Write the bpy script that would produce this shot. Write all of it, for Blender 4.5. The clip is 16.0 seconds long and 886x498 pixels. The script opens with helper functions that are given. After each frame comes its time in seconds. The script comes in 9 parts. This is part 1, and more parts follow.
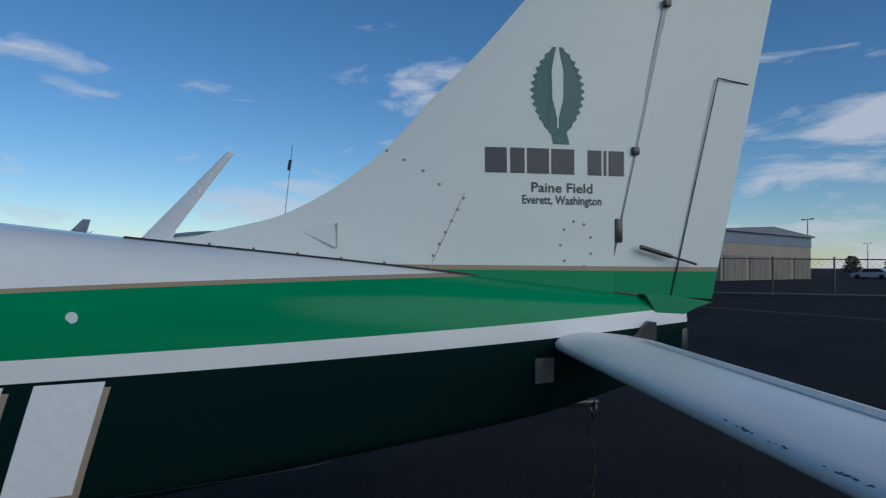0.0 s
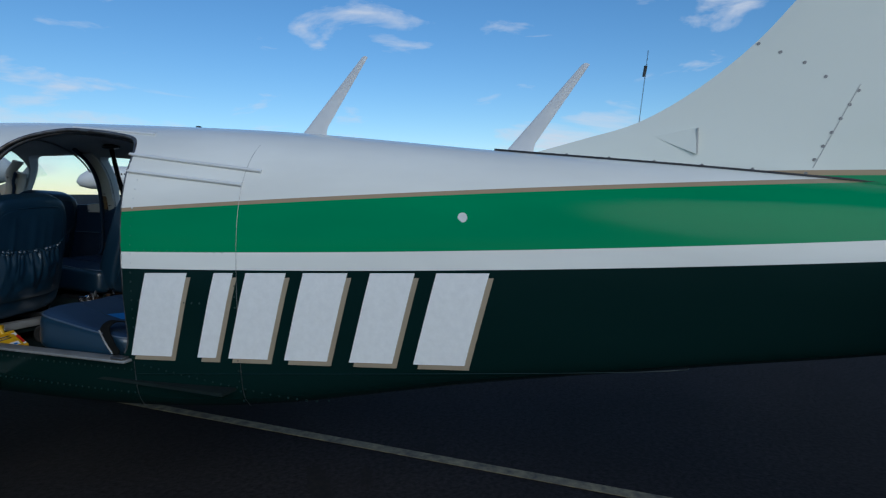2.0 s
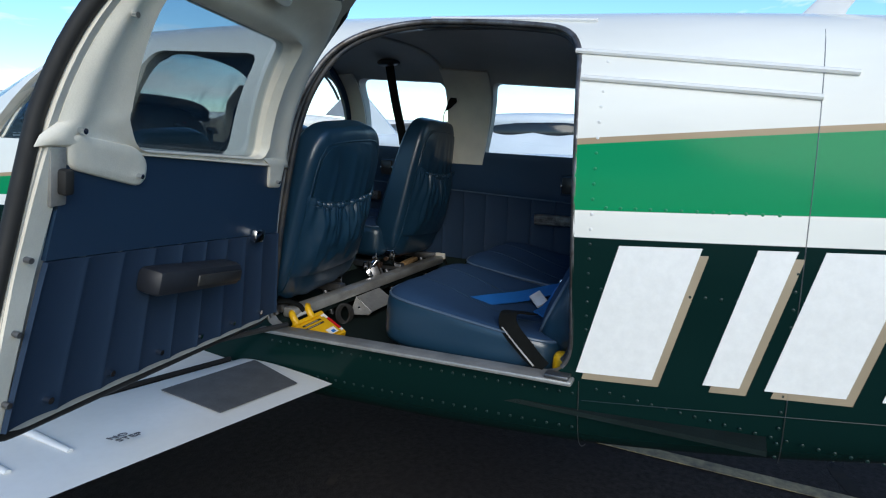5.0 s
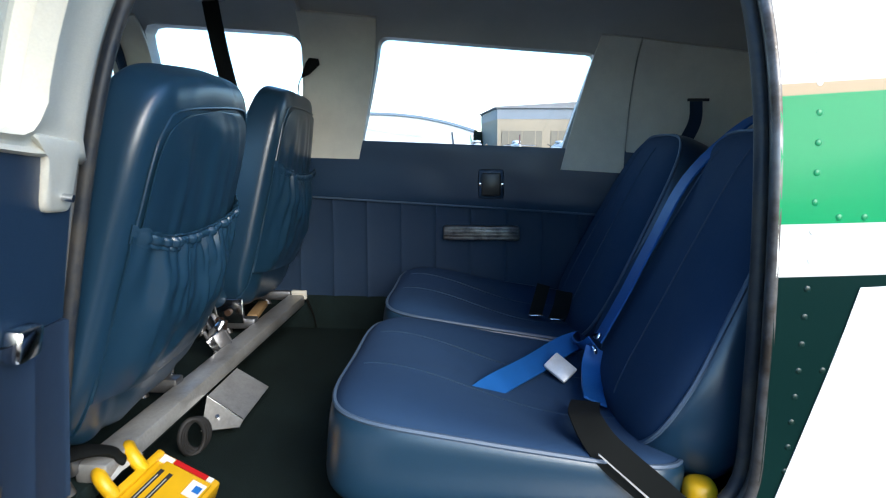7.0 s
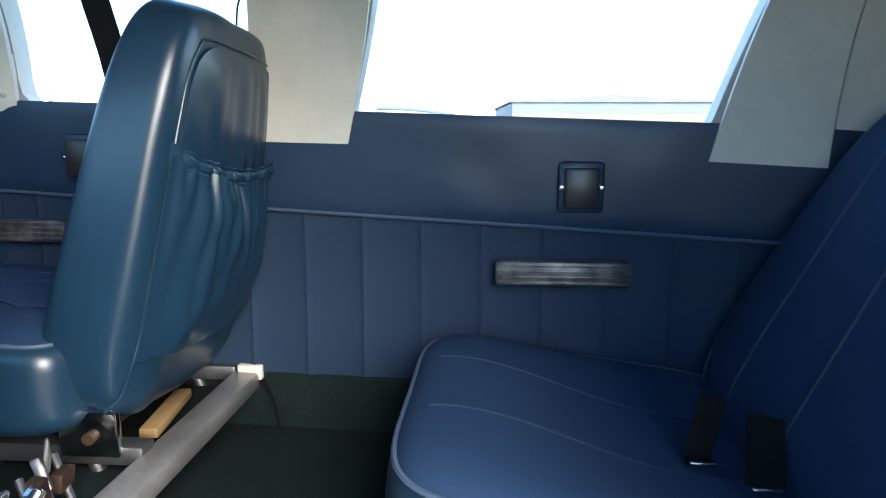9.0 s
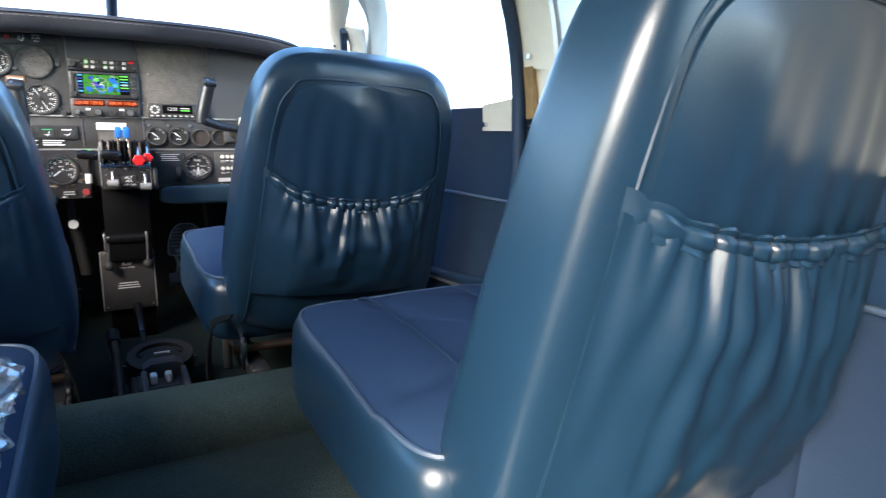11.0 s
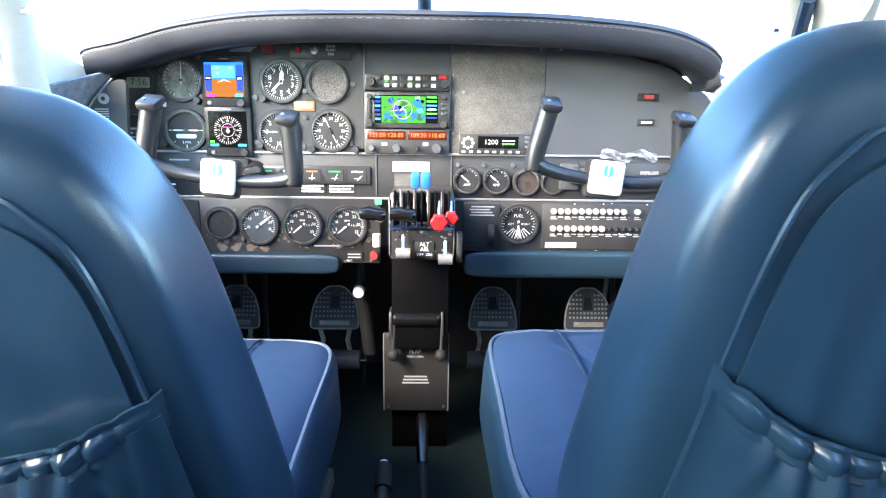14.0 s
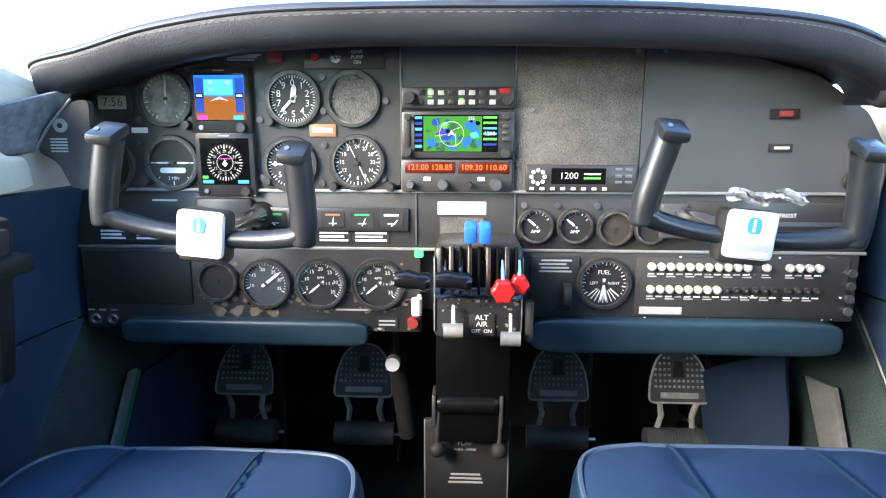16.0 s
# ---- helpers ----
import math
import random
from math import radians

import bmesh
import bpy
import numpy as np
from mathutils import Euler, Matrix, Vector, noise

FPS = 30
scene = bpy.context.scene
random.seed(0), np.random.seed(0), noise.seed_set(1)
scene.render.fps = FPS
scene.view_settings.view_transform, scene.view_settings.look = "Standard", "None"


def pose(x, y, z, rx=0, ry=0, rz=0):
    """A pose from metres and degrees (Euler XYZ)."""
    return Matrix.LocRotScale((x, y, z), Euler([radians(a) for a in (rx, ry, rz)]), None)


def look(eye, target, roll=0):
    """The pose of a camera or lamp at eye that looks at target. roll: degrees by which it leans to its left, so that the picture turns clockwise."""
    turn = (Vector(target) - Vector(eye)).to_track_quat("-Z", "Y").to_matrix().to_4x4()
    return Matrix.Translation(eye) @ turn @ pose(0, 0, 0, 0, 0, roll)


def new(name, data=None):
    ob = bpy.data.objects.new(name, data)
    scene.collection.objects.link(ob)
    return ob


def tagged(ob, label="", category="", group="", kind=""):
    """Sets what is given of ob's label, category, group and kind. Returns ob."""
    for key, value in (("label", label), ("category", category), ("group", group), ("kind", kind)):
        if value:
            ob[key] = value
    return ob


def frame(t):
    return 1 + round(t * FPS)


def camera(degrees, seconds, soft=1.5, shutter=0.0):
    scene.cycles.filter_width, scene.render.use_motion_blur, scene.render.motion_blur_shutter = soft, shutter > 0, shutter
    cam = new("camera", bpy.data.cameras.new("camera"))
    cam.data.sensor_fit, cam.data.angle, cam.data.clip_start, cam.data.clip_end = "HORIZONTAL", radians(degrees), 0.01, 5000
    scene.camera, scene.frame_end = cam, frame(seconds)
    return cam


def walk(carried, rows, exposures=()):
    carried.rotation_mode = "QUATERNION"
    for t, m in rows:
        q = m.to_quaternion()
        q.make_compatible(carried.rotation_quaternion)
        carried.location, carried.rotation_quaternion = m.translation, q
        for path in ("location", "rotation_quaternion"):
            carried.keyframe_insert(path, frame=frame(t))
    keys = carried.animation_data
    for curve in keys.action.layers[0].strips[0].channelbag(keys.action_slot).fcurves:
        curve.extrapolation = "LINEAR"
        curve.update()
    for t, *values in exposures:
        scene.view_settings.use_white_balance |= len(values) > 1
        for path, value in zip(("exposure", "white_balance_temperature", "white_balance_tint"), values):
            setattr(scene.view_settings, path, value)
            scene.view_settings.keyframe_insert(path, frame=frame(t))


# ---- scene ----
cam = camera(72.69, 16.0, soft=1.1, shutter=0.15)
PATH = [
    (0.0, -2.2452, -2.2878, 1.4233, 91.459, -0.551, -97.187),
    (0.5, -2.2608, -2.2485, 1.4005, 89.722, -0.542, -89.509),
    (1.0, -2.2775, -2.1927, 1.3830, 87.901, -0.615, -82.974),
    (1.5, -2.2944, -2.1260, 1.3668, 86.326, -0.506, -76.293),
    (2.0, -2.3024, -2.0799, 1.3291, 85.022, -0.380, -69.846),
    (2.5, -2.3127, -1.9622, 1.2816, 83.758, -0.581, -64.194),
    (3.0, -2.3109, -1.7443, 1.2717, 82.344, -0.863, -61.163),
    (3.5, -2.2771, -1.4509, 1.2732, 80.717, -0.918, -60.263),
    (4.0, -2.1902, -1.1236, 1.2804, 79.626, -0.983, -57.893),
    (6.5, -1.5311, 0.1131, 1.2183, 80.371, -0.097, -81.140),
    (7.0, -1.3256, 0.2077, 1.2063, 80.279, -0.017, -86.758),
    (7.5, -1.1328, 0.2570, 1.1898, 80.188, 0.194, -91.239),
    (8.0, -0.9376, 0.2950, 1.1608, 79.762, 0.206, -94.658),
    (10.5, -0.0780, 0.3692, 1.1967, 79.593, -0.427, -45.605),
    (11.0, -0.0388, 0.4503, 1.2008, 79.429, -0.587, -28.799),
    (11.5, -0.0057, 0.5522, 1.1868, 79.643, -0.912, -19.020),
    (12.0, 0.0040, 0.6795, 1.2112, 79.553, -1.038, -17.214),
    (12.5, 0.0055, 0.8049, 1.2323, 79.362, -0.900, -14.927),
    (13.0, 0.0258, 0.9262, 1.2491, 79.187, -0.847, -8.319),
    (13.5, 0.0366, 1.0540, 1.2624, 79.082, -0.801, -3.408),
    (14.0, 0.0210, 1.1567, 1.2846, 79.054, -0.686, -0.744),
    (14.5, -0.0083, 1.2429, 1.3015, 79.132, -0.594, 0.595),
    (15.0, -0.0147, 1.3112, 1.3080, 79.434, -0.502, 1.514),
    (15.5, -0.0195, 1.3787, 1.3099, 79.541, -0.390, 2.082),
    (16.0, -0.0162, 1.4482, 1.3219, 79.448, -0.174, 2.366),
]

EXPOSURES = [(0, -0.78, 6000, 8), (1.5, -0.65, 5950, 7), (2.0, -0.52, 6000, 6), (3.0, 0.08, 6200, 3), (3.5, 0.10, 6300, 4), (4.0, 0.12, 6400, 5), (6.3, 1.38, 6700, 8), (7.0, 1.74, 6700, 8), (8.0, 2.40, 6700, 8), (10.3, 2.68, 7200, 12), (11.0, 3.5, 7400, 12), (11.5, 4.05, 7400, 12), (12.5, 4.45, 7500, 11), (14.0, 4.60, 7500, 11), (15.0, 4.2, 7500, 11), (16.0, 3.95, 7500, 11)]
walk(cam, [(t, pose(x, y, z, a, b, c)) for t, x, y, z, a, b, c in PATH], EXPOSURES)

# ---------------------------------------------------------------- world and light
SUN_EL, SUN_AZ = 27.0, -126.0      # degrees: height, and heading from the nose towards the right wing


def build_world():
    w = bpy.data.worlds.new("sky")
    scene.world = w
    w.use_nodes = True
    nt = w.node_tree
    nt.nodes.clear()
    N, L = nt.nodes.new, nt.links.new
    out, bg = N("ShaderNodeOutputWorld"), N("ShaderNodeBackground")
    sky = N("ShaderNodeTexSky")
    sky.sky_type, sky.sun_disc = "NISHITA", False
    sky.sun_elevation, sky.sun_rotation = radians(SUN_EL), radians(SUN_AZ)
    sky.air_density, sky.dust_density, sky.ozone_density = 1.0, 0.1, 4.0
    tc, mp = N("ShaderNodeTexCoord"), N("ShaderNodeMapping")
    mp.inputs["Scale"].default_value = (1.0, 1.0, 3.6)
    L(tc.outputs["Generated"], mp.inputs["Vector"])
    n1, n2 = N("ShaderNodeTexNoise"), N("ShaderNodeTexNoise")
    n1.inputs["Scale"].default_value, n1.inputs["Detail"].default_value, n1.inputs["Roughness"].default_value = 5.2, 9.0, 0.55
    n1.inputs["Distortion"].default_value = 0.4
    n2.inputs["Scale"].default_value, n2.inputs["Detail"].default_value = 1.1, 3.0
    L(mp.outputs[0], n1.inputs["Vector"])
    L(mp.outputs[0], n2.inputs["Vector"])
    ad = N("ShaderNodeMath")
    ad.operation = "MULTIPLY_ADD"
    ad.inputs[1].default_value = 0.45
    L(n2.outputs[0], ad.inputs[0])
    L(n1.outputs[0], ad.inputs[2])
    sep = N("ShaderNodeSeparateXYZ")
    L(tc.outputs["Generated"], sep.inputs[0])
    low = N("ShaderNodeMapRange")
    low.inputs[1].default_value, low.inputs[2].default_value = 0.0, 0.55
    low.inputs[3].default_value, low.inputs[4].default_value = 0.07, -0.03
    L(sep.outputs[2], low.inputs[0])
    ad2 = N("ShaderNodeMath")
    L(ad.outputs[0], ad2.inputs[0])
    L(low.outputs[0], ad2.inputs[1])
    ramp = N("ShaderNodeValToRGB")
    ramp.color_ramp.elements[0].position, ramp.color_ramp.elements[1].position = 0.80, 0.94
    ramp.color_ramp.elements[0].color, ramp.color_ramp.elements[1].color = (0, 0, 0, 1), (0.75, 0.75, 0.75, 1)
    L(ad2.outputs[0], ramp.inputs[0])
    mix = N("ShaderNodeMix")
    mix.data_type = "RGBA"
    L(ramp.outputs[0], mix.inputs[0])
    hs = N("ShaderNodeHueSaturation")
    hs.inputs["Saturation"].default_value = 1.16
    L(sky.outputs[0], hs.inputs["Color"])
    L(hs.outputs[0], mix.inputs[6])
    mix.inputs[7].default_value = (6.2, 6.3, 6.9, 1)
    L(mix.outputs[2], bg.inputs[0])
    bg.inputs[1].default_value = 0.15
    L(bg.outputs[0], out.inputs[0])


build_world()
sun_lamp = new("sun", bpy.data.lights.new("sun", "SUN"))
sun_lamp.data.energy, sun_lamp.data.angle, sun_lamp.data.color = 2.0, radians(45), (1.0, 0.92, 0.81)
_e, _a = radians(SUN_EL), radians(SUN_AZ)
SUN_DIR = Vector((math.cos(_e) * math.sin(_a), math.cos(_e) * math.cos(_a), math.sin(_e)))
sun_lamp.matrix_world = look(SUN_DIR * 50, (0, 0, 0))


# ---------------------------------------------------------------- materials
def node_mat(name):
    m = bpy.data.materials.new(name)
    m.use_nodes = True
    nt = m.node_tree
    return m, nt, nt.nodes["Principled BSDF"], nt.nodes.new, nt.links.new


def surface(name, color, rough=0.5, metal=0.0, vary=0.12, scale=6.0, grain=0.0, grain_scale=300.0, bump=0.0, coat=0.0, tint=None, patch=0.5, rough_vary=0.15, spec=0.5, stretch=(1, 1, 1)):
    """Base colour with stains at a large scale, grain at a fine one, uneven gloss and fine relief."""
    m, nt, b, N, L = node_mat(name)
    tc, mp = N("ShaderNodeTexCoord"), N("ShaderNodeMapping")
    mp.inputs["Scale"].default_value = stretch
    L(tc.outputs["Object"], mp.inputs[0])
    n1, n2 = N("ShaderNodeTexNoise"), N("ShaderNodeTexNoise")
    n1.inputs["Scale"].default_value, n1.inputs["Detail"].default_value, n1.inputs["Roughness"].default_value = scale, 6.0, 0.65
    n2.inputs["Scale"].default_value, n2.inputs["Detail"].default_value = grain_scale, 2.0
    L(mp.outputs[0], n1.inputs["Vector"])
    L(mp.outputs[0], n2.inputs["Vector"])
    c2 = tint if tint else tuple(max(0.0, c * (1 - vary * 2.2)) for c in color)
    r1 = N("ShaderNodeMapRange")
    r1.inputs[1].default_value, r1.inputs[2].default_value = 0.5 - patch * 0.4, 0.5 + patch * 0.4
    r1.inputs[3].default_value, r1.inputs[4].default_value = (1.0, 0.0) if tint is None else (0.0, 1.0)
    L(n1.outputs[0], r1.inputs[0])
    mix = N("ShaderNodeMix")
    mix.data_type = "RGBA"
    mix.inputs[6].default_value, mix.inputs[7].default_value = (*color, 1), (*c2, 1)
    L(r1.outputs[0], mix.inputs[0])
    col = mix.outputs[2]
    if grain:
        hs = N("ShaderNodeHueSaturation")
        r2 = N("ShaderNodeMapRange")
        r2.inputs[1].default_value, r2.inputs[2].default_value, r2.inputs[3].default_value, r2.inputs[4].default_value = 0.25, 0.75, 1 - grain, 1 + grain
        L(n2.outputs[0], r2.inputs[0])
        L(r2.outputs[0], hs.inputs["Value"])
        L(col, hs.inputs["Color"])
        col = hs.outputs[0]
    L(col, b.inputs["Base Color"])
    rr = N("ShaderNodeMapRange")
    rr.inputs[1].default_value, rr.inputs[2].default_value = 0.3, 0.7
    rr.inputs[3].default_value, rr.inputs[4].default_value = max(0.02, rough * (1 - rough_vary)), min(1.0, rough * (1 + rough_vary))
    L(n1.outputs[0], rr.inputs[0])
    L(rr.outputs[0], b.inputs["Roughness"])
    b.inputs["Metallic"].default_value = metal
    b.inputs["Specular IOR Level"].default_value = spec
    if coat:
        b.inputs["Coat Weight"].default_value, b.inputs["Coat Roughness"].default_value = coat, 0.12
    if bump:
        bp = N("ShaderNodeBump")
        bp.inputs["Strength"].default_value, bp.inputs["Distance"].default_value = 1.0, bump
        L(n2.outputs[0], bp.inputs["Height"])
        L(bp.outputs[0], b.inputs["Normal"])
    return m


def glowing(name, color, strength=1.0):
    m, nt, b, N, L = node_mat(name)
    b.inputs["Base Color"].default_value = (0.01, 0.01, 0.01, 1)
    b.inputs["Emission Color"].default_value, b.inputs["Emission Strength"].default_value = (*color, 1), strength
    b.inputs["Roughness"].default_value = 0.3
    b.inputs["Specular IOR Level"].default_value = 0.08
    return m


def clear_glass(name, tint=(0.96, 0.98, 0.98), film=0.03):
    """Thin acrylic pane: a clear pane with a mirror film by Fresnel."""
    m, nt, b, N, L = node_mat(name)
    nt.nodes.remove(b)
    tr, gl, fr, mx = N("ShaderNodeBsdfTransparent"), N("ShaderNodeBsdfGlossy"), N("ShaderNodeLayerWeight"), N("ShaderNodeMixShader")
    tr.inputs[0].default_value = (*tint, 1)
    gl.inputs["Roughness"].default_value = 0.03
    fr.inputs["Blend"].default_value = 0.5
    pw, ma = N("ShaderNodeMath"), N("ShaderNodeMath")
    pw.operation, pw.inputs[1].default_value = "POWER", 5.0
    ma.operation, ma.inputs[1].default_value, ma.inputs[2].default_value = "MULTIPLY_ADD", 0.8, film
    L(fr.outputs["Facing"], pw.inputs[0])
    L(pw.outputs[0], ma.inputs[0])
    L(ma.outputs[0], mx.inputs[0])
    L(tr.outputs[0], mx.inputs[1])
    L(gl.outputs[0], mx.inputs[2])
    L(mx.outputs[0], nt.nodes["Material Output"].inputs[0])
    return m


def livery(name):
    """White paint with a tan pinstripe, a green band, a white band and a dark green belly that follow the fuselage, stone chips and streaks."""
    m, nt, b, N, L = node_mat(name)
    geo, sep = N("ShaderNodeTexCoord"), N("ShaderNodeSeparateXYZ")
    L(geo.outputs["Object"], sep.inputs[0])

    def line(c0, c1, c2, ahead):
        """Height c0 + c1 y + c2 y^2 behind y = 0, c0 + ahead y before it."""
        lo, hi = N("ShaderNodeMath"), N("ShaderNodeMath")
        for q, op in ((lo, "MINIMUM"), (hi, "MAXIMUM")):
            q.operation, q.inputs[1].default_value = op, 0.0
            L(sep.outputs[1], q.inputs[0])
        a = N("ShaderNodeMath")
        a.operation, a.inputs[1].default_value, a.inputs[2].default_value = "MULTIPLY_ADD", c2, c1
        L(lo.outputs[0], a.inputs[0])
        e = N("ShaderNodeMath")
        e.operation, e.inputs[1].default_value, e.inputs[2].default_value = "MULTIPLY_ADD", ahead, c0
        L(hi.outputs[0], e.inputs[0])
        c = N("ShaderNodeMath")
        c.operation = "MULTIPLY_ADD"
        L(a.outputs[0], c.inputs[0])
        L(lo.outputs[0], c.inputs[1])
        L(e.outputs[0], c.inputs[2])
        g = N("ShaderNodeMath")
        g.operation = "SUBTRACT"
        L(sep.outputs[2], g.inputs[0])
        L(c.outputs[0], g.inputs[1])
        r = N("ShaderNodeMapRange")
        r.inputs[1].default_value, r.inputs[2].default_value = -0.0008, 0.0008
        L(g.outputs[0], r.inputs[0])
        return r.outputs[0]

    def over(fac, low, high):
        mx = N("ShaderNodeMix")
        mx.data_type = "RGBA"
        L(fac, mx.inputs[0])
        for k, v in ((6, low), (7, high)):
            if isinstance(v, tuple):
                mx.inputs[k].default_value = (*v, 1)
            else:
                L(v, mx.inputs[k])
        return mx.outputs[2]

    white, tan, green, dark = (0.76, 0.76, 0.71), (0.36, 0.27, 0.17), (0.004, 0.235, 0.088), (0.0035, 0.017, 0.0155)
    c = over(line(1.048, -0.010, 0.0103, -0.020), dark, white)
    c = over(line(1.111, -0.0134, 0.0089, -0.031), c, green)
    c = over(line(1.254, -0.068, -0.0075, -0.068), c, tan)
    c = over(line(1.268, -0.068, -0.0075, -0.068), c, white)
    n1, n2 = N("ShaderNodeTexNoise"), N("ShaderNodeTexNoise")
    n1.inputs["Scale"].default_value, n1.inputs["Detail"].default_value = 2.2, 6
    n2.inputs["Scale"].default_value, n2.inputs["Detail"].default_value = 90, 3
    mp = N("ShaderNodeMapping")
    mp.inputs["Scale"].default_value = (1, 0.5, 2.5)
    L(geo.outputs["Object"], mp.inputs[0])
    L(mp.outputs[0], n1.inputs["Vector"])
    L(geo.outputs["Object"], n2.inputs["Vector"])
    hs = N("ShaderNodeHueSaturation")
    r = N("ShaderNodeMapRange")
    r.inputs[1].default_value, r.inputs[2].default_value, r.inputs[3].default_value, r.inputs[4].default_value = 0.3, 0.7, 0.90, 1.04
    L(n1.outputs[0], r.inputs[0])
    L(r.outputs[0], hs.inputs["Value"])
    L(c, hs.inputs["Color"])
    L(hs.outputs[0], b.inputs["Base Color"])
    rr = N("ShaderNodeMapRange")
    b.inputs["Specular IOR Level"].default_value = 0.11
    rr.inputs[1].default_value, rr.inputs[2].default_value, rr.inputs[3].default_value, rr.inputs[4].default_value = 0.3, 0.7, 0.12, 0.24
    L(n1.outputs[0], rr.inputs[0])
    L(rr.outputs[0], b.inputs["Roughness"])
    bp = N("ShaderNodeBump")
    bp.inputs["Strength"].default_value, bp.inputs["Distance"].default_value = 0.5, 0.004
    L(n1.outputs[0], bp.inputs["Height"])
    L(bp.outputs[0], b.inputs["Normal"])
    return m


M_LIVERY = livery("aircraft_livery")
M_WHITE = surface("white_aircraft_paint", (0.75, 0.755, 0.735), 0.35, vary=0.05, scale=3, grain=0.02, grain_scale=60)
M_GREEN = surface("green_paint", (0.004, 0.235, 0.088), 0.35, vary=0.06)
M_TAN = surface("tan_paint", (0.36, 0.29, 0.20), 0.4, vary=0.08)
M_DKGREEN = surface("dark_green_paint", (0.004, 0.022, 0.019), 0.35, vary=0.1)
M_CREAM = surface("cream_trim", (0.78, 0.74, 0.64), 0.55, vary=0.10, scale=5, grain=0.04, grain_scale=400, bump=0.0003)
M_HEAD = surface("grey_headliner", (0.50, 0.49, 0.45), 0.8, vary=0.08, scale=4, grain=0.06, grain_scale=500, bump=0.0004)
M_VINYL = surface("blue_vinyl", (0.0088, 0.0345, 0.066), 0.32, vary=0.05, patch=1.5, scale=7, grain=0.06, grain_scale=700, bump=0.00012, rough_vary=0.03, spec=0.80)
M_FABRIC = surface("blue_seat_cloth", (0.015, 0.043, 0.098), 0.85, vary=0.08, patch=1.2, scale=5, grain=0.18, grain_scale=900, bump=0.0004, spec=0.25)
M_NAVY = surface("navy_wall_cloth", (0.016, 0.036, 0.072), 0.8, vary=0.08, patch=1.2, scale=5, grain=0.12, grain_scale=800, bump=0.0004, spec=0.3)
M_WALLVINYL = surface("navy_wall_vinyl", (0.017, 0.042, 0.084), 0.36, vary=0.06, patch=1.2, scale=4, grain=0.06, grain_scale=500, bump=0.0003)
M_PIPING = surface("pale_blue_piping", (0.07, 0.11, 0.17), 0.45, vary=0.1)
M_DARKSEAM = surface("dark_blue_seam", (0.012, 0.035, 0.075), 0.5, vary=0.1)
M_CARPET = surface("dark_green_carpet", (0.015, 0.026, 0.025), 0.95, vary=0.2, scale=7, grain=0.4, grain_scale=500, bump=0.003, spec=0.1)
M_CARPET2 = surface("grey_green_carpet", (0.055, 0.085, 0.080), 0.95, vary=0.2, scale=7, grain=0.35, grain_scale=450, bump=0.003, spec=0.1)
M_ALU = surface("worn_aluminium", (0.40, 0.40, 0.39), 0.36, metal=0.45, vary=0.2, scale=9, grain=0.08, grain_scale=150)
M_CHROME = surface("chrome", (0.75, 0.75, 0.76), 0.15, metal=1.0, vary=0.05)
M_STEEL = surface("dull_steel", (0.28, 0.28, 0.29), 0.4, metal=0.9, vary=0.15, scale=20)
M_BLACK = surface("black_panel_paint", (0.040, 0.039, 0.039), 0.40, vary=0.15, scale=8, grain=0.12, grain_scale=900, bump=0.0002)
M_BLACKP = surface("black_plastic", (0.034, 0.034, 0.034), 0.33, vary=0.15, scale=15)
M_GREYPANEL = surface("charcoal_panel", (0.056, 0.059, 0.066), 0.45, vary=0.1, scale=4, grain=0.1, grain_scale=900, bump=0.0002)
M_CRINKLE = surface("black_crinkle_finish", (0.105, 0.098, 0.092), 0.45, vary=0.2, scale=40, grain=0.5, grain_scale=420, bump=0.0016)
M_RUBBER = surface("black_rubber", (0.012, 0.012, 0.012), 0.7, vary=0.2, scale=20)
# Near-black with hardly any gloss, to put footwell darkness into the pedestal.
M_DEEP = surface("deep_black_paint", (0.004, 0.004, 0.0045), 0.6, vary=0.2, scale=20, spec=0.04)
M_GLOSSBLACK = surface("glossy_black_plastic", (0.006, 0.006, 0.007), 0.22, vary=0.2, scale=20)
M_SHIELD = surface("dark_blue_leather", (0.017, 0.020, 0.028), 0.46, vary=0.15, scale=6, grain=0.1, grain_scale=600, bump=0.0005)
M_WORN = surface("chipped_paint_primer", (0.20, 0.155, 0.11), 0.6, vary=0.2, scale=30)
M_MARK = surface("white_marking", (0.82, 0.82, 0.80), 0.5, vary=0.04, scale=40)
M_GREYMARK = surface("grey_marking", (0.42, 0.42, 0.41), 0.5, vary=0.06, scale=40)
M_RED = surface("red_plastic", (0.50, 0.012, 0.014), 0.35, vary=0.1)
M_BLUEKNOB = surface("bright_blue_plastic", (0.02, 0.17, 0.55), 0.35, vary=0.1)
M_YELLOW = surface("yellow_plastic", (0.75, 0.42, 0.01), 0.4, vary=0.06, scale=12)
M_BELT = surface("bright_blue_webbing", (0.007, 0.100, 0.340), 0.5, vary=0.12, scale=12, grain=0.2, grain_scale=1200, bump=0.0003)
M_BLACKBELT = surface("black_webbing", (0.008, 0.009, 0.0085), 0.9, vary=0.15, scale=12, grain=0.2, grain_scale=1200, bump=0.0003, spec=0.12)
M_WOOD = surface("bare_wood", (0.32, 0.20, 0.09), 0.6, vary=0.2, scale=14, stretch=(0.3, 3, 3))
M_RUST = surface("rusty_metal", (0.075, 0.040, 0.024), 0.6, metal=0.4, vary=0.4, scale=25)
M_GLASS = clear_glass("acrylic_window")
M_TINTED = clear_glass("tinted_acrylic", (0.62, 0.66, 0.67), 0.06)
M_DIMMED = clear_glass("light_dimming_acrylic", (0.64, 0.67, 0.68), 0.06)
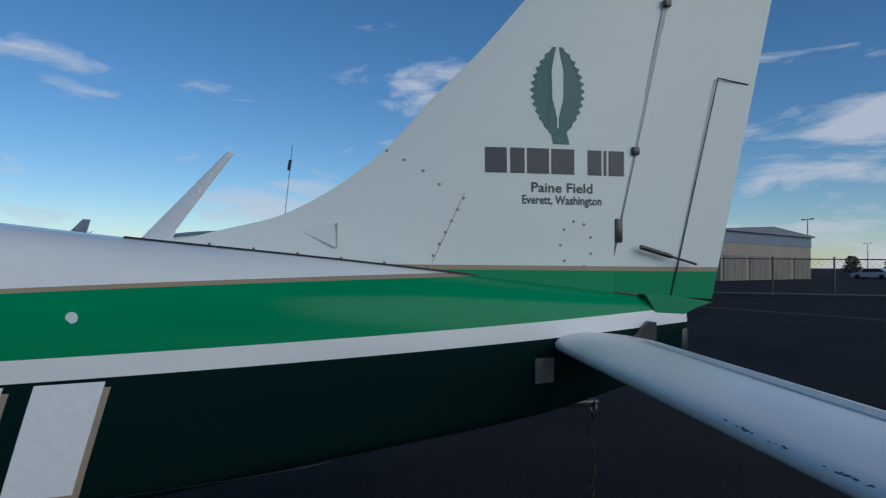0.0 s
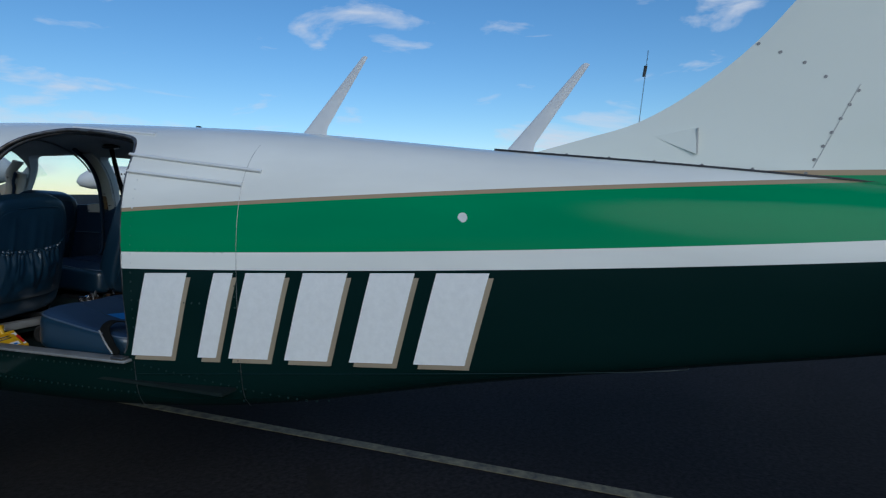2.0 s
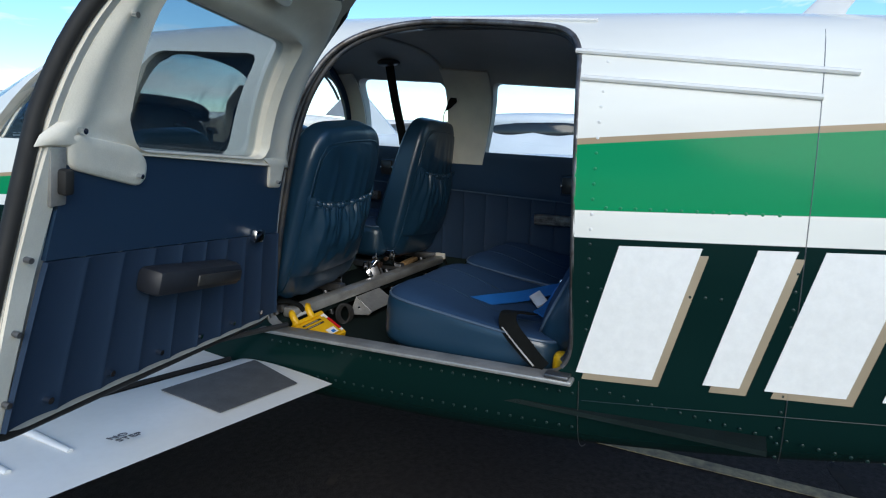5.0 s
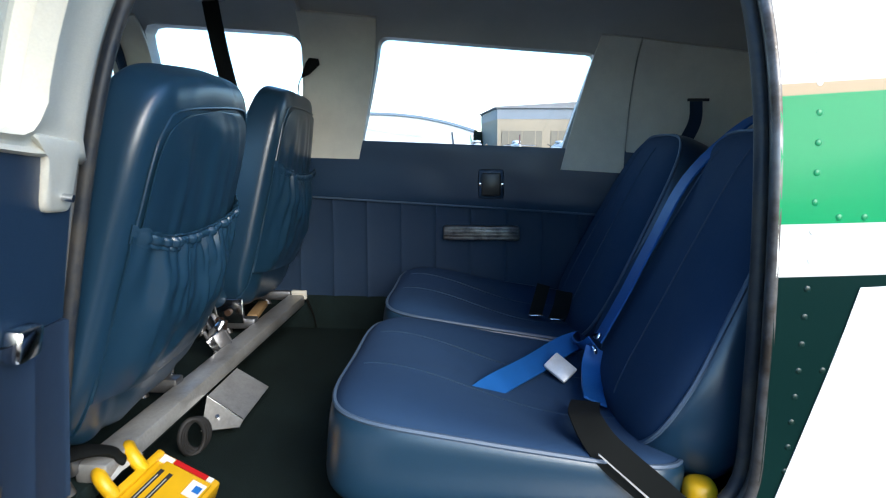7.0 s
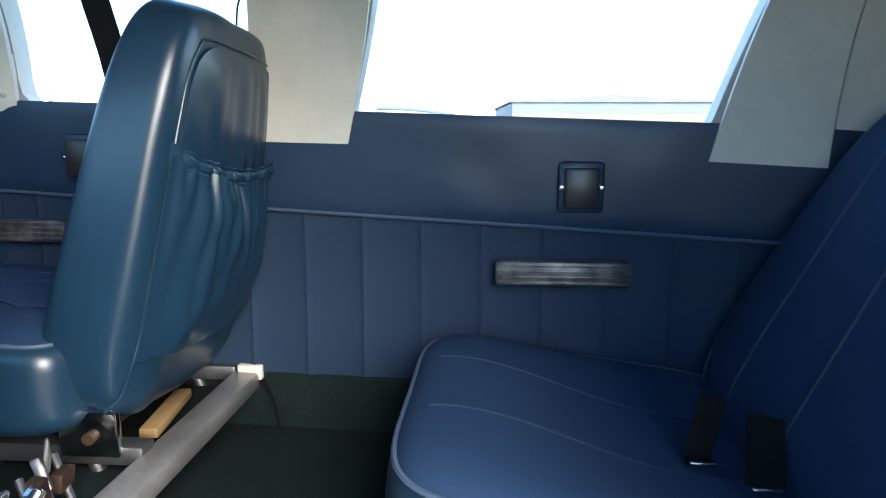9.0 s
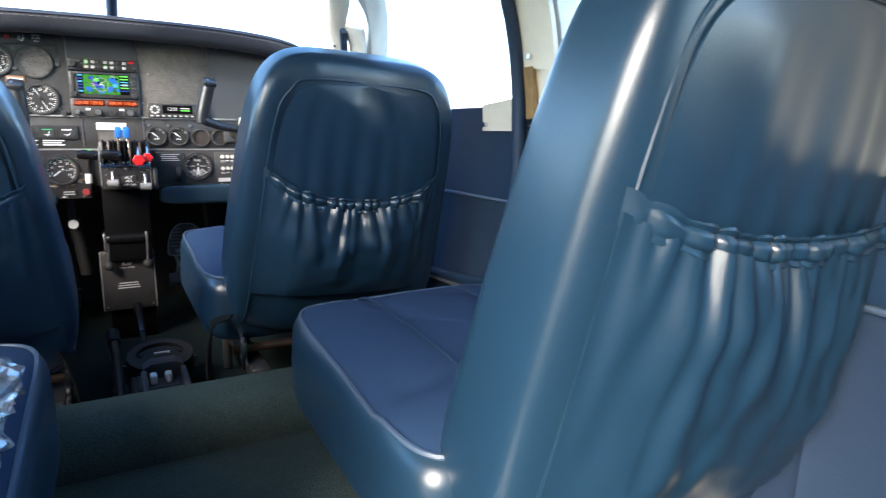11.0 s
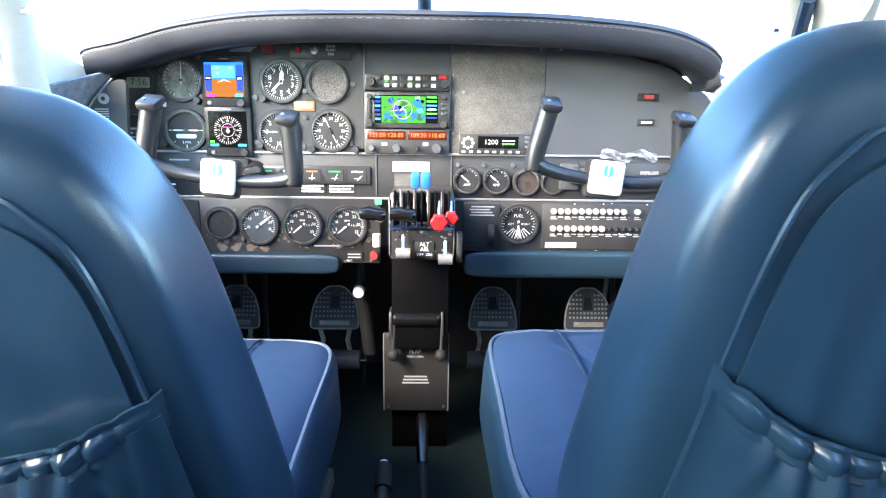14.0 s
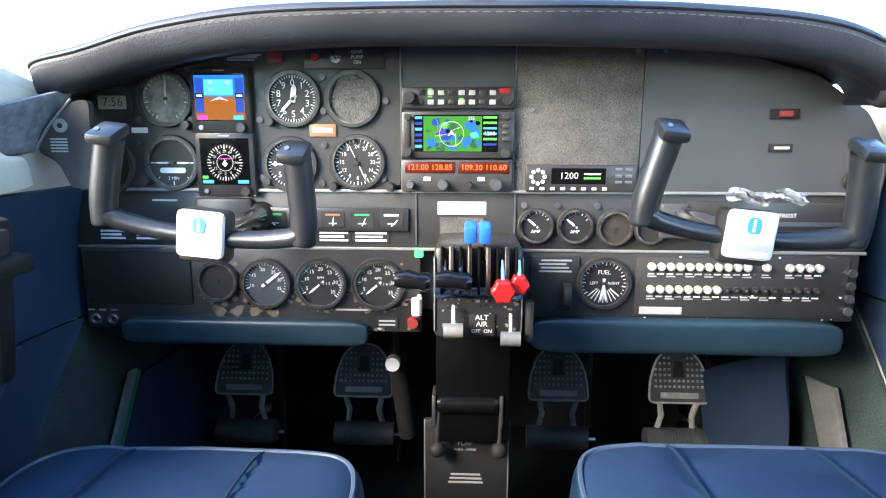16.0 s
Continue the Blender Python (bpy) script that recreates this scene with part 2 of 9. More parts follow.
M_PAPER = surface("white_paper", (0.75, 0.75, 0.73), 0.6, vary=0.03)

# ---------------------------------------------------------------- mesh helpers
def mesh_of(name, bm, mats, smooth=True):
    me = bpy.data.meshes.new(name)
    bm.normal_update()
    bm.to_mesh(me)
    bm.free()
    for mt in mats if isinstance(mats, (list, tuple)) else [mats]:
        me.materials.append(mt)
    if smooth:
        me.polygons.foreach_set("use_smooth", [True] * len(me.polygons))
        me.set_sharp_from_angle(angle=radians(40))
    return me


def part(name, bm, material, parent, label="", smooth=True):
    ob = new(name, mesh_of(name, bm, material, smooth))
    ob.parent = parent
    if label:
        tagged(ob, label)
    return ob


def thing(name, label, category, at=(0, 0, 0), group="", kind=""):
    ob = new(name)
    ob.location = at
    ob.empty_display_size = 0.05
    return tagged(ob, label, category, group, kind)


def add_box(bm, c, s, bevel=0.0, rot=None, seg=2):
    """A bevelled box with its centre c and full size s."""
    r = bmesh.ops.create_cube(bm, size=1.0)
    vs = r["verts"]
    m = Matrix.Translation(c) @ (rot.to_4x4() if rot is not None else Matrix()) @ Matrix.Diagonal((*s, 1))
    bmesh.ops.transform(bm, matrix=m, verts=vs)
    if bevel:
        es = list({e for v in vs for e in v.link_edges})
        bmesh.ops.bevel(bm, geom=es, offset=bevel, segments=seg, affect="EDGES", profile=0.5)
    return bm


def box(c, s, bevel=0.0, rot=None, seg=2):
    return add_box(bmesh.new(), c, s, bevel, rot, seg)


def add_cyl(bm, a, b, r1, r2=None, n=20, caps=True):
    """A rod or cone from a to b."""
    a, b = Vector(a), Vector(b)
    d = b - a
    q = d.to_track_quat("Z", "Y").to_matrix().to_4x4()
    bmesh.ops.create_cone(bm, cap_ends=caps, segments=n, radius1=r1, radius2=r1 if r2 is None else r2, depth=d.length, matrix=Matrix.Translation((a + b) / 2) @ q)
    return bm


def cyl(a, b, r1, r2=None, n=20):
    return add_cyl(bmesh.new(), a, b, r1, r2, n)


def add_tube(bm, pts, r, n=8, closed=False, flat=1.0, up=Vector((0, 0, 1))):
    """A tube along points; r may be a list; flat squeezes it along the up direction."""
    pts = [Vector(p) for p in pts]
    k = len(pts)
    rings = []
    for i, p in enumerate(pts):
        a = pts[(i - 1) % k] if closed or i > 0 else p
        b = pts[(i + 1) % k] if closed or i < k - 1 else p
        t = (b - a).normalized()
        s = t.cross(up)
        s = s.normalized() if s.length > 1e-5 else t.orthogonal().normalized()
        u = s.cross(t)
        rr = r[i] if isinstance(r, (list, tuple)) else r
        rings.append([bm.verts.new(p + s * rr * math.cos(2 * math.pi * j / n) + u * rr * flat * math.sin(2 * math.pi * j / n)) for j in range(n)])
    for i in range(k if closed else k - 1):
        A, B = rings[i], rings[(i + 1) % k]
        for j in range(n):
            bm.faces.new((A[j], A[(j + 1) % n], B[(j + 1) % n], B[j]))
    if not closed:
        bm.faces.new(rings[0][::-1])
        bm.faces.new(rings[-1])
    bmesh.ops.recalc_face_normals(bm, faces=bm.faces)
    return bm


def tube(pts, r, n=8, closed=False, flat=1.0, up=Vector((0, 0, 1))):
    return add_tube(bmesh.new(), pts, r, n, closed, flat, up)


def smooth_path(pts, per=6):
    """Catmull-Rom through points."""
    p = [Vector(q) for q in pts]
    p = [p[0] * 2 - p[1]] + p + [p[-1] * 2 - p[-2]]
    out = []
    for i in range(1, len(p) - 2):
        for j in range(per):
            t = j / per
            a, b, c, d = p[i - 1], p[i], p[i + 1], p[i + 2]
            out.append(0.5 * (2 * b + (c - a) * t + (2 * a - 5 * b + 4 * c - d) * t * t + (3 * b - a - 3 * c + d) * t ** 3))
    return out + [p[-2]]


def rounded(poly, r, n=4):
    """A polygon (2D) with its corners rounded off by up to r."""
    out = []
    k = len(poly)
    for i in range(k):
        p, a, b = Vector(poly[i]), Vector(poly[i - 1]), Vector(poly[(i + 1) % k])
        ra = min(r, (a - p).length * 0.45)
        rb = min(r, (b - p).length * 0.45)
        s, e = p + (a - p).normalized() * ra, p + (b - p).normalized() * rb
        for j in range(n + 1):
            t = j / n
            out.append((1 - t) ** 2 * s + 2 * t * (1 - t) * p + t * t * e)
    return out


def add_prism(bm, poly, lo, hi, place):
    """A prism over a 2D polygon between two depths; place(u, v, w) gives the point."""
    A = [bm.verts.new(place(u, v, lo)) for u, v in poly]
    B = [bm.verts.new(place(u, v, hi)) for u, v in poly]
    n = len(poly)
    fs = [bm.faces.new(A[::-1]), bm.faces.new(B)]
    for i in range(n):
        fs.append(bm.faces.new((A[i], A[(i + 1) % n], B[(i + 1) % n], B[i])))
    bmesh.ops.recalc_face_normals(bm, faces=fs)
    return bm


def prism(poly, lo, hi, place):
    return add_prism(bmesh.new(), poly, lo, hi, place)


def puff(w, d, h, nu=40, nv=20, e1=0.35, e2=0.30, shape=None, c=(0, 0, 0), split=None):
    """An upholstered block: a superellipsoid of full size w, d, h; shape(v) bends its points, given in -1..1 and in metres; rows of faces below split take the second material."""
    bm = bmesh.new()
    s = lambda a, e: math.copysign(abs(a) ** e, a)
    rows = []
    for i in range(nv + 1):
        ph = -math.pi / 2 + math.pi * i / nv
        row = []
        for j in range(nu):
            th = 2 * math.pi * j / nu
            u = Vector((s(math.cos(ph), e1) * s(math.cos(th), e2), s(math.cos(ph), e1) * s(math.sin(th), e2), s(math.sin(ph), e1)))
            p = Vector((u.x * w / 2, u.y * d / 2, u.z * h / 2))
            if shape:
                p = shape(u, p)
            row.append(bm.verts.new(p + Vector(c)))
            if i in (0, nv):
                break
        rows.append(row)
    for i in range(nv):
        A, B = rows[i], rows[i + 1]
        for j in range(nu):
            j2 = (j + 1) % nu
            if len(A) == 1:
                f = bm.faces.new((A[0], B[j2], B[j]))
            elif len(B) == 1:
                f = bm.faces.new((A[j], A[j2], B[0]))
            else:
                f = bm.faces.new((A[j], A[j2], B[j2], B[j]))
            if split is not None and i < split:
                f.material_index = 1
    bmesh.ops.recalc_face_normals(bm, faces=bm.faces)
    return bm


def sheet(nu, nv, fn, thick=0.0):
    """A grid fn(u, v) over 0..1; with a thickness it becomes a closed slab along its normals."""
    bm = bmesh.new()
    g = [[bm.verts.new(fn(i / nu, j / nv)) for j in range(nv + 1)] for i in range(nu + 1)]
    for i in range(nu):
        for j in range(nv):
            bm.faces.new((g[i][j], g[i + 1][j], g[i + 1][j + 1], g[i][j + 1]))
    if thick:
        bm.normal_update()
        bmesh.ops.solidify(bm, geom=bm.faces[:], thickness=thick)
    return bm


def cut(ob, cutters, op="DIFFERENCE"):
    """Carves closed meshes out of ob's mesh at build time."""
    for i, c in enumerate(cutters):
        md = ob.modifiers.new(f"cut{i}", "BOOLEAN")
        md.object, md.operation, md.solver = c, op, "EXACT"
        md.material_mode = "TRANSFER"
    bpy.context.view_layer.update()
    ev = ob.evaluated_get(bpy.context.evaluated_depsgraph_get())
    me = bpy.data.meshes.new_from_object(ev)
    ob.modifiers.clear()
    ob.data = me
    for c in cutters:
        bpy.data.objects.remove(c)
    me.polygons.foreach_set("use_smooth", [True] * len(me.polygons))
    me.set_sharp_from_angle(angle=radians(35))
    return ob


def text_on(name, words, size, mat, m, parent, width=None, align="LEFT", thick=0.0006, bold=0.0, drape=None):
    """Raised lettering in the built-in font; m places its plane."""
    cu = bpy.data.curves.new(name, "FONT")
    cu.body, cu.size, cu.extrude, cu.align_x, cu.offset, cu.resolution_u = words, size, thick, align, bold, 2
    tmp = bpy.data.objects.new(name, cu)
    scene.collection.objects.link(tmp)
    bpy.context.view_layer.update()
    me = bpy.data.meshes.new_from_object(tmp.evaluated_get(bpy.context.evaluated_depsgraph_get()))
    bpy.data.objects.remove(tmp)
    if width:
        xs = [v.co.x for v in me.vertices]
        k = width / max(1e-6, max(xs) - min(xs))
        for v in me.vertices:
            v.co.x *= k
    me.transform(m)
    if drape:
        for v in me.vertices:
            v.co.x = -drape(v.co.y, v.co.z) - 0.0015
    me.materials.clear()
    me.materials.append(mat)
    ob = new(name, me)
    ob.parent = parent
    return ob


# ---------------------------------------------------------------- the aircraft
# stations along the fuselage: y, half width, top, bottom
STATIONS = [(-3.52, 0.045, 1.285, 1.06), (-3.3, 0.095, 1.315, 0.985), (-2.9, 0.190, 1.36, 0.885), (-2.2, 0.300, 1.435, 0.775), (-1.5, 0.402, 1.502, 0.665), (-0.7, 0.518, 1.586, 0.515),
            (-0.1, 0.598, 1.63, 0.455), (0.8, 0.642, 1.678, 0.425), (1.5, 0.685, 1.69, 0.425), (1.85, 0.69, 1.685, 0.43), (2.15, 0.682, 1.61, 0.44), (2.6, 0.655, 1.455, 0.46), (2.95, 0.61, 1.35, 0.50), (3.6, 0.48, 1.19, 0.56), (4.2, 0.26, 1.04, 0.66), (4.5, 0.10, 0.95, 0.74)]


def station(y):
    ys = [s[0] for s in STATIONS]
    i = max(0, min(len(ys) - 2, next((k for k, v in enumerate(ys) if v > y), len(ys) - 1) - 1))
    t = max(0.0, min(1.0, (y - ys[i]) / (ys[i + 1] - ys[i])))
    out = []
    for k in (1, 2, 3):
        p = [STATIONS[max(0, min(len(ys) - 1, j))][k] for j in (i - 1, i, i + 1, i + 2)]
        q = [ys[max(0, min(len(ys) - 1, j))] for j in (i - 1, i, i + 1, i + 2)]
        h = q[2] - q[1]
        m1 = (p[2] - p[0]) / max(1e-6, q[2] - q[0]) * h
        m2 = (p[3] - p[1]) / max(1e-6, q[3] - q[1]) * h
        out.append((2 * t ** 3 - 3 * t * t + 1) * p[1] + (t ** 3 - 2 * t * t + t) * m1 + (-2 * t ** 3 + 3 * t * t) * p[2] + (t ** 3 - t * t) * m2)
    return out


def skin_x(y, z, inset=0.0):
    """Half width of the fuselage at y and z."""
    w, zt, zb = station(y)
    w, zt, zb = w - inset, zt - inset, zb + inset
    zm = zb + 0.42 * (zt - zb)
    if z >= zm:
        k = min(1.0, (z - zm) / (zt - zm))
        return w * (1 - k ** 3.2) ** (1 / 3.2)
    k = min(1.0, (zm - z) / (zm - zb))
    return w * (1 - 0.045 * k) * (1 - k ** 9) ** (1 / 9)


def ring(y, n, inset=0.0, floor=None):
    w, zt, zb = station(y)
    w, zt, zb = w - inset, zt - inset, zb + inset
    zm = zb + 0.42 * (zt - zb)
    pts = []
    for j in range(n):
        a = 2 * math.pi * j / n
        ca, sa = math.cos(a), math.sin(a)
        if sa >= 0:
            x, z = w * math.copysign(abs(ca) ** (2 / 3.2), ca), zm + (zt - zm) * sa ** (2 / 3.2)
        else:
            k = abs(sa) ** (2 / 7)
            x, z = w * (1 - 0.045 * k) * math.copysign(abs(ca) ** (2 / 7), ca), zm - (zm - zb) * k
        if floor is not None:
            z = max(z, floor)
        pts.append(Vector((x, y, z)))
    return pts


def loft(bm, rings, flip=False):
    vs = [[bm.verts.new(p) for p in r] for r in rings]
    n = len(vs[0])
    fs = []
    for a, b in zip(vs, vs[1:]):
        for j in range(n):
            fs.append(bm.faces.new((a[j], a[(j + 1) % n], b[(j + 1) % n], b[j])))
    fs.append(bm.faces.new(vs[0][::-1]))
    fs.append(bm.faces.new(vs[-1]))
    if flip:
        bmesh.ops.reverse_faces(bm, faces=fs)
    return fs


CABIN_BACK, CABIN_FRONT, FLOOR_Z, WALL = -0.62, 2.95, 0.60, 0.038


def hull_solid(name):
    """The fuselage as a closed wall: outer skin, and the inner lining of the cabin."""
    bm = bmesh.new()
    ys = [-3.52 + 8.02 * i / 110 for i in range(111)]
    outer = loft(bm, [ring(y, 96) for y in ys])
    bmesh.ops.recalc_face_normals(bm, faces=outer)
    k = 56
    inner_ys = [CABIN_BACK + (CABIN_FRONT - CABIN_BACK) * i / k for i in range(k + 1)]
    inner = loft(bm, [ring(y, 96, WALL, FLOOR_Z) for y in inner_ys])
    bmesh.ops.recalc_face_normals(bm, faces=inner)
    bmesh.ops.reverse_faces(bm, faces=inner)
    for f in inner:
        f.material_index = 1
    return new(name, mesh_of(name, bm, [M_LIVERY, M_HEAD]))


def side_cutter(poly, x0, x1, mat=None):
    ob = new("cutter", mesh_of("cutter", prism([tuple(p) for p in poly], x0, x1, lambda u, v, w: Vector((w, u, v))), [mat or M_CREAM], smooth=False))
    return ob


DOOR = rounded([(0.80, 0.692), (0.735, 1.0), (0.655, 1.40), (0.58, 1.56), (0.40, 1.615), (0.10, 1.585), (-0.118, 1.545), (-0.146, 1.30), (-0.166, 0.692)], 0.10, 7)
WIN_REAR = rounded([(0.575, 1.208), (-0.045, 1.183), (-0.125, 1.462), (0.492, 1.515)], 0.025, 3)
WIN_MID = rounded([(1.238, 1.240), (0.765, 1.215), (0.72, 1.525), (1.195, 1.560)], 0.05, 3)
WIN_FRONT = rounded([(2.13, 1.262), (1.375, 1.250), (1.335, 1.575), (1.80, 1.575)], 0.05, 3)
SHRINK = lambda poly, c, k: [(c[0] + (p[0] - c[0]) * k, c[1] + (p[1] - c[1]) * k) for p in poly]
DOOR_OWN = rounded([(0.80, 0.692), (0.735, 1.0), (0.655, 1.40), (0.578, 1.535), (0.40, 1.600), (0.16, 1.598), (-0.085, 1.548), (-0.140, 1.30), (-0.222, 0.692)], 0.10, 7)
DOOR_WIN = rounded([(0.536, 1.180), (0.042, 1.168), (-0.030, 1.445), (0.468, 1.464)], 0.035, 4)
DOOR_GAP = SHRINK(DOOR_OWN, (0.30, 1.15), 0.985)


def windshield_cutter(sgn):
    """Two panes split by a centre post; the opening follows the sloping front of the cabin."""
    poly = rounded([(0.014, 2.56), (0.40, 2.54), (0.585, 2.40), (0.60, 2.10), (0.555, 1.90), (0.40, 1.85), (0.014, 1.84)], 0.05, 3)
    return new("cutter", mesh_of("cutter", prism([tuple(p) for p in poly], 1.29, 1.95, lambda u, v, w: Vector((sgn * u, v, w))), [M_CREAM], smooth=False))


airplane = thing("airplane", "white twin-engined propeller airplane with green stripes, rear door open", "airplane")

fuselage = hull_solid("fuselage")
fuselage.parent = airplane
door_shell = hull_solid("door_shell")

cut(door_shell, [side_cutter(DOOR_GAP, -1.0, -0.30)], "INTERSECT")
cut(door_shell, [side_cutter(SHRINK(DOOR_WIN, (0.25, 1.315), 1.02), -1.0, -0.2)])
cut(fuselage, [side_cutter(DOOR, -1.0, -0.28, M_ALU), side_cutter(WIN_REAR, 0.25, 1.0), side_cutter(WIN_MID, 0.25, 1.0), side_cutter(WIN_FRONT, 0.25, 1.0),
               side_cutter([(p[0] + 0.13, p[1]) for p in WIN_MID], -1.0, -0.25), side_cutter([(p[0] + 0.03, p[1]) for p in WIN_FRONT], -1.0, -0.25), windshield_cutter(1), windshield_cutter(-1)])


def pane(poly, sgn, name, grow=1.03, off=0.016, parent=None, mat=None):
    """A window pane that follows the curve of the side."""
    ys, zs = [p[0] for p in poly], [p[1] for p in poly]
    cy, cz = (max(ys) + min(ys)) / 2, (max(zs) + min(zs)) / 2
    bm = bmesh.new()
    pts = SHRINK(poly, (cy, cz), grow)
    rows = []
    m = 8
    for k in range(m + 1):
        s = k / m
        rows.append([bm.verts.new((sgn * (skin_x(cy + (p[0] - cy) * s, cz + (p[1] - cz) * s) - off), cy + (p[0] - cy) * s, cz + (p[1] - cz) * s)) for p in pts] if k else None)
    c = bm.verts.new((sgn * (skin_x(cy, cz) - off), cy, cz))
    n = len(pts)
    for j in range(n):
        bm.faces.new((c, rows[1][j], rows[1][(j + 1) % n]))
        for k in range(1, m):
            bm.faces.new((rows[k][j], rows[k + 1][j], rows[k + 1][(j + 1) % n], rows[k][(j + 1) % n]))
    bmesh.ops.solidify(bm, geom=bm.faces[:], thickness=0.004)
    ob = part(name, bm, mat or M_GLASS, parent or airplane)
    ob.visible_shadow = False
    return ob


for poly, sg in ((WIN_REAR, 1), (WIN_MID, 1), (WIN_FRONT, 1), ([(p[0] + 0.03, p[1]) for p in WIN_FRONT], -1)):
    pane(poly, sg, "window_pane")
# tint added to this pane to cut the light on the front left seat
dim_pane = pane([(p[0] + 0.13, p[1]) for p in WIN_MID], -1, "window_pane", mat=M_DIMMED)
dim_pane.visible_shadow = True

# the windshield panes lie just under the skin
def windshield(sgn):
    def fn(u, v):
        x = 0.008 + 0.60 * u
        y = 1.82 + 0.76 * v - 0.16 * u * u * v
        w, zt, zb = station(y)
        zm = zb + 0.42 * (zt - zb)
        z = zm + (zt - zm) * max(0.0, 1 - (min(x, w * 0.999) / w) ** 3.2) ** (1 / 3.2)
        return Vector((sgn * x, y, z - 0.02))
    ob = part("windshield", sheet(14, 14, fn, 0.004), M_GLASS, airplane, "curved clear windshield pane")
    ob.visible_shadow = False


windshield(1)
windshield(-1)

# ---- the open cabin door: hinged along its front edge, which leans aft
HINGE = Vector((-0.628, 0.792, 0.70))
AXIS = Vector((-0.034, -0.155, 0.987)).normalized()
DOOR_OPEN = 77.0
DOOR_M = Matrix.Translation(HINGE + Vector((0.030, 0.022, 0.034))) @ Matrix.Rotation(radians(-DOOR_OPEN), 4, AXIS) @ Matrix.Translation(-HINGE)
cabin_door = thing("cabin_door", "open cabin door with navy vinyl panel and cream window trim", "door")
cabin_door.matrix_world = DOOR_M
door_shell.parent = cabin_door
door_shell.name = "door_skin"
door_glass = ((0.550, 1.170), (0.030, 1.158), (-0.044, 1.454), (0.480, 1.474))


def glazing(u, v):
    a, b, c, d = door_glass
    y = (1 - v) * ((1 - u) * a[0] + u * b[0]) + v * ((1 - u) * d[0] + u * c[0])
    z = (1 - v) * ((1 - u) * a[1] + u * b[1]) + v * ((1 - u) * d[1] + u * c[1])
    return Vector((-(skin_x(y, z) - 0.016), y, z))


part("door_window", sheet(24, 16, glazing, 0.004), M_TINTED, cabin_door, "lightly tinted door window").visible_shadow = False


def inner_wall(y, z, inset, sgn):
    return Vector((sgn * (max(skin_x(y, z, WALL), skin_x(y, z) - 0.075) - inset), y, z))


def wall_panel(name, poly_fn, mat, parent, sgn, thick=0.008, inset=0.009, nu=40, nv=14, relief=None, label=""):
    """A trim panel on the inner wall; poly_fn(u, v) gives y and z."""
    def fn(u, v):
        y, z = poly_fn(u, v)
        return inner_wall(y, z, inset + (relief(u, v) if relief else 0.0), sgn)
    bm = sheet(nu, nv, fn)
    bm.normal_update()
    cx = sum(f.normal.x for f in bm.faces)
    if cx * sgn > 0:
        bmesh.ops.reverse_faces(bm, faces=bm.faces)
    bmesh.ops.solidify(bm, geom=bm.faces[:], thickness=thick)
    return part(name, bm, mat, parent, label)


def quad(a, b, c, d):
    """Bilinear patch: a, b along the bottom, d, c along the top."""
    def fn(u, v):
        return tuple((1 - v) * ((1 - u) * a[k] + u * b[k]) + v * ((1 - u) * d[k] + u * c[k]) for k in (0, 1))
    return fn


pleats = lambda n, amp: (lambda u, v: -amp * (0.35 + 0.65 * abs(math.sin(math.pi * n * u)) ** 0.45) + amp)
# door trim: pleated cloth below, smooth vinyl above, cream window surround
wall_panel("door_cloth", quad((-0.182, 0.715), (0.765, 0.715), (0.712, 0.966), (-0.124, 0.976)), M_NAVY, cabin_door, -1, nu=200, relief=pleats(9, 0.011), label="pleated navy cloth door panel")
wall_panel("door_vinyl", quad((-0.123, 0.978), (0.712, 0.968), (0.675, 1.162), (-0.100, 1.162)), M_WALLVINYL, cabin_door, -1, label="smooth navy vinyl door panel")

wall_panel("door_jamb_trim", quad((-0.213, 0.71), (-0.184, 0.71), (-0.100, 1.165), (-0.146, 1.165)), M_CREAM, cabin_door, -1, nu=6, nv=30, inset=0.006, label="scuffed cream door edge")
for zz in (0.76, 0.87, 0.985):
    part("screw", cyl(inner_wall(-0.185 + 0.09 * (zz - 0.71), zz, 0.0, -1), inner_wall(-0.185 + 0.09 * (zz - 0.71), zz, 0.018, -1), 0.005, n=10), M_STEEL, cabin_door)


def frame_panel(name, outer, inner, mat, parent, sgn, inset=0.010, thick=0.010, label="", swell=(0, 0, 0, 0, 0)):
    """A surround on the wall between two outlines with the same count of points."""
    bm = bmesh.new()
    n = len(outer)
    m = len(swell) - 1
    levels = [(0.0, inset - thick)] + [(k / m, inset + swell[k]) for k in range(m + 1)] + [(1.0, inset - thick)]
    rows = [[bm.verts.new(inner_wall(a[0] + (b[0] - a[0]) * f, a[1] + (b[1] - a[1]) * f, d, sgn)) for a, b in zip(outer, inner)] for f, d in levels]
    for A, B in zip(rows, rows[1:]):
        for j in range(n):
            bm.faces.new((A[j], A[(j + 1) % n], B[(j + 1) % n], B[j]))
    bmesh.ops.recalc_face_normals(bm, faces=bm.faces)
    return part(name, bm, mat, parent, label)


def resample(poly, n):
    p = [Vector(q) for q in poly] + [Vector(poly[0])]
    ln = [0.0]
    for a, b in zip(p, p[1:]):
        ln.append(ln[-1] + (b - a).length)
    out, j = [], 0
    for i in range(n):
        s = ln[-1] * i / n
        while ln[j + 1] < s:
            j += 1
        out.append(p[j].lerp(p[j + 1], (s - ln[j]) / max(1e-9, ln[j + 1] - ln[j])))
    return out


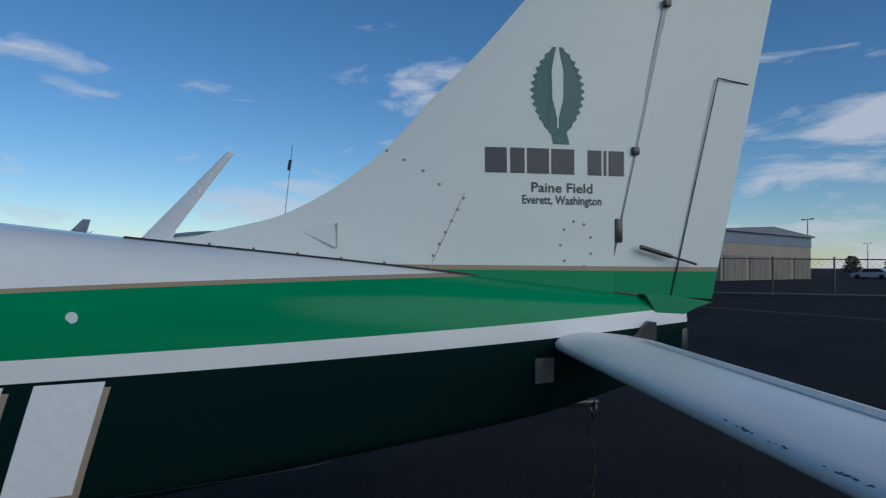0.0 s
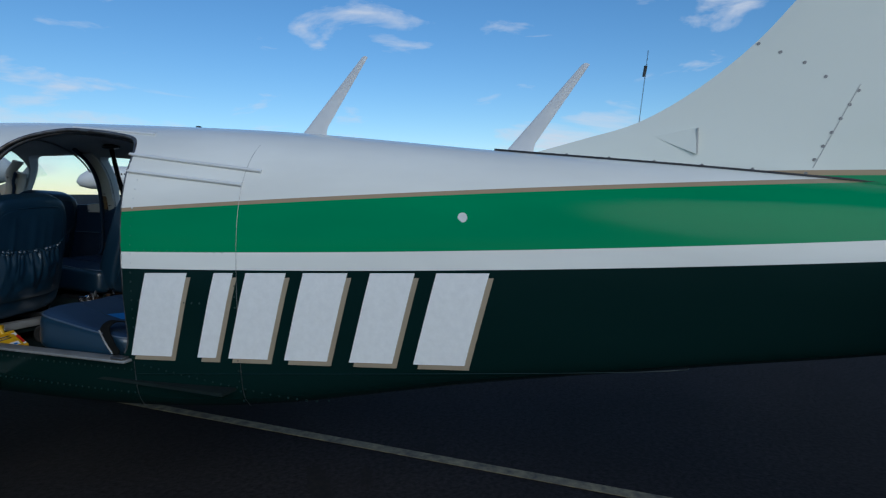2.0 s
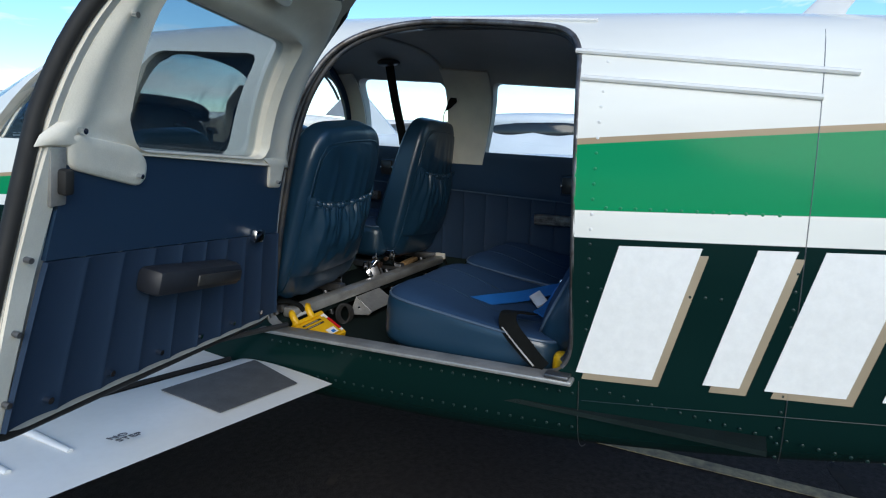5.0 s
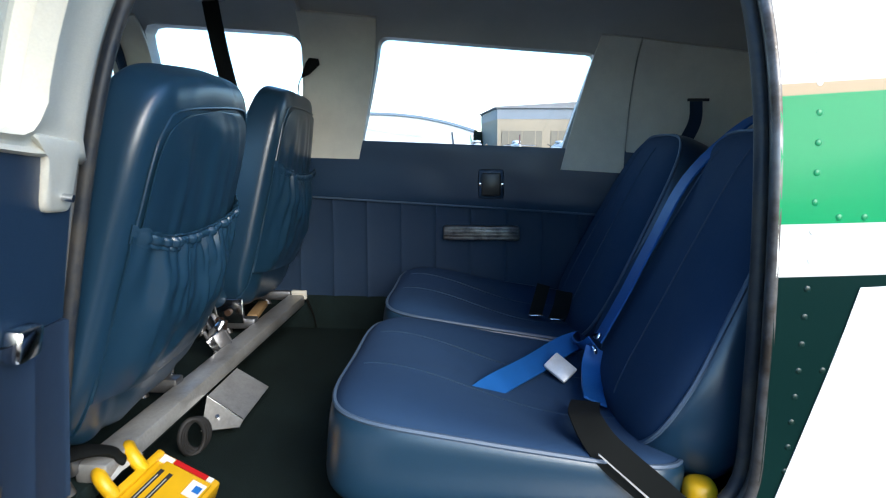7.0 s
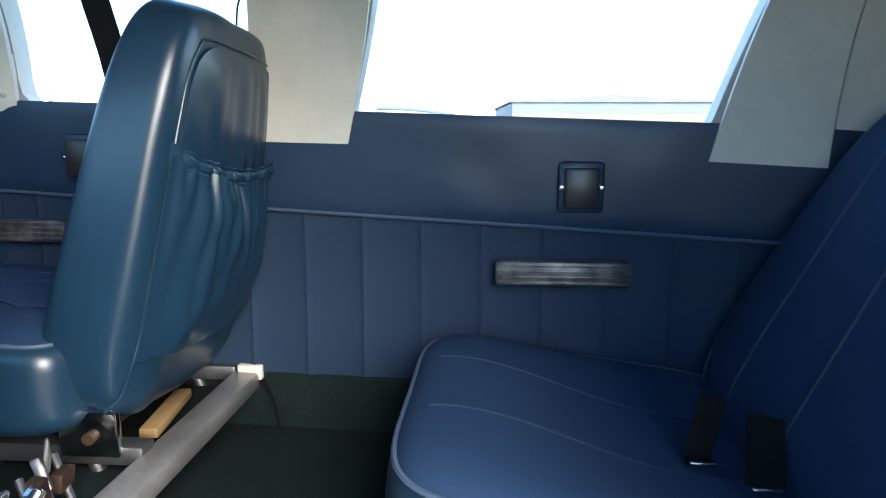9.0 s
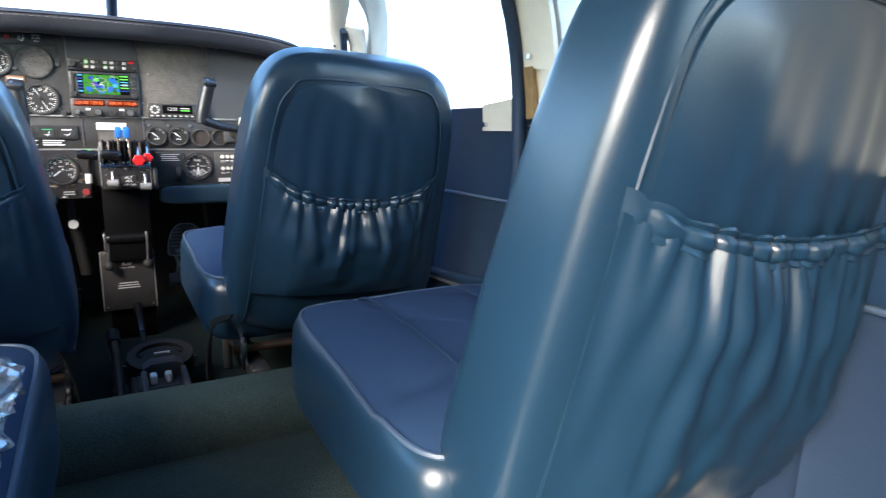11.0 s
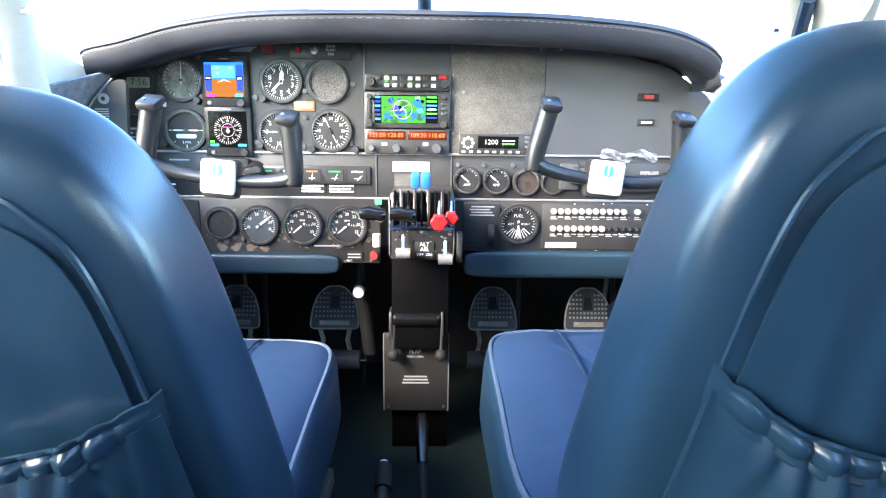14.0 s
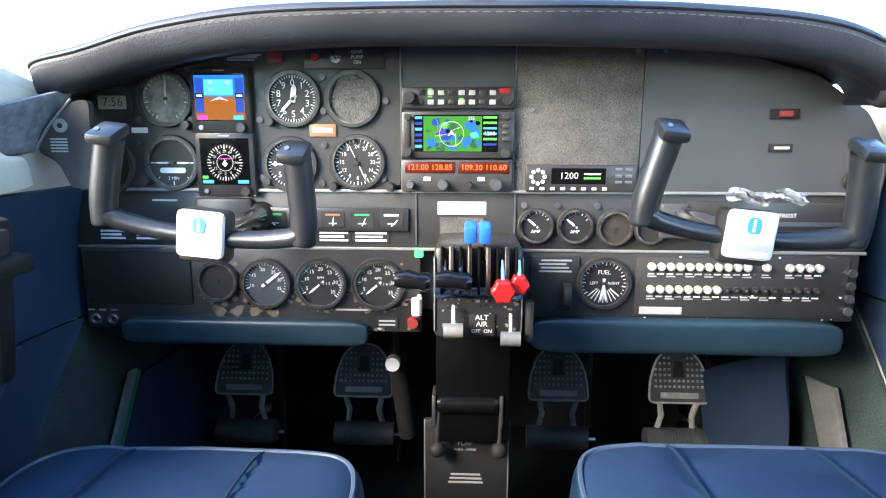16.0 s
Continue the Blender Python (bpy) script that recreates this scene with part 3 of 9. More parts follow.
def matched(outer, c, inner, n=72):
    """Outlines met by the same rays from a centre, so that a surround joins them."""
    def met(poly):
        out = []
        for i in range(n):
            a = 2 * math.pi * i / n
            dx, dy = 2 * math.cos(a), math.sin(a)
            best = 0.0
            for p, q in zip(poly, list(poly[1:]) + [poly[0]]):
                ex, ey = q[0] - p[0], q[1] - p[1]
                det = ex * dy - ey * dx
                if math.hypot(ex, ey) < 1e-4 or abs(det) < 1e-7:
                    continue
                px, py = p[0] - c[0], p[1] - c[1]
                t = (ex * py - ey * px) / det
                s = (dx * py - dy * px) / det
                if t > 0 and -1e-6 <= s <= 1 + 1e-6:
                    best = max(best, t)
            out.append((c[0] + dx * best, c[1] + dy * best))
        return out
    return met([tuple(p) for p in outer]), met([tuple(p) for p in inner])


door_out = [p for p in SHRINK(DOOR_OWN, (0.30, 1.15), 0.955)]
door_top = [(p[0], max(p[1], 1.158)) for p in door_out]
o1, i1 = matched(door_top, (0.25, 1.31), DOOR_WIN, 120)
frame_panel("door_window_trim", o1, i1, M_CREAM, cabin_door, -1, inset=0.010, label="cream moulded window surround", swell=(-0.008, 0.003, 0.006, 0.003, 0.0, 0.0, 0.001, 0.005, 0.007, -0.010))


def wall_patch(name, poly, mat, parent, sgn, inset, thick, label=""):
    """A moulded patch of any outline on the inner wall."""
    cy, cz = sum(p[0] for p in poly) / len(poly), sum(p[1] for p in poly) / len(poly)
    bm = bmesh.new()
    c = bm.verts.new(inner_wall(cy, cz, inset + 0.002, sgn))
    levels = ((0.5, inset + 0.002), (0.88, inset + 0.002), (0.97, inset), (1.0, inset - 0.003), (1.0, inset - thick))
    rows = [[bm.verts.new(inner_wall(cy + (p[0] - cy) * k, cz + (p[1] - cz) * k, d, sgn)) for p in poly] for k, d in levels]
    n = len(poly)
    for j in range(n):
        bm.faces.new((c, rows[0][j], rows[0][(j + 1) % n]))
        for a, b in zip(rows, rows[1:]):
            bm.faces.new((a[j], b[j], b[(j + 1) % n], a[(j + 1) % n]))
    bmesh.ops.recalc_face_normals(bm, faces=bm.faces)
    return part(name, bm, mat, parent, label)


wall_patch("trim_tab", rounded([(-0.118, 1.186), (-0.106, 1.128), (0.072, 1.100), (0.090, 1.116), (0.084, 1.150), (0.046, 1.174)], 0.018, 3), M_CREAM, cabin_door, -1, 0.014, 0.008, "cream moulded trim foot")
wall_patch("trim_tab", rounded([(0.530, 1.182), (0.578, 1.164), (0.597, 1.102), (0.672, 1.102), (0.668, 1.184)], 0.014, 3), M_CREAM, cabin_door, -1, 0.014, 0.008, "cream moulded trim foot")
for yz in ((0.060, 1.122), (0.635, 1.120)):
    part("screw", cyl(inner_wall(*yz, 0.0, -1), inner_wall(*yz, 0.027, -1), 0.0045, n=10), M_CHROME, cabin_door)
part("strike_plate", box(inner_wall(-0.122, 1.115, 0.006, -1), (0.012, 0.030, 0.095), 0.003, Matrix.Rotation(0.14, 3, "X")), M_ALU, cabin_door, "worn metal latch strike")
part("latch_bolt", box(inner_wall(-0.114, 1.108, 0.016, -1), (0.024, 0.020, 0.042), 0.006, Matrix.Rotation(0.14, 3, "X")), M_RUBBER, cabin_door, "black latch bolt")
part("door_seal", tube([inner_wall(p[0], p[1], -0.020, -1) for p in SHRINK(DOOR_OWN, (0.30, 1.15), 1.004)], 0.013, 10, True, up=Vector((1, 0, 0))), M_RUBBER, cabin_door, "black rubber door seal")
arm = inner_wall(0.255, 0.908, 0.024, -1)
part("arm_rest", box(arm + Vector((0.020, 0, 0)), (0.062, 0.30, 0.056), 0.016, Matrix.Rotation(-0.05, 3, "X")), M_SHIELD, cabin_door, "dark vinyl pull handle with ashtray")
part("ashtray", box(arm + Vector((0.050, 0.055, -0.004)), (0.010, 0.17, 0.026), 0.004, Matrix.Rotation(-0.05, 3, "X")), M_BLACKP, cabin_door, "worn black ashtray flap")
part("door_latch", box(inner_wall(0.575, 0.970, 0.02, -1), (0.02, 0.05, 0.035), 0.006), M_CHROME, cabin_door, "chrome latch lever")
for yy in (-0.10, 0.05, 0.2, 0.35, 0.5, 0.65):
    part("screw", cyl(inner_wall(yy, 0.74, 0.005, -1), inner_wall(yy, 0.74, 0.022, -1), 0.006, n=10), M_CHROME, cabin_door)
for py, pz in ((-0.066, 1.462), (-0.078, 1.385), (-0.100, 1.192), (-0.010, 1.525), (0.177, 1.560), (0.362, 1.565)):
    part("screw", cyl(inner_wall(py, pz, 0.0, -1), inner_wall(py, pz, 0.026, -1), 0.005, n=10), M_CHROME, cabin_door)
hook = inner_wall(0.212, 1.522, 0.010, -1)
part("hook_plate", puff(0.010, 0.10, 0.045, 24, 12, 0.9, 0.9, None, hook), M_HEAD, cabin_door, "grey oval hook plate")
part("coat_hook", add_cyl(cyl(hook, hook + Vector((0.022, 0, -0.004)), 0.006, 0.005, 12), hook + Vector((0.018, 0, -0.010)), hook + Vector((0.026, 0, 0.012)), 0.007), M_PAPER, cabin_door, "small pale coat hook")
dome = inner_wall(0.010, 1.492, 0.010, -1)
part("trim_plug", cyl(dome, dome + Vector((0.006, 0, 0)), 0.020, 0.016, 20), M_HEAD, cabin_door, "round grey trim plug")

M_FRAMEPAINT = surface("worn_frame_metal", (0.17, 0.17, 0.175), 0.38, metal=0.5, vary=0.3, scale=16, tint=(0.055, 0.043, 0.034), patch=0.35)
M_SEAL = surface("dark_door_seal", (0.010, 0.016, 0.026), 0.55, vary=0.3, scale=14, tint=(0.05, 0.045, 0.04), patch=0.25)
# ---- door opening: aluminium frame, sill, seal
arch = resample(DOOR, 160)
low = [k for k, p in enumerate(arch) if p[1] < 0.715]
arch = [p for p in arch[max(k for k in low if k < 80) + 1:] + arch[:1] if p[1] >= 0.715]
part("door_frame", tube([Vector((-(skin_x(p[0], p[1]) - 0.008), p[0], p[1])) for p in arch], 0.008, 10, up=Vector((1, 0, 0))), M_FRAMEPAINT, airplane, "worn grey metal door frame")
part("door_seal", tube([Vector((-(skin_x(p[0], p[1]) - 0.036), p[0], p[1])) for p in SHRINK(arch, (0.3, 1.15), 0.985)], 0.009, 10, up=Vector((1, 0, 0))), M_SEAL, airplane, "dark rubber door seal")
part("door_sill", box((-0.605, 0.31, 0.692), (0.060, 0.965, 0.012), 0.004, Matrix.Rotation(0.04, 3, "Z")), M_ALU, airplane, "scuffed aluminium door sill")

# ---- fin, rudder and dorsal fillet
FIN_LE = smooth_path([(-1.60, 1.497, 0), (-1.783, 1.544, 0), (-1.98, 1.599, 0), (-2.173, 1.707, 0), (-2.354, 1.856, 0), (-2.513, 2.037, 0), (-2.707, 2.241, 0), (-2.871, 2.437, 0), (-3.05, 2.66, 0), (-3.20, 2.80, 0)], 5)


def hinge_y(z):
    return -3.19 - (z - 1.328) * 0.222


def fin_mat():
    m, nt, b, N, L = node_mat("fin_livery")
    tc, sep = N("ShaderNodeTexCoord"), N("ShaderNodeSeparateXYZ")
    L(tc.outputs["Object"], sep.inputs[0])
    r1, r2 = N("ShaderNodeMapRange"), N("ShaderNodeMapRange")
    for r, z in ((r1, 1.405), (r2, 1.422)):
        r.inputs[1].default_value, r.inputs[2].default_value = z - 0.001, z + 0.001
        L(sep.outputs[2], r.inputs[0])
    a, c = N("ShaderNodeMix"), N("ShaderNodeMix")
    a.data_type = c.data_type = "RGBA"
    n = N("ShaderNodeTexNoise")
    n.inputs["Scale"].default_value, n.inputs["Detail"].default_value = 3.0, 5
    L(tc.outputs["Object"], n.inputs["Vector"])
    rr = N("ShaderNodeMapRange")
    rr.inputs[3].default_value, rr.inputs[4].default_value = 0.28, 0.48
    L(n.outputs[0], rr.inputs[0])
    L(rr.outputs[0], b.inputs["Roughness"])
    a.inputs[6].default_value, a.inputs[7].default_value = (0.004, 0.235, 0.088, 1), (0.36, 0.27, 0.17, 1)
    L(r1.outputs[0], a.inputs[0])
    L(a.outputs[2], c.inputs[6])
    c.inputs[7].default_value = (0.71, 0.735, 0.67, 1)
    b.inputs["Specular IOR Level"].default_value = 0.18
    L(r2.outputs[0], c.inputs[0])
    L(c.outputs[2], b.inputs["Base Color"])
    return m


M_FIN = fin_mat()


def fin_body():
    bm = bmesh.new()
    rows = []
    m = 22
    for p in FIN_LE:
        y0, z0 = p.x, p.y
        y1 = hinge_y(z0)
        row = []
        zb = z0 if y0 < -2.0 else z0
        for k in range(2 * m):
            s = k / m if k <= m else (2 * m - k) / m
            sg = -1 if k <= m else 1
            th = 0.052 * (1 - 0.45 * max(0.0, z0 - 1.5) / 1.3) * (min(1.0, (y0 - y1) / 1.2)) ** 0.5
            th *= (math.sin(min(1.0, s * 1.35) * math.pi / 2) ** 0.75) * (1 - 0.35 * max(0.0, s - 0.6) / 0.4)
            row.append(Vector((sg * th, y0 + (y1 - y0) * s, z0)))
        rows.append(row)
    base = []
    for k in range(2 * m):
        v = rows[0][k]
        w, zt, zb = station(v.y)
        base.append(Vector((v.x * 1.25, v.y, min(v.z, zt - 0.03))))
    loft(bm, [base] + rows)
    bmesh.ops.recalc_face_normals(bm, faces=bm.faces)
    return bm


part("fin", fin_body(), M_FIN, airplane, "white vertical fin with green foot and swept dorsal fillet")


def fin_surf(y, z):
    """Half thickness of the fin at y and z."""
    zc = max(z, FIN_LE[0].y)
    k = 0
    while k < len(FIN_LE) - 2 and FIN_LE[k + 1].y < zc:
        k += 1
    a, b = FIN_LE[k], FIN_LE[k + 1]
    f = min(1.0, max(0.0, (zc - a.y) / max(1e-9, b.y - a.y)))
    half = []
    for q in (a, b):
        y0, y1 = q.x, hinge_y(q.y)
        s = min(1.0, max(0.0, (y0 - y) / (y0 - y1)))
        th = 0.052 * (1 - 0.45 * max(0.0, q.y - 1.5) / 1.3) * (min(1.0, (y0 - y1) / 1.2)) ** 0.5
        half.append(th * (math.sin(min(1.0, s * 1.35) * math.pi / 2) ** 0.75) * (1 - 0.35 * max(0.0, s - 0.6) / 0.4))
    t = half[0] * (1 - f) + half[1] * f
    if z < zc:
        t *= 1 + 0.25 * min(1.0, (zc - z) / max(0.02, zc - station(y)[1] + 0.03))
    return t


def slab_side(poly_yz, t0, t1):
    """An upright slab whose outline is given in y, z; half thickness t0 at the front, t1 at the back."""
    ys = [p[0] for p in poly_yz]
    a, b = max(ys), min(ys)
    bm = bmesh.new()
    th = lambda y: t0 + (t1 - t0) * (a - y) / (a - b)
    A = [bm.verts.new((-th(p[0]), p[0], p[1])) for p in poly_yz]
    B = [bm.verts.new((th(p[0]), p[0], p[1])) for p in poly_yz]
    n = len(A)
    bm.faces.new(A)
    bm.faces.new(B[::-1])
    for i in range(n):
        bm.faces.new((A[i], B[i], B[(i + 1) % n], A[(i + 1) % n]))
    bmesh.ops.recalc_face_normals(bm, faces=bm.faces)
    return bm


part("rudder", slab_side([(hinge_y(2.78) - 0.012, 2.78), (hinge_y(1.318) - 0.012, 1.318), (-3.64, 1.298), (-3.95, 2.70), (-3.93, 2.78)], 0.030, 0.004), M_FIN, airplane, "white rudder with green foot", smooth=False)
part("rudder_gap", slab_side([(hinge_y(2.75) + 0.004, 2.75), (hinge_y(1.325) + 0.004, 1.325), (hinge_y(1.325) - 0.014, 1.325), (hinge_y(2.75) - 0.014, 2.75)], 0.022, 0.022), M_GREYMARK, airplane)
for zz in (1.56, 1.87, 2.46):
    part("rudder_hinge", box((-0.03, hinge_y(zz) - 0.005, zz), (0.018, 0.03, 0.09 if zz < 1.6 else 0.03), 0.003), M_BLACKP, airplane, "black rudder hinge")
for pts in ([(-3.663, 2.174), (-3.466, 1.313)], [(-3.663, 2.174), (-3.80, 2.158)]):
    part("trim_tab_gap", tube([Vector((-0.024 + 0.0035 * (abs(p[0]) > 3.7) * 4, p[0], p[1])) for p in pts], 0.0025, 6), M_BLACKP, airplane)
part("trim_rod", add_cyl(cyl((-0.05, -3.555, 1.433), (-0.055, -3.325, 1.497), 0.005), (-0.05, -3.45, 1.463), (-0.055, -3.325, 1.497), 0.009), M_BLACKP, airplane, "black trim tab push rod")
# black rubber strip between fin and fuselage
def fin_foot(y):
    x = max(0.036, 0.115 - (-1.5 - y) * 0.052)
    w, zt, zb = station(y)
    zm = zb + 0.42 * (zt - zb)
    return Vector((-x, y, zm + (zt - zm) * (1 - min(0.99, x / w) ** 3.2) ** (1 / 3.2) + 0.002))


part("fin_seal", tube([fin_foot(-1.48 - 1.98 * i / 40) for i in range(41)], 0.0055, 6), M_BLACKP, airplane, "black seal strip under the fin")

# markings on the fin: winged emblem as plain shapes, name as plain bars, two lines of lettering
fin_x = -0.0555


def on_fin(u, v, w):
    return Vector((-fin_surf(u, v) - 0.0010 - w, u, v))


M_EMBLEM = surface("dark_green_emblem", (0.035, 0.125, 0.115), 0.45, vary=0.06)
M_FINTEXT = surface("grey_green_lettering", (0.14, 0.17, 0.17), 0.45, vary=0.05)
M_NAMEBAR = surface("dark_grey_marking", (0.055, 0.050, 0.060), 0.45, vary=0.05)
for sgn in (-1, 1):
    outl = []
    nt_ = 12
    for i in range(nt_ + 1):
        t = i / nt_
        r = 0.108 * math.sin(math.pi * (0.06 + 0.90 * t)) ** 0.75
        z = 1.925 + 0.335 * t
        outl.append((sgn * r, z))
        if i < nt_:
            r2 = 0.108 * math.sin(math.pi * (0.06 + 0.90 * (t + 0.6 / nt_))) ** 0.75
            outl.append((sgn * r2 * 0.84, z + 0.335 * 0.45 / nt_))
    inner = [(sgn * 0.006, 2.262), (sgn * 0.024, 2.17), (sgn * 0.022, 2.06), (sgn * 0.004, 1.985), (sgn * 0.004, 1.93)]
    part("emblem_wing", prism([(-3.003 - u, v) for u, v in outl + inner], 0.0, 0.0012, on_fin), M_EMBLEM, airplane, "serrated dark green emblem half", smooth=False)
part("emblem_base", prism([(-3.003 - u, v) for u, v in ((-0.03, 1.945), (0.03, 1.945), (0.045, 1.885), (-0.02, 1.885))], 0.0, 0.0012, on_fin), M_EMBLEM, airplane, smooth=False)
for a, b in ((0.0, 0.082), (0.096, 0.150), (0.160, 0.245), (0.255, 0.345), (0.40, 0.455), (0.465, 0.475), (0.485, 0.547)):
    part("name_bar", prism([(-2.722 - a, 1.770), (-2.722 - b, 1.770), (-2.722 - b, 1.866), (-2.722 - a, 1.866)], 0.0, 0.0012, on_fin), M_NAMEBAR, airplane, smooth=False)
FIN_PLANE = Matrix(((0, 0, -1, fin_x), (-1, 0, 0, 0), (0, 1, 0, 0), (0, 0, 0, 1)))
text_on("lettering", "Paine Field", 0.052, M_FINTEXT, FIN_PLANE @ Matrix.Translation((2.895, 1.700, 0)), airplane, width=0.243, drape=fin_surf, bold=0.001)
text_on("lettering", "Everett, Washington", 0.046, M_FINTEXT, FIN_PLANE @ Matrix.Translation((2.860, 1.655, 0)), airplane, width=0.315, drape=fin_surf, bold=0.001)

# ---- tail cone end, stabilator, tie-down
part("tail_fairing", slab_side([(-3.33, 1.318), (-3.48, 1.309), (-3.645, 1.284), (-3.57, 1.266), (-3.51, 1.240), (-3.38, 1.250)], 0.085, 0.012), M_GREEN, airplane, "pointed green tail fairing", smooth=False)
part("tail_cap", box((0, -3.47, 1.115), (0.10, 0.12, 0.17), 0.02), M_DKGREEN, airplane)


def wing_solid(secs, n=14):
    """A lifting surface through sections (x, y of nose, chord, z, thickness)."""
    bm = bmesh.new()
    rings = []
    for x, y0, ch, z, th in secs:
        r = []
        for k in range(2 * n):
            s = k / n if k <= n else (2 * n - k) / n
            s2 = s * s
            sg = 1 if k <= n else -1
            t = th * (2.97 * math.sqrt(s2) - 1.26 * s2 - 3.516 * s2 ** 2 + 2.843 * s2 ** 3 - 1.015 * s2 ** 4) * 0.5 + 0.002
            r.append(Vector((x, y0 - ch * s2, z + sg * t)))
        rings.append(r)
    loft(bm, rings)
    bmesh.ops.recalc_face_normals(bm, faces=bm.faces)
    return bm


part("stabilator", wing_solid([(-2.06, -2.95, 0.36, 1.125, 0.055), (-1.9, -2.93, 0.39, 1.125, 0.065), (-0.06, -2.95, 0.40, 1.145, 0.075)]), M_WHITE, airplane, "white tailplane half")
part("stabilator", wing_solid([(0.06, -2.95, 0.40, 1.145, 0.075), (1.9, -2.93, 0.39, 1.125, 0.065), (2.06, -2.95, 0.36, 1.125, 0.055)]), M_WHITE, airplane, "white tailplane half")
for i in range(4):
    part("tab_rib", tube([(-0.35 - 0.02 * i, -3.20 - 0.025 * i, 1.176 - 0.005 * i), (-1.95, -3.18 - 0.028 * i, 1.149 - 0.005 * i)], 0.0035, 6), M_WHITE, airplane)

# bare and chipped spots along the tailplane's nose
M_CHIP = surface("bare_leading_edge", (0.10, 0.12, 0.15), 0.5, vary=0.3, scale=40)
rn = random.Random(8)
for k in range(60):
    x = -1.20 - 0.75 * rn.random()
    t = rn.uniform(0.6, 1.0)
    zc = 1.145 - 0.020 * (-x - 0.06) / 1.84
    r = rn.uniform(0.0015, 0.0045)
    part("paint_chip", puff(r * rn.uniform(1.5, 4), r, r * 0.9, 8, 5, 1, 1, None, (x, -2.9385 - 0.005 * (1 - t), zc + 0.0095 + 0.008 * (1 - t))), M_CHIP, airplane)

# ---- wings, flap, nacelles
for sg in (-1, 1):
    part("wing", wing_solid([(sg * 5.6, 2.30, 1.42, 1.07, 0.12), (sg * 1.9, 2.50, 1.57, 0.685, 0.19), (sg * 0.60, 2.62, 1.68, 0.548, 0.21)]), M_WHITE, airplane, "white low wing")
    part("flap", wing_solid([(sg * 3.4, 0.925, 0.385, 0.845, 0.045), (sg * 0.615, 0.925, 0.385, 0.550, 0.045)]), M_WHITE, airplane, "white wing flap")
    for k in range(5):
        x = 1.33 + 0.115 * k
        z = 0.553 + 0.105 * (x - 0.6)
        part("flap_rib", tube([(sg * x, 0.86, z + 0.024), (sg * (x - 0.01), 0.78, z + 0.024), (sg * (x - 0.015), 0.66, z + 0.013)], [0.004, 0.011, 0.007], 10, flat=0.55), M_WHITE, airplane)
    nac = bmesh.new()
    loft(nac, [[Vector((sg * 1.92 + r * w * math.cos(a), y, zc + r * h * math.sin(a))) for a in [2 * math.pi * j / 28 for j in range(28)]] for y, r, w, h, zc in
               ((1.6, 0.05, 0.2, 0.2, 0.74), (1.9, 1.0, 0.16, 0.12, 0.76), (2.4, 1.0, 0.30, 0.22, 0.80), (3.2, 1.0, 0.36, 0.27, 0.84), (3.5, 1.0, 0.30, 0.22, 0.85), (3.52, 0.4, 0.3, 0.22, 0.85))])
    bmesh.ops.recalc_face_normals(nac, faces=nac.faces)
    part("engine_nacelle", nac, M_WHITE, airplane, "white engine cowling")
    part("spinner", cyl((sg * 1.92, 3.52, 0.85), (sg * 1.92, 3.78, 0.85), 0.15, 0.02), M_CHROME, airplane)
    for a in (0.5, 0.5 + math.pi):
        c = Vector((sg * 1.92, 3.62, 0.85))
        d = Vector((math.cos(a), 0, math.sin(a)))
        part("propeller_blade", tube([c, c + d * 0.3, c + d * 0.7, c + d * 0.95], [0.03, 0.06, 0.065, 0.03], 10, flat=0.2, up=Vector((0, 1, 0))), M_BLACKP, airplane)
    part("main_wheel", cyl((sg * 1.7 - 0.08, 1.55, 0.21), (sg * 1.7 + 0.08, 1.55, 0.21), 0.21, n=28), M_RUBBER, airplane)
    part("gear_leg", cyl((sg * 1.7, 1.55, 0.21), (sg * 1.7, 1.55, 0.66), 0.04), M_WHITE, airplane)
part("nose_wheel", cyl((-0.07, 3.6, 0.19), (0.07, 3.6, 0.19), 0.19, n=28), M_RUBBER, airplane)
part("nose_leg", cyl((0, 3.6, 0.19), (0, 3.6, 0.7), 0.04), M_WHITE, airplane)
part("walkway_patch", sheet(8, 8, lambda u, v: Vector((-0.70 - 0.29 * u + 0.05 * v * (1 - u), 0.60 + 0.21 * v - 0.005 * u, 0.5545 + 0.105 * (0.10 + 0.29 * u) + 0.024 * (0.25 + 0.75 * v) ** 0.8)), 0.002), surface("grey_grit_patch", (0.10, 0.105, 0.11), 0.85, vary=0.15, scale=20, grain=0.3, grain_scale=500, bump=0.0005, spec=0.15), airplane, "grey non-slip step patch")
part("flap_gap", tube([(-0.635, 0.934, 0.566), (-2.0, 0.934, 0.709), (-3.4, 0.934, 0.862)], 0.009, 8), M_RUBBER, airplane, "dark gap between wing and flap")
text_on("lettering", "NO\nSTEP", 0.028, M_NAMEBAR, Matrix.Translation((-1.245, 0.635, 0.640)) @ Matrix.Rotation(radians(6.2), 4, "Y") @ Matrix.Rotation(radians(-6), 4, "X"), airplane)

# ---- antennas on the roof
M_ANTENNA = surface("antenna_paint", (0.66, 0.67, 0.68), 0.45, vary=0.05, scale=8, spec=0.3)


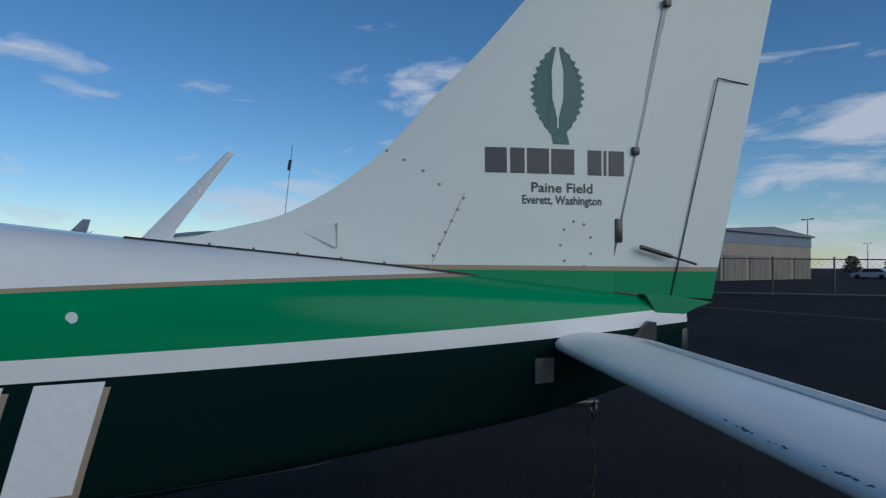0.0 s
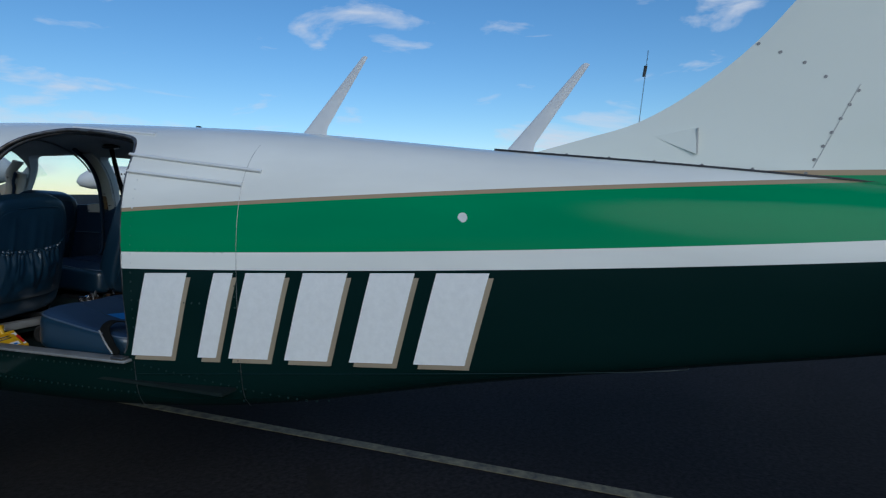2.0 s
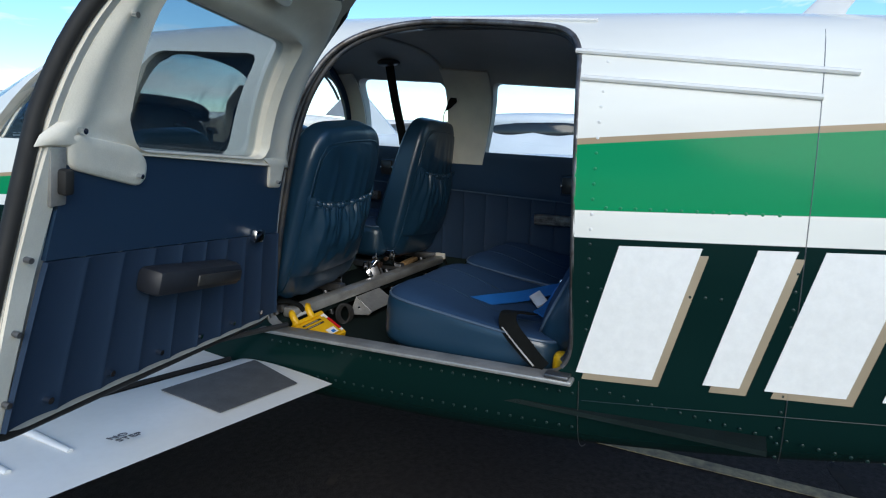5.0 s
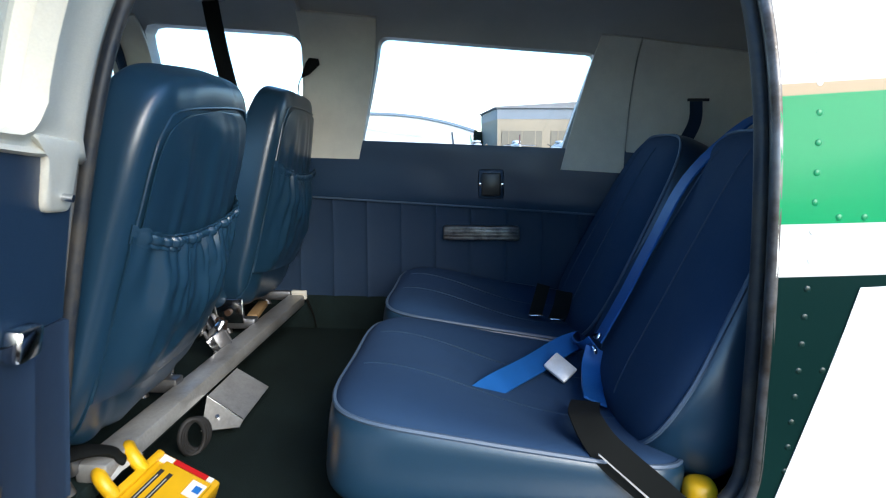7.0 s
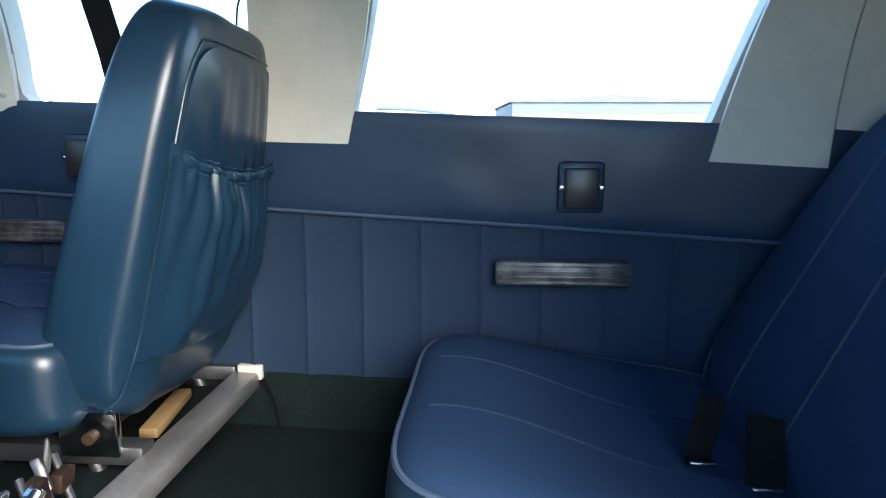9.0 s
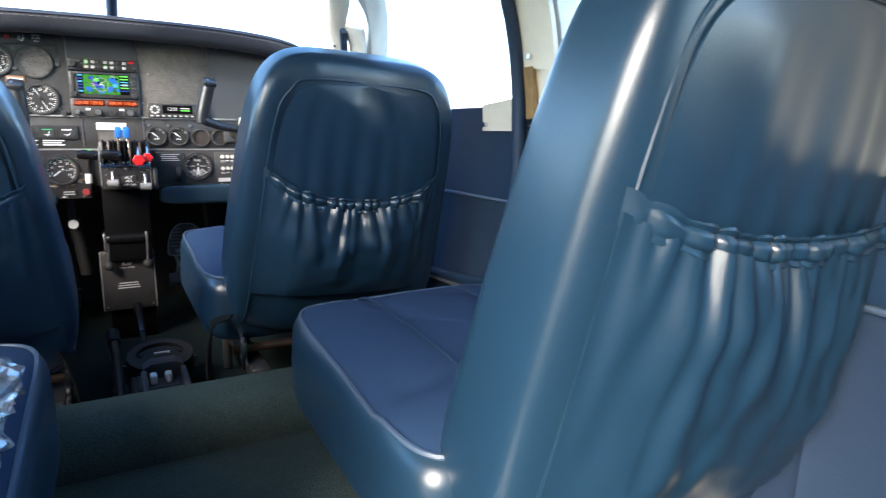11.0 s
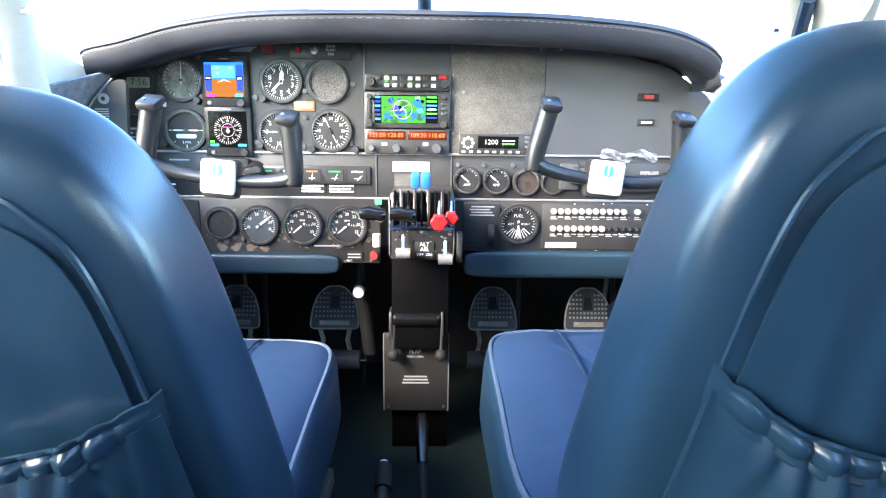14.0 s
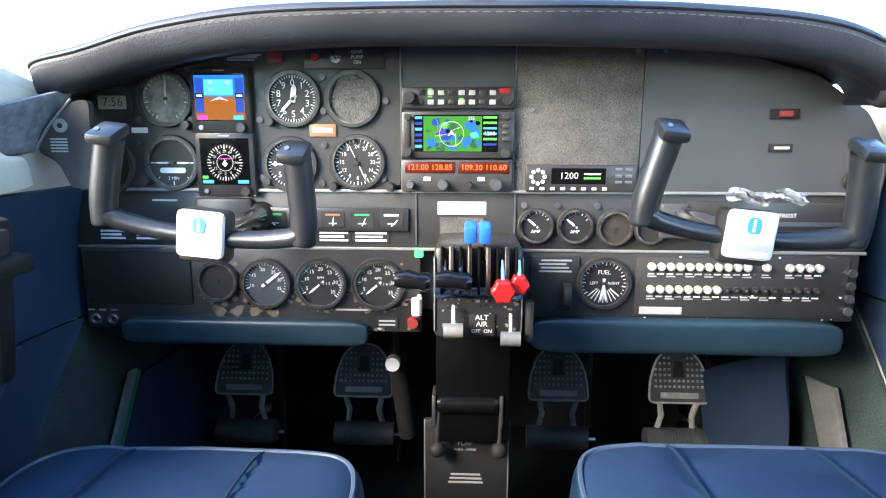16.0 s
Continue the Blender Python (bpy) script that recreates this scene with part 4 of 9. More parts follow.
def blade(y0, y1, z0, yt0, yt1, zt):
    """A swept blade of lens section with a flared foot and a rounded tip."""
    bm, rings = bmesh.new(), []
    for k in range(15):
        t = min(1.0, k / 13)
        fore = y0 + (yt0 - y0) * t
        aft = y1 + (yt1 - y1) * t + 0.030 * min(1, t / 0.12) * (1 - t)
        end = 0.35 if k == 14 else 1.0
        mid, half = (fore + aft) / 2, abs(fore - aft) / 2 * end
        rings.append([Vector((0.007 * end * (1 - 0.4 * t) * math.sin(a), mid + half * math.cos(a), z0 + (zt - z0) * t + (0.006 if k == 14 else 0))) for a in [2 * math.pi * j / 16 for j in range(16)]])
    loft(bm, rings)
    bmesh.ops.recalc_face_normals(bm, faces=bm.faces)
    return bm


part("antenna", blade(-0.555, -0.700, 1.575, -0.868, -0.897, 1.905), M_ANTENNA, airplane, "white swept blade antenna")
part("antenna", blade(-1.475, -1.605, 1.485, -1.775, -1.805, 1.815), M_ANTENNA, airplane, "white swept blade antenna")
for y0, y1, z in ((-0.53, -0.72, 1.588), (-1.45, -1.62, 1.497)):
    part("antenna_foot", box((0, (y0 + y1) / 2, z - 0.004), (0.06, abs(y1 - y0) + 0.02, 0.012), 0.004, Matrix.Rotation(0.09, 3, "X")), M_WHITE, airplane)
part("whip_antenna", add_cyl(cyl((0.07, -1.965, 1.44), (0.05, -2.005, 1.862), 0.0013, n=6), (0.057, -1.992, 1.77), (0.054, -1.998, 1.808), 0.006), M_BLACKP, airplane, "thin whip antenna with black bead")

# ---- skin details: registration as plain slanted bars, sticker, rails, seams, rivets
def on_skin(y, z, out=0.0):
    return Vector((-(skin_x(y, z) + out), y, z))


def skin_patch(poly, out, thick, n=6):
    """A thin patch on the left side over a quadrilateral in y, z (corners in turn)."""
    f = quad(*poly)
    bm = sheet(n, n, lambda u, v: on_skin(*f(u, v), out))
    bm.normal_update()
    if sum(q.normal.x for q in bm.faces) > 0:
        bmesh.ops.reverse_faces(bm, faces=bm.faces)
    bmesh.ops.solidify(bm, geom=bm.faces[:], thickness=-thick)
    return bm


REG = [(-0.175, -0.374), (-0.459, -0.545), (-0.585, -0.762), (-0.806, -0.992), (-1.052, -1.230), (-1.283, -1.485)]
for a, b in REG:
    lo = lambda y: 0.714 - 0.032 * (y + 0.17)
    for dy, dz, mt, o in ((-0.014, -0.016, M_TAN, 0.0003), (0.0, 0.0, M_MARK, 0.0012)):
        w = (b - a) * 0.88
        q = [(a + dy, lo(a) + dz), (a + w + dy, lo(a + w) + dz), (a + w - 0.085 + dy, lo(a + w) + 0.322 + dz), (a - 0.085 + dy, lo(a) + 0.322 + dz)]
        part("registration_bar", skin_patch(q, o, 0.0007), mt, airplane, "white slanted marking bar" if mt is M_MARK else "tan shadow of a marking bar")
part("round_sticker", cyl(on_skin(-1.45, 1.26, 0.0), on_skin(-1.45, 1.26, 0.003), 0.0165, n=28), M_MARK, airplane, "round white sticker")
part("square_sticker", skin_patch([(-2.874, 1.010), (-2.945, 1.012), (-2.945, 1.100), (-2.874, 1.098)], 0.001, 0.001, 3), surface("grey_sticker", (0.16, 0.15, 0.14), 0.6, vary=0.15), airplane, "dull grey square sticker")
for (y0, z0), (y1, z1) in (((-0.114, 1.486), (-0.696, 1.417)), ((-0.143, 1.419), (-0.634, 1.367)), ((0.35, 1.618), (-0.136, 1.572))):
    pts = [on_skin(y0 + (y1 - y0) * k / 14, z0 + (z1 - z0) * k / 14, 0.004) for k in range(15)]
    part("sliding_rail", tube(pts, 0.0085, 8, flat=0.8), M_WHITE, airplane, "white door rail")
for y, z0, z1 in ((-0.632, 0.535, 1.52), (-0.183, 0.47, 0.69)):
    pts = [on_skin(y, z0 + (z1 - z0) * k / 30, 0.0004) for k in range(31)]
    part("skin_seam", tube(pts, 0.0009, 5, up=Vector((0, 1, 0))), M_STEEL if z0 < 0.6 and y > -1 else M_WHITE, airplane)
part("keel_seam", tube([on_skin(-0.19 - 2.4 * k / 40, 0.640 + 0.11 * (0.0 + 2.4 * k / 40) / 1.0 * 0.62, 0.0004) for k in range(41)], 0.0013, 5), M_DKGREEN, airplane)
riv = bmesh.new()
bmesh.ops.create_uvsphere(riv, u_segments=8, v_segments=5, radius=0.0042)
riv_mesh = mesh_of("rivet", riv, M_WHITE)


def rivet(p, mesh=None):
    ob = new("rivet", mesh or riv_mesh)
    ob.parent = airplane
    ob.location = p
    ob.scale = (0.35, 1, 1)
    return ob


riv2 = bmesh.new()
bmesh.ops.create_uvsphere(riv2, u_segments=8, v_segments=5, radius=0.0042)
riv_dark = mesh_of("rivet", riv2, M_DKGREEN)
riv3 = bmesh.new()
bmesh.ops.create_uvsphere(riv3, u_segments=8, v_segments=5, radius=0.0042)
riv_green = mesh_of("rivet", riv3, M_GREEN)
for k in range(22):
    z = 0.72 + 0.035 * k
    rivet(on_skin(-0.194, z), riv_dark if z < 1.04 else riv_green if 1.115 < z < 1.255 else riv_mesh)
for k in range(30):
    rivet(on_skin(-0.225 - 0.032 * k, 0.675 - 0.005 * k), riv_dark)
    rivet(on_skin(0.76 - 0.032 * k, 0.655), riv_dark)
    rivet(on_skin(0.76 - 0.032 * k, 0.560), riv_dark)
for k in range(12):
    rivet(on_skin(-0.225 - 0.032 * k, 1.122), riv_green)
    rivet(on_skin(-0.225 - 0.032 * k, 0.93), riv_dark)
    rivet(on_skin(-0.622, 0.56 + 0.04 * k), riv_dark)
# fin fastenings, scoop, access plate
M_SCREWHEAD = surface("painted_screw_head", (0.30, 0.30, 0.30), 0.45, metal=0.4, vary=0.3, scale=200)
screw_mesh = mesh_of("screw", cyl((-0.0012, 0, 0), (0.0012, 0, 0), 0.0055, n=12), M_SCREWHEAD)


def screw(p):
    if p.z > 1.40 and p.y < -1.6:
        p = Vector((-fin_surf(p.y, p.z) - 0.0005, p.y, p.z))
    ob = new("screw", screw_mesh)
    ob.parent = airplane
    ob.location = p


for k in range(7):
    y = -1.73 - 0.155 * k
    screw(Vector((-0.035 - 0.003 * k, y, 1.505 - 0.0975 * (-1.6 - y) - 0.005)))
for k in range(6):
    screw(Vector((-0.052, -2.640 + 0.0225 * k, 1.670 - 0.043 * k)))
for y, z in ((-2.356, 1.845), (-2.42, 1.81), (-2.49, 1.77), (-2.55, 1.72)):
    screw(Vector((-0.045, y, z)))
for k in range(9):
    a = 2 * math.pi * k / 9
    screw(Vector((-0.0555, -3.075 + 0.062 * math.cos(a), 1.50 + 0.092 * math.sin(a))))
part("fin_seam", tube([on_fin(-2.645 + 0.12 * k / 8, 1.690 - 0.26 * k / 8, 0) for k in range(9)], 0.0014, 5), M_GREYMARK, airplane)
part("air_scoop", prism([(-2.035, 1.545), (-2.175, 1.572), (-2.175, 1.480)], -0.004, 0.012, lambda u, v, w: Vector((-fin_surf(u, v) - w * (-(u + 2.035)) / 0.14, u, v))), M_FIN, airplane, "small wedge-shaped air scoop", smooth=False)
part("scoop_mouth", box((-fin_surf(-2.178, 1.525) - 0.004, -2.178, 1.525), (0.014, 0.005, 0.088)), M_GREYMARK, airplane)
part("stabilator_slot", prism([(-3.25, 1.150), (-3.335, 1.218), (-3.36, 1.215), (-3.36, 1.150)], 0.075, 0.115, lambda u, v, w: Vector((-w, u, v))), M_BLACKP, airplane, "dark slot above the tailplane", smooth=False)
for k in range(4):
    screw(Vector((-0.062 + 0.008 * k, -3.37 - 0.04 * k, 1.185)))
part("tie_down_ring", tube([Vector((0.03 * math.cos(a), -3.16, 0.875 + 0.03 * math.sin(a))) for a in [2 * math.pi * k / 14 for k in range(14)]], 0.005, 6, True, up=Vector((0, 1, 0))), M_STEEL, airplane)
part("tail_skid", box((0, -3.10, 0.895), (0.03, 0.16, 0.03), 0.008), M_BLACKP, airplane)
part("roof_vent", prism([(-0.02, 1.615), (0.025, 1.615), (0.02, 1.655), (0.005, 1.655)], -0.008, 0.008, lambda u, v, w: Vector((w + 0.02, u, v))), M_BLACKP, airplane, "small dark roof fitting", smooth=False)

# ---------------------------------------------------------------- the cabin
cabin_floor = part("cabin_floor", box((0, 1.15, 0.606), (1.16, 3.5, 0.012), 0.0), M_CARPET, airplane, "dark green carpeted cabin floor")
wall_panel("carpet_kick_strip", quad((-0.55, 0.60), (1.336, 0.60), (1.336, 0.7215), (-0.55, 0.7215)), M_CARPET, airplane, 1, nu=60, label="dark carpet kick strip")
# right-hand wall: pleated cloth, vinyl band, cream pillars
wall_panel("side_cloth", quad((-0.55, 0.722), (1.336, 0.722), (1.336, 1.073), (-0.55, 0.975)), M_NAVY, airplane, 1, nu=340, relief=pleats(17, 0.011), label="pleated navy cloth side panel")
def vinyl_face(u, v):
    """The padded band, scooped down where it meets the front door."""
    y = -0.55 + 1.886 * u
    lo, hi = 0.980 + 0.098 * u, 1.18 + 0.0385 * (y + 0.55) - 0.032 * max(0.0, min(1.0, (y - 1.235) / 0.06)) ** 1.5
    return y, lo + (hi - lo) * v


wall_panel("side_vinyl", vinyl_face, M_WALLVINYL, airplane, 1, nu=120, inset=0.012, relief=lambda u, v: 0.008 * (math.sin(math.pi * v) ** 0.4) + 0.003 * noise.noise(Vector((u * 14, v * 2, 3))), label="padded blue vinyl side panel")
wall_panel("front_door_cloth", quad((1.38, 0.66), (2.10, 0.66), (2.44, 1.076), (1.36, 1.078)), M_NAVY, airplane, 1, nu=60, label="navy cloth panel of the front door")
wall_panel("front_door_vinyl", quad((1.36, 1.082), (2.5, 1.080), (2.46, 1.266), (1.35, 1.258)), M_WALLVINYL, airplane, 1, nu=40, inset=0.012, label="blue vinyl panel of the front door")
for sgn in (-1,):
    wall_panel("side_cloth", quad((0.83, 0.62), (1.98, 0.62), (2.34, 1.04), (0.83, 1.03)), M_NAVY, airplane, -1, nu=240, relief=pleats(12, 0.010), label="pleated navy cloth side panel")
    wall_panel("side_vinyl", quad((0.83, 1.035), (2.5, 1.045), (2.46, 1.250), (0.83, 1.22)), M_WALLVINYL, airplane, -1, nu=60, inset=0.012, label="padded blue vinyl side panel")
# cream pillar trims
wall_panel("pillar_trim", quad((0.58, 1.165), (0.775, 1.17), (0.71, 1.57), (0.49, 1.55)), M_CREAM, airplane, 1, nu=14, nv=20, inset=0.020, label="cream pillar cover between the windows")
wall_panel("pillar_trim", quad((-0.23, 1.125), (-0.045, 1.135), (-0.125, 1.50), (-0.23, 1.49)), M_CREAM, airplane, 1, nu=14, nv=20, inset=0.020, label="cream pillar cover behind the window")
wall_panel("pillar_trim", quad((1.360, 1.212), (1.478, 1.213), (1.470, 1.262), (1.352, 1.270)), M_CREAM, airplane, 1, nu=14, nv=6, inset=0.022, label="cream corner trim of the front door window")
wall_panel("pillar_trim", quad((1.222, 1.303), (1.312, 1.318), (1.285, 1.57), (1.185, 1.57)), M_CREAM, airplane, 1, nu=14, nv=20, inset=0.024, label="scuffed cream door pillar cover")
wall_panel("pillar_foot", quad((1.236, 1.235), (1.290, 1.225), (1.286, 1.33), (1.222, 1.33)), M_CREAM, airplane, 1, nu=8, nv=10, inset=0.016)
wall_panel("rear_lining", quad((-0.60, 0.98), (-0.235, 1.0), (-0.235, 1.49), (-0.60, 1.44)), M_CREAM, airplane, 1, nu=14, nv=20, inset=0.014, label="cream rear cabin lining")
wall_panel("rear_lining", quad((-0.60, 0.98), (-0.20, 1.0), (-0.18, 1.49), (-0.60, 1.44)), M_CREAM, airplane, -1, nu=14, nv=20, inset=0.014, label="cream rear cabin lining")


# ---- seats
LEAN = radians(18.5)


TAPER = 0.15
EV, EH = 0.40, 0.35      # squareness of the backrest, upright and across


def seat_back_bm(w, h, t):
    """The backrest in its own plane: x across, y thickness (rear face at -y), z up from its foot."""
    def shape(u, p):
        k = (u.z + 1) / 2
        p.x *= 1.03 - TAPER * k ** 1.6
        if u.y < 0:
            p.y += 0.013 * noise.noise(Vector((p.x * 17 + p.z * 2.5, p.z * 2.6, w + h * 31))) * (1 - abs(u.x)) ** 0.3
        p.y = p.y * (1 - 0.25 * k ** 2) * (1.25 - 0.45 * k if u.y > 0 else 1.0) + 0.012 * math.cos(u.x * 1.4) * (1 if u.y > 0 else -0.4)
        return p
    return puff(w, t, h, 80, 48, EV, EH, shape, (0, 0, h / 2))


def cushion_top(x, y, w, d, h, e1, e2):
    r = (abs(2 * x / w) ** (2 / e2) + abs(2 * y / d) ** (2 / e2)) ** (e2 / 2)
    return h / 2 * max(0.0, 1 - r ** (2 / e1)) ** (e1 / 2)


def seat(at, mirror, group, label, lean=LEAN, height=0.565, dx=0.0, tip=0.0, foot=(0.045, -0.005), ends=0.325, sag=0.036, lift=0.0, broad=1.0):
    """A cockpit or cabin chair: cushion, backrest with gathered map pocket, steel base."""
    th = thing("cabin_seat", label, "seat", at, group)
    cw, cd, ch, e1, e2 = 0.43, 0.50, 0.17, 0.34, 0.26

    def dip(x, y):
        ux, uy = 2 * x / cw, 2 * y / cd
        z = 0.016 * (1 - ux * ux) * (1 - uy * uy) - 0.035 * (1 - (uy + 1) / 2)
        for q in (-0.40, 0.36):
            z -= 0.008 * math.exp(-((ux - q) / 0.05) ** 2)
        z -= 0.006 * math.exp(-((uy + 0.45) / 0.04) ** 2)
        return z + 0.0022 * noise.noise(Vector((x * 16 + at[0] * 9, y * 16 + at[1] * 5, 1.0)))

    def shape(u, p):
        if u.z > 0:
            p.z += dip(p.x, p.y)
        else:
            p.z -= 0.020 * (1 - (u.y + 1) / 2)
        p.x += 0.006 * noise.noise(Vector((p.y * 9, p.z * 14, at[0] * 7))) * abs(u.x)
        return p

    c = part("cushion", puff(cw, cd, ch, 96, 36, e1, e2, shape, split=25), [M_FABRIC, M_VINYL], th, "dark blue cloth cushion with vinyl sides")
    c.location = (dx, 0.29, 0.095 + lift)
    rim = []
    ph = -math.pi / 2 + math.pi * 25 / 36
    sg = lambda v, e: math.copysign(abs(v) ** e, v)
    for j in range(96):
        a = 2 * math.pi * j / 96
        x, y = math.cos(ph) ** e1 * sg(math.cos(a), e2) * cw / 2, math.cos(ph) ** e1 * sg(math.sin(a), e2) * cd / 2
        rim.append((x * 1.006, y * 1.006, math.sin(ph) ** e1 * ch / 2 + dip(x, y)))
    part("piping", tube(rim, 0.0034, 6, True), M_PIPING, c)
    for q in (-0.40, 0.36):
        x = q * cw / 2
        pts = [(x, y, cushion_top(x, y, cw, cd, ch, e1, e2) + dip(x, y) + 0.0078) for y in [-0.20 + 0.43 * k / 24 for k in range(25)]]
        part("cushion_seam", tube(pts, 0.0020, 5), M_DARKSEAM, c)
    # backrest
    W, H, T = 0.425, height, 0.135
    back = part("backrest", seat_back_bm(W, H, T), M_VINYL, th, "blue vinyl backrest")
    back.matrix_basis = Matrix.Translation((0, *foot)) @ Matrix.Rotation(tip, 4, "Y") @ Matrix.Rotation(lean, 4, "X")

    def rear(x, z, out=0.0):
        """A point on the rear face of the backrest."""
        k = z / H
        xx = x / (W / 2 * (1.03 - TAPER * k ** 1.6))
        zz = abs(2 * k - 1)
        r = abs(xx) ** (2 / EH)
        q = max(0.02, 1 - zz ** (2 / EV)) ** (EV / 2)
        y = -(T / 2) * (max(0.02, q ** (2 / EH) - r)) ** (EH / 2)
        y = y * (1 - 0.25 * k * k) - 0.005 * math.cos(xx * 1.4)
        return Vector((x, y - out, z))

    arch = smooth_path([(-0.182, 0.02, 0), (-0.176, 0.12, 0), (-0.168, 0.27, 0), (-0.156, 0.44, 0), (-0.135, 0.503, 0), (-0.09, 0.525, 0), (0.09, 0.525, 0), (0.135, 0.503, 0), (0.156, 0.44, 0), (0.168, 0.27, 0), (0.176, 0.12, 0), (0.182, 0.02, 0)], 8)
    part("back_seam", tube([rear(p.x * (1 + (broad - 1) * 0.7), p.y * H / 0.565, 0.001) for p in arch], 0.0022, 6), M_VINYL, back)
    part("back_seam", tube([rear(-0.176 + 0.352 * k / 20, 0.113, 0.002) for k in range(21)], 0.0020, 6), M_VINYL, back)

    def top_edge(u):
        return ends - sag * (1 - abs(2 * u - 1) ** 2.2)

    ridges = [(q, random.Random(int(at[0] * 91) + k).uniform(0.035, 0.075), random.Random(int(at[1] * 57) + k).uniform(0.25, 1.0)) for k, q in enumerate((0.05, 0.14, 0.27, 0.40, 0.55, 0.68, 0.80, 0.93))]

    def back_panel(u, v):
        """The loose centre panel above the pocket, with soft upright folds."""
        z0, z1 = ends - sag - 0.015, 0.925 * H
        z = z0 + (z1 - z0) * v
        hw = 0.158 * broad * (1.03 - TAPER * (z / H) ** 1.6) * (1 - v ** 7) ** 0.28
        edge = min(1.0, 6 * min(u, 1 - u)) * min(1.0, 7 * (1 - v))
        f = sum(a * math.exp(-((u - q - 0.10 * v * (q - 0.5)) / wd) ** 2) for q, wd, a in ridges) * (1 - v) ** 0.8
        f += 1.0 * noise.noise(Vector((u * 4 + 1.5 * v + at[0] * 9, v * 1.6, at[1] * 4)))
        return rear(hw * (2 * u - 1), z, 0.0025 + edge * (0.0065 * f + 0.002))
    part("back_panel", sheet(90, 40, back_panel, -0.002), M_VINYL, back, "loose blue vinyl back panel with soft folds")

    rnd = random.Random(int(at[0] * 100) + int(at[1] * 37))
    folds = []
    x0 = 0.03
    while x0 < 0.97:
        wd = rnd.uniform(0.028, 0.075)
        folds.append((x0 + wd / 2, wd, rnd.uniform(0.5, 1.0), rnd.uniform(0.15, 0.60), rnd.uniform(-0.14, 0.14)))
        x0 += wd * rnd.uniform(0.9, 1.25)

    def pocket(u, v):
        x = (-0.170 + 0.340 * u) * broad * (1.03 - TAPER * ((0.115 + 0.22 * v) / H) ** 1.6)
        zt = top_edge(u)
        z = 0.115 + (zt - 0.115) * v
        edge = min(1.0, min(u, 1 - u) * 6.0) ** 0.9
        bag = 0.036 * (math.sin(math.pi * min(1.0, v * 0.85 + 0.10)) ** 0.7) * (1 - abs(2 * u - 1) ** 3)
        f = 0.0
        for c0, wd, am, ln, sk in folds:
            down = 1 - v
            wv = wd * (1 + 1.1 * down)
            e = math.exp(-((u - c0 - sk * down) / (wv * 0.42)) ** 2)
            f += am * e * max(0.0, 1 - down / (ln + 0.25)) ** 0.8
        lump = 0.010 * noise.noise(Vector((u * 4.5 + at[0] * 11, v * 2.5, at[1] * 3))) + 0.005 * noise.noise(Vector((u * 11, v * 6, at[1] * 5 + 2)))
        return rear(x, z, 0.003 + edge * (bag + lump * min(1.0, 4 * v) + 0.016 * f))

    part("map_pocket", sheet(170, 34, pocket, -0.0025), M_VINYL, back, "gathered blue vinyl map pocket")

    def band(u, v):
        x = (-0.174 + 0.348 * u) * broad * (1.03 - TAPER * (ends / H) ** 1.6)
        edge = min(1.0, min(u, 1 - u) * 7.0)
        zt = top_edge(u) + 0.016 - 0.027 * v
        g = abs(math.sin(math.pi * 17 * u + 1.4 * math.sin(9 * u + at[0] * 5))) ** 0.7
        g *= 0.70 + 0.30 * math.sin(37 * u)
        roll = math.sin(math.pi * (0.06 + 0.88 * v)) ** 0.5
        out = 0.002 + edge * (0.020 + 0.010 * g * roll - 0.004 * math.exp(-((v - 0.2) / 0.08) ** 2) - 0.004 * math.exp(-((v - 0.8) / 0.08) ** 2))
        return rear(x, zt + 0.005 * (g - 0.5) * (1 - 1.6 * v), out)
    part("elastic_band", sheet(190, 14, band, -0.0025), M_VINYL, back, "ruffled elastic pocket edge")
    for sx in (-1, 1):
        part("seat_rail", box((sx * 0.16, 0.20, -0.045), (0.035, 0.46, 0.03), 0.005), M_STEEL, th)
        part("seat_leg", cyl((sx * 0.16, 0.06, -0.05), (sx * 0.16, 0.02, -0.17), 0.011, n=10), M_STEEL, th)
        part("seat_leg", cyl((sx * 0.16, 0.36, -0.05), (sx * 0.16, 0.38, -0.17), 0.011, n=10), M_STEEL, th)
    part("cross_tube", cyl((-0.20, 0.035, -0.008), (0.20, 0.035, -0.008), 0.009, n=12), M_RUST, th, "rusty cross tube")
    part("recline_bracket", box((-0.185 if not mirror else 0.185, 0.04, -0.005), (0.012, 0.09, 0.07), 0.004), M_CHROME, th, "steel recline bracket")
    return th


SEAT_X, SEAT_Z = 0.345, 0.79
seat((0.347, 1.605, SEAT_Z), False, "front seats", "blue vinyl front seat with gathered map pocket", dx=-0.035, tip=radians(2.8), foot=(0.070, 0.025), height=0.556, ends=0.346, sag=0.046, broad=1.02)
seat((-0.312, 1.605, SEAT_Z), True, "front seats", "blue vinyl front seat with gathered map pocket", dx=-0.030, lift=-0.020, ends=0.345, sag=0.024, broad=1.10, tip=radians(-3.0), foot=(0.070, 0.002), height=0.535)
seat((0.425, 0.848, SEAT_Z - 0.025), False, "middle seats", "blue vinyl middle seat facing forward", radians(13.5), 0.62, ends=0.408, sag=0.026, broad=1.07, tip=radians(3.0), foot=(0.055, -0.005), dx=-0.030)
seat((-0.335, 0.848, SEAT_Z - 0.025), True, "middle seats", "blue vinyl middle seat facing forward", radians(20.5), 0.60, ends=0.380, sag=0.026, broad=1.08, tip=radians(-3.5), foot=(0.020, -0.005))

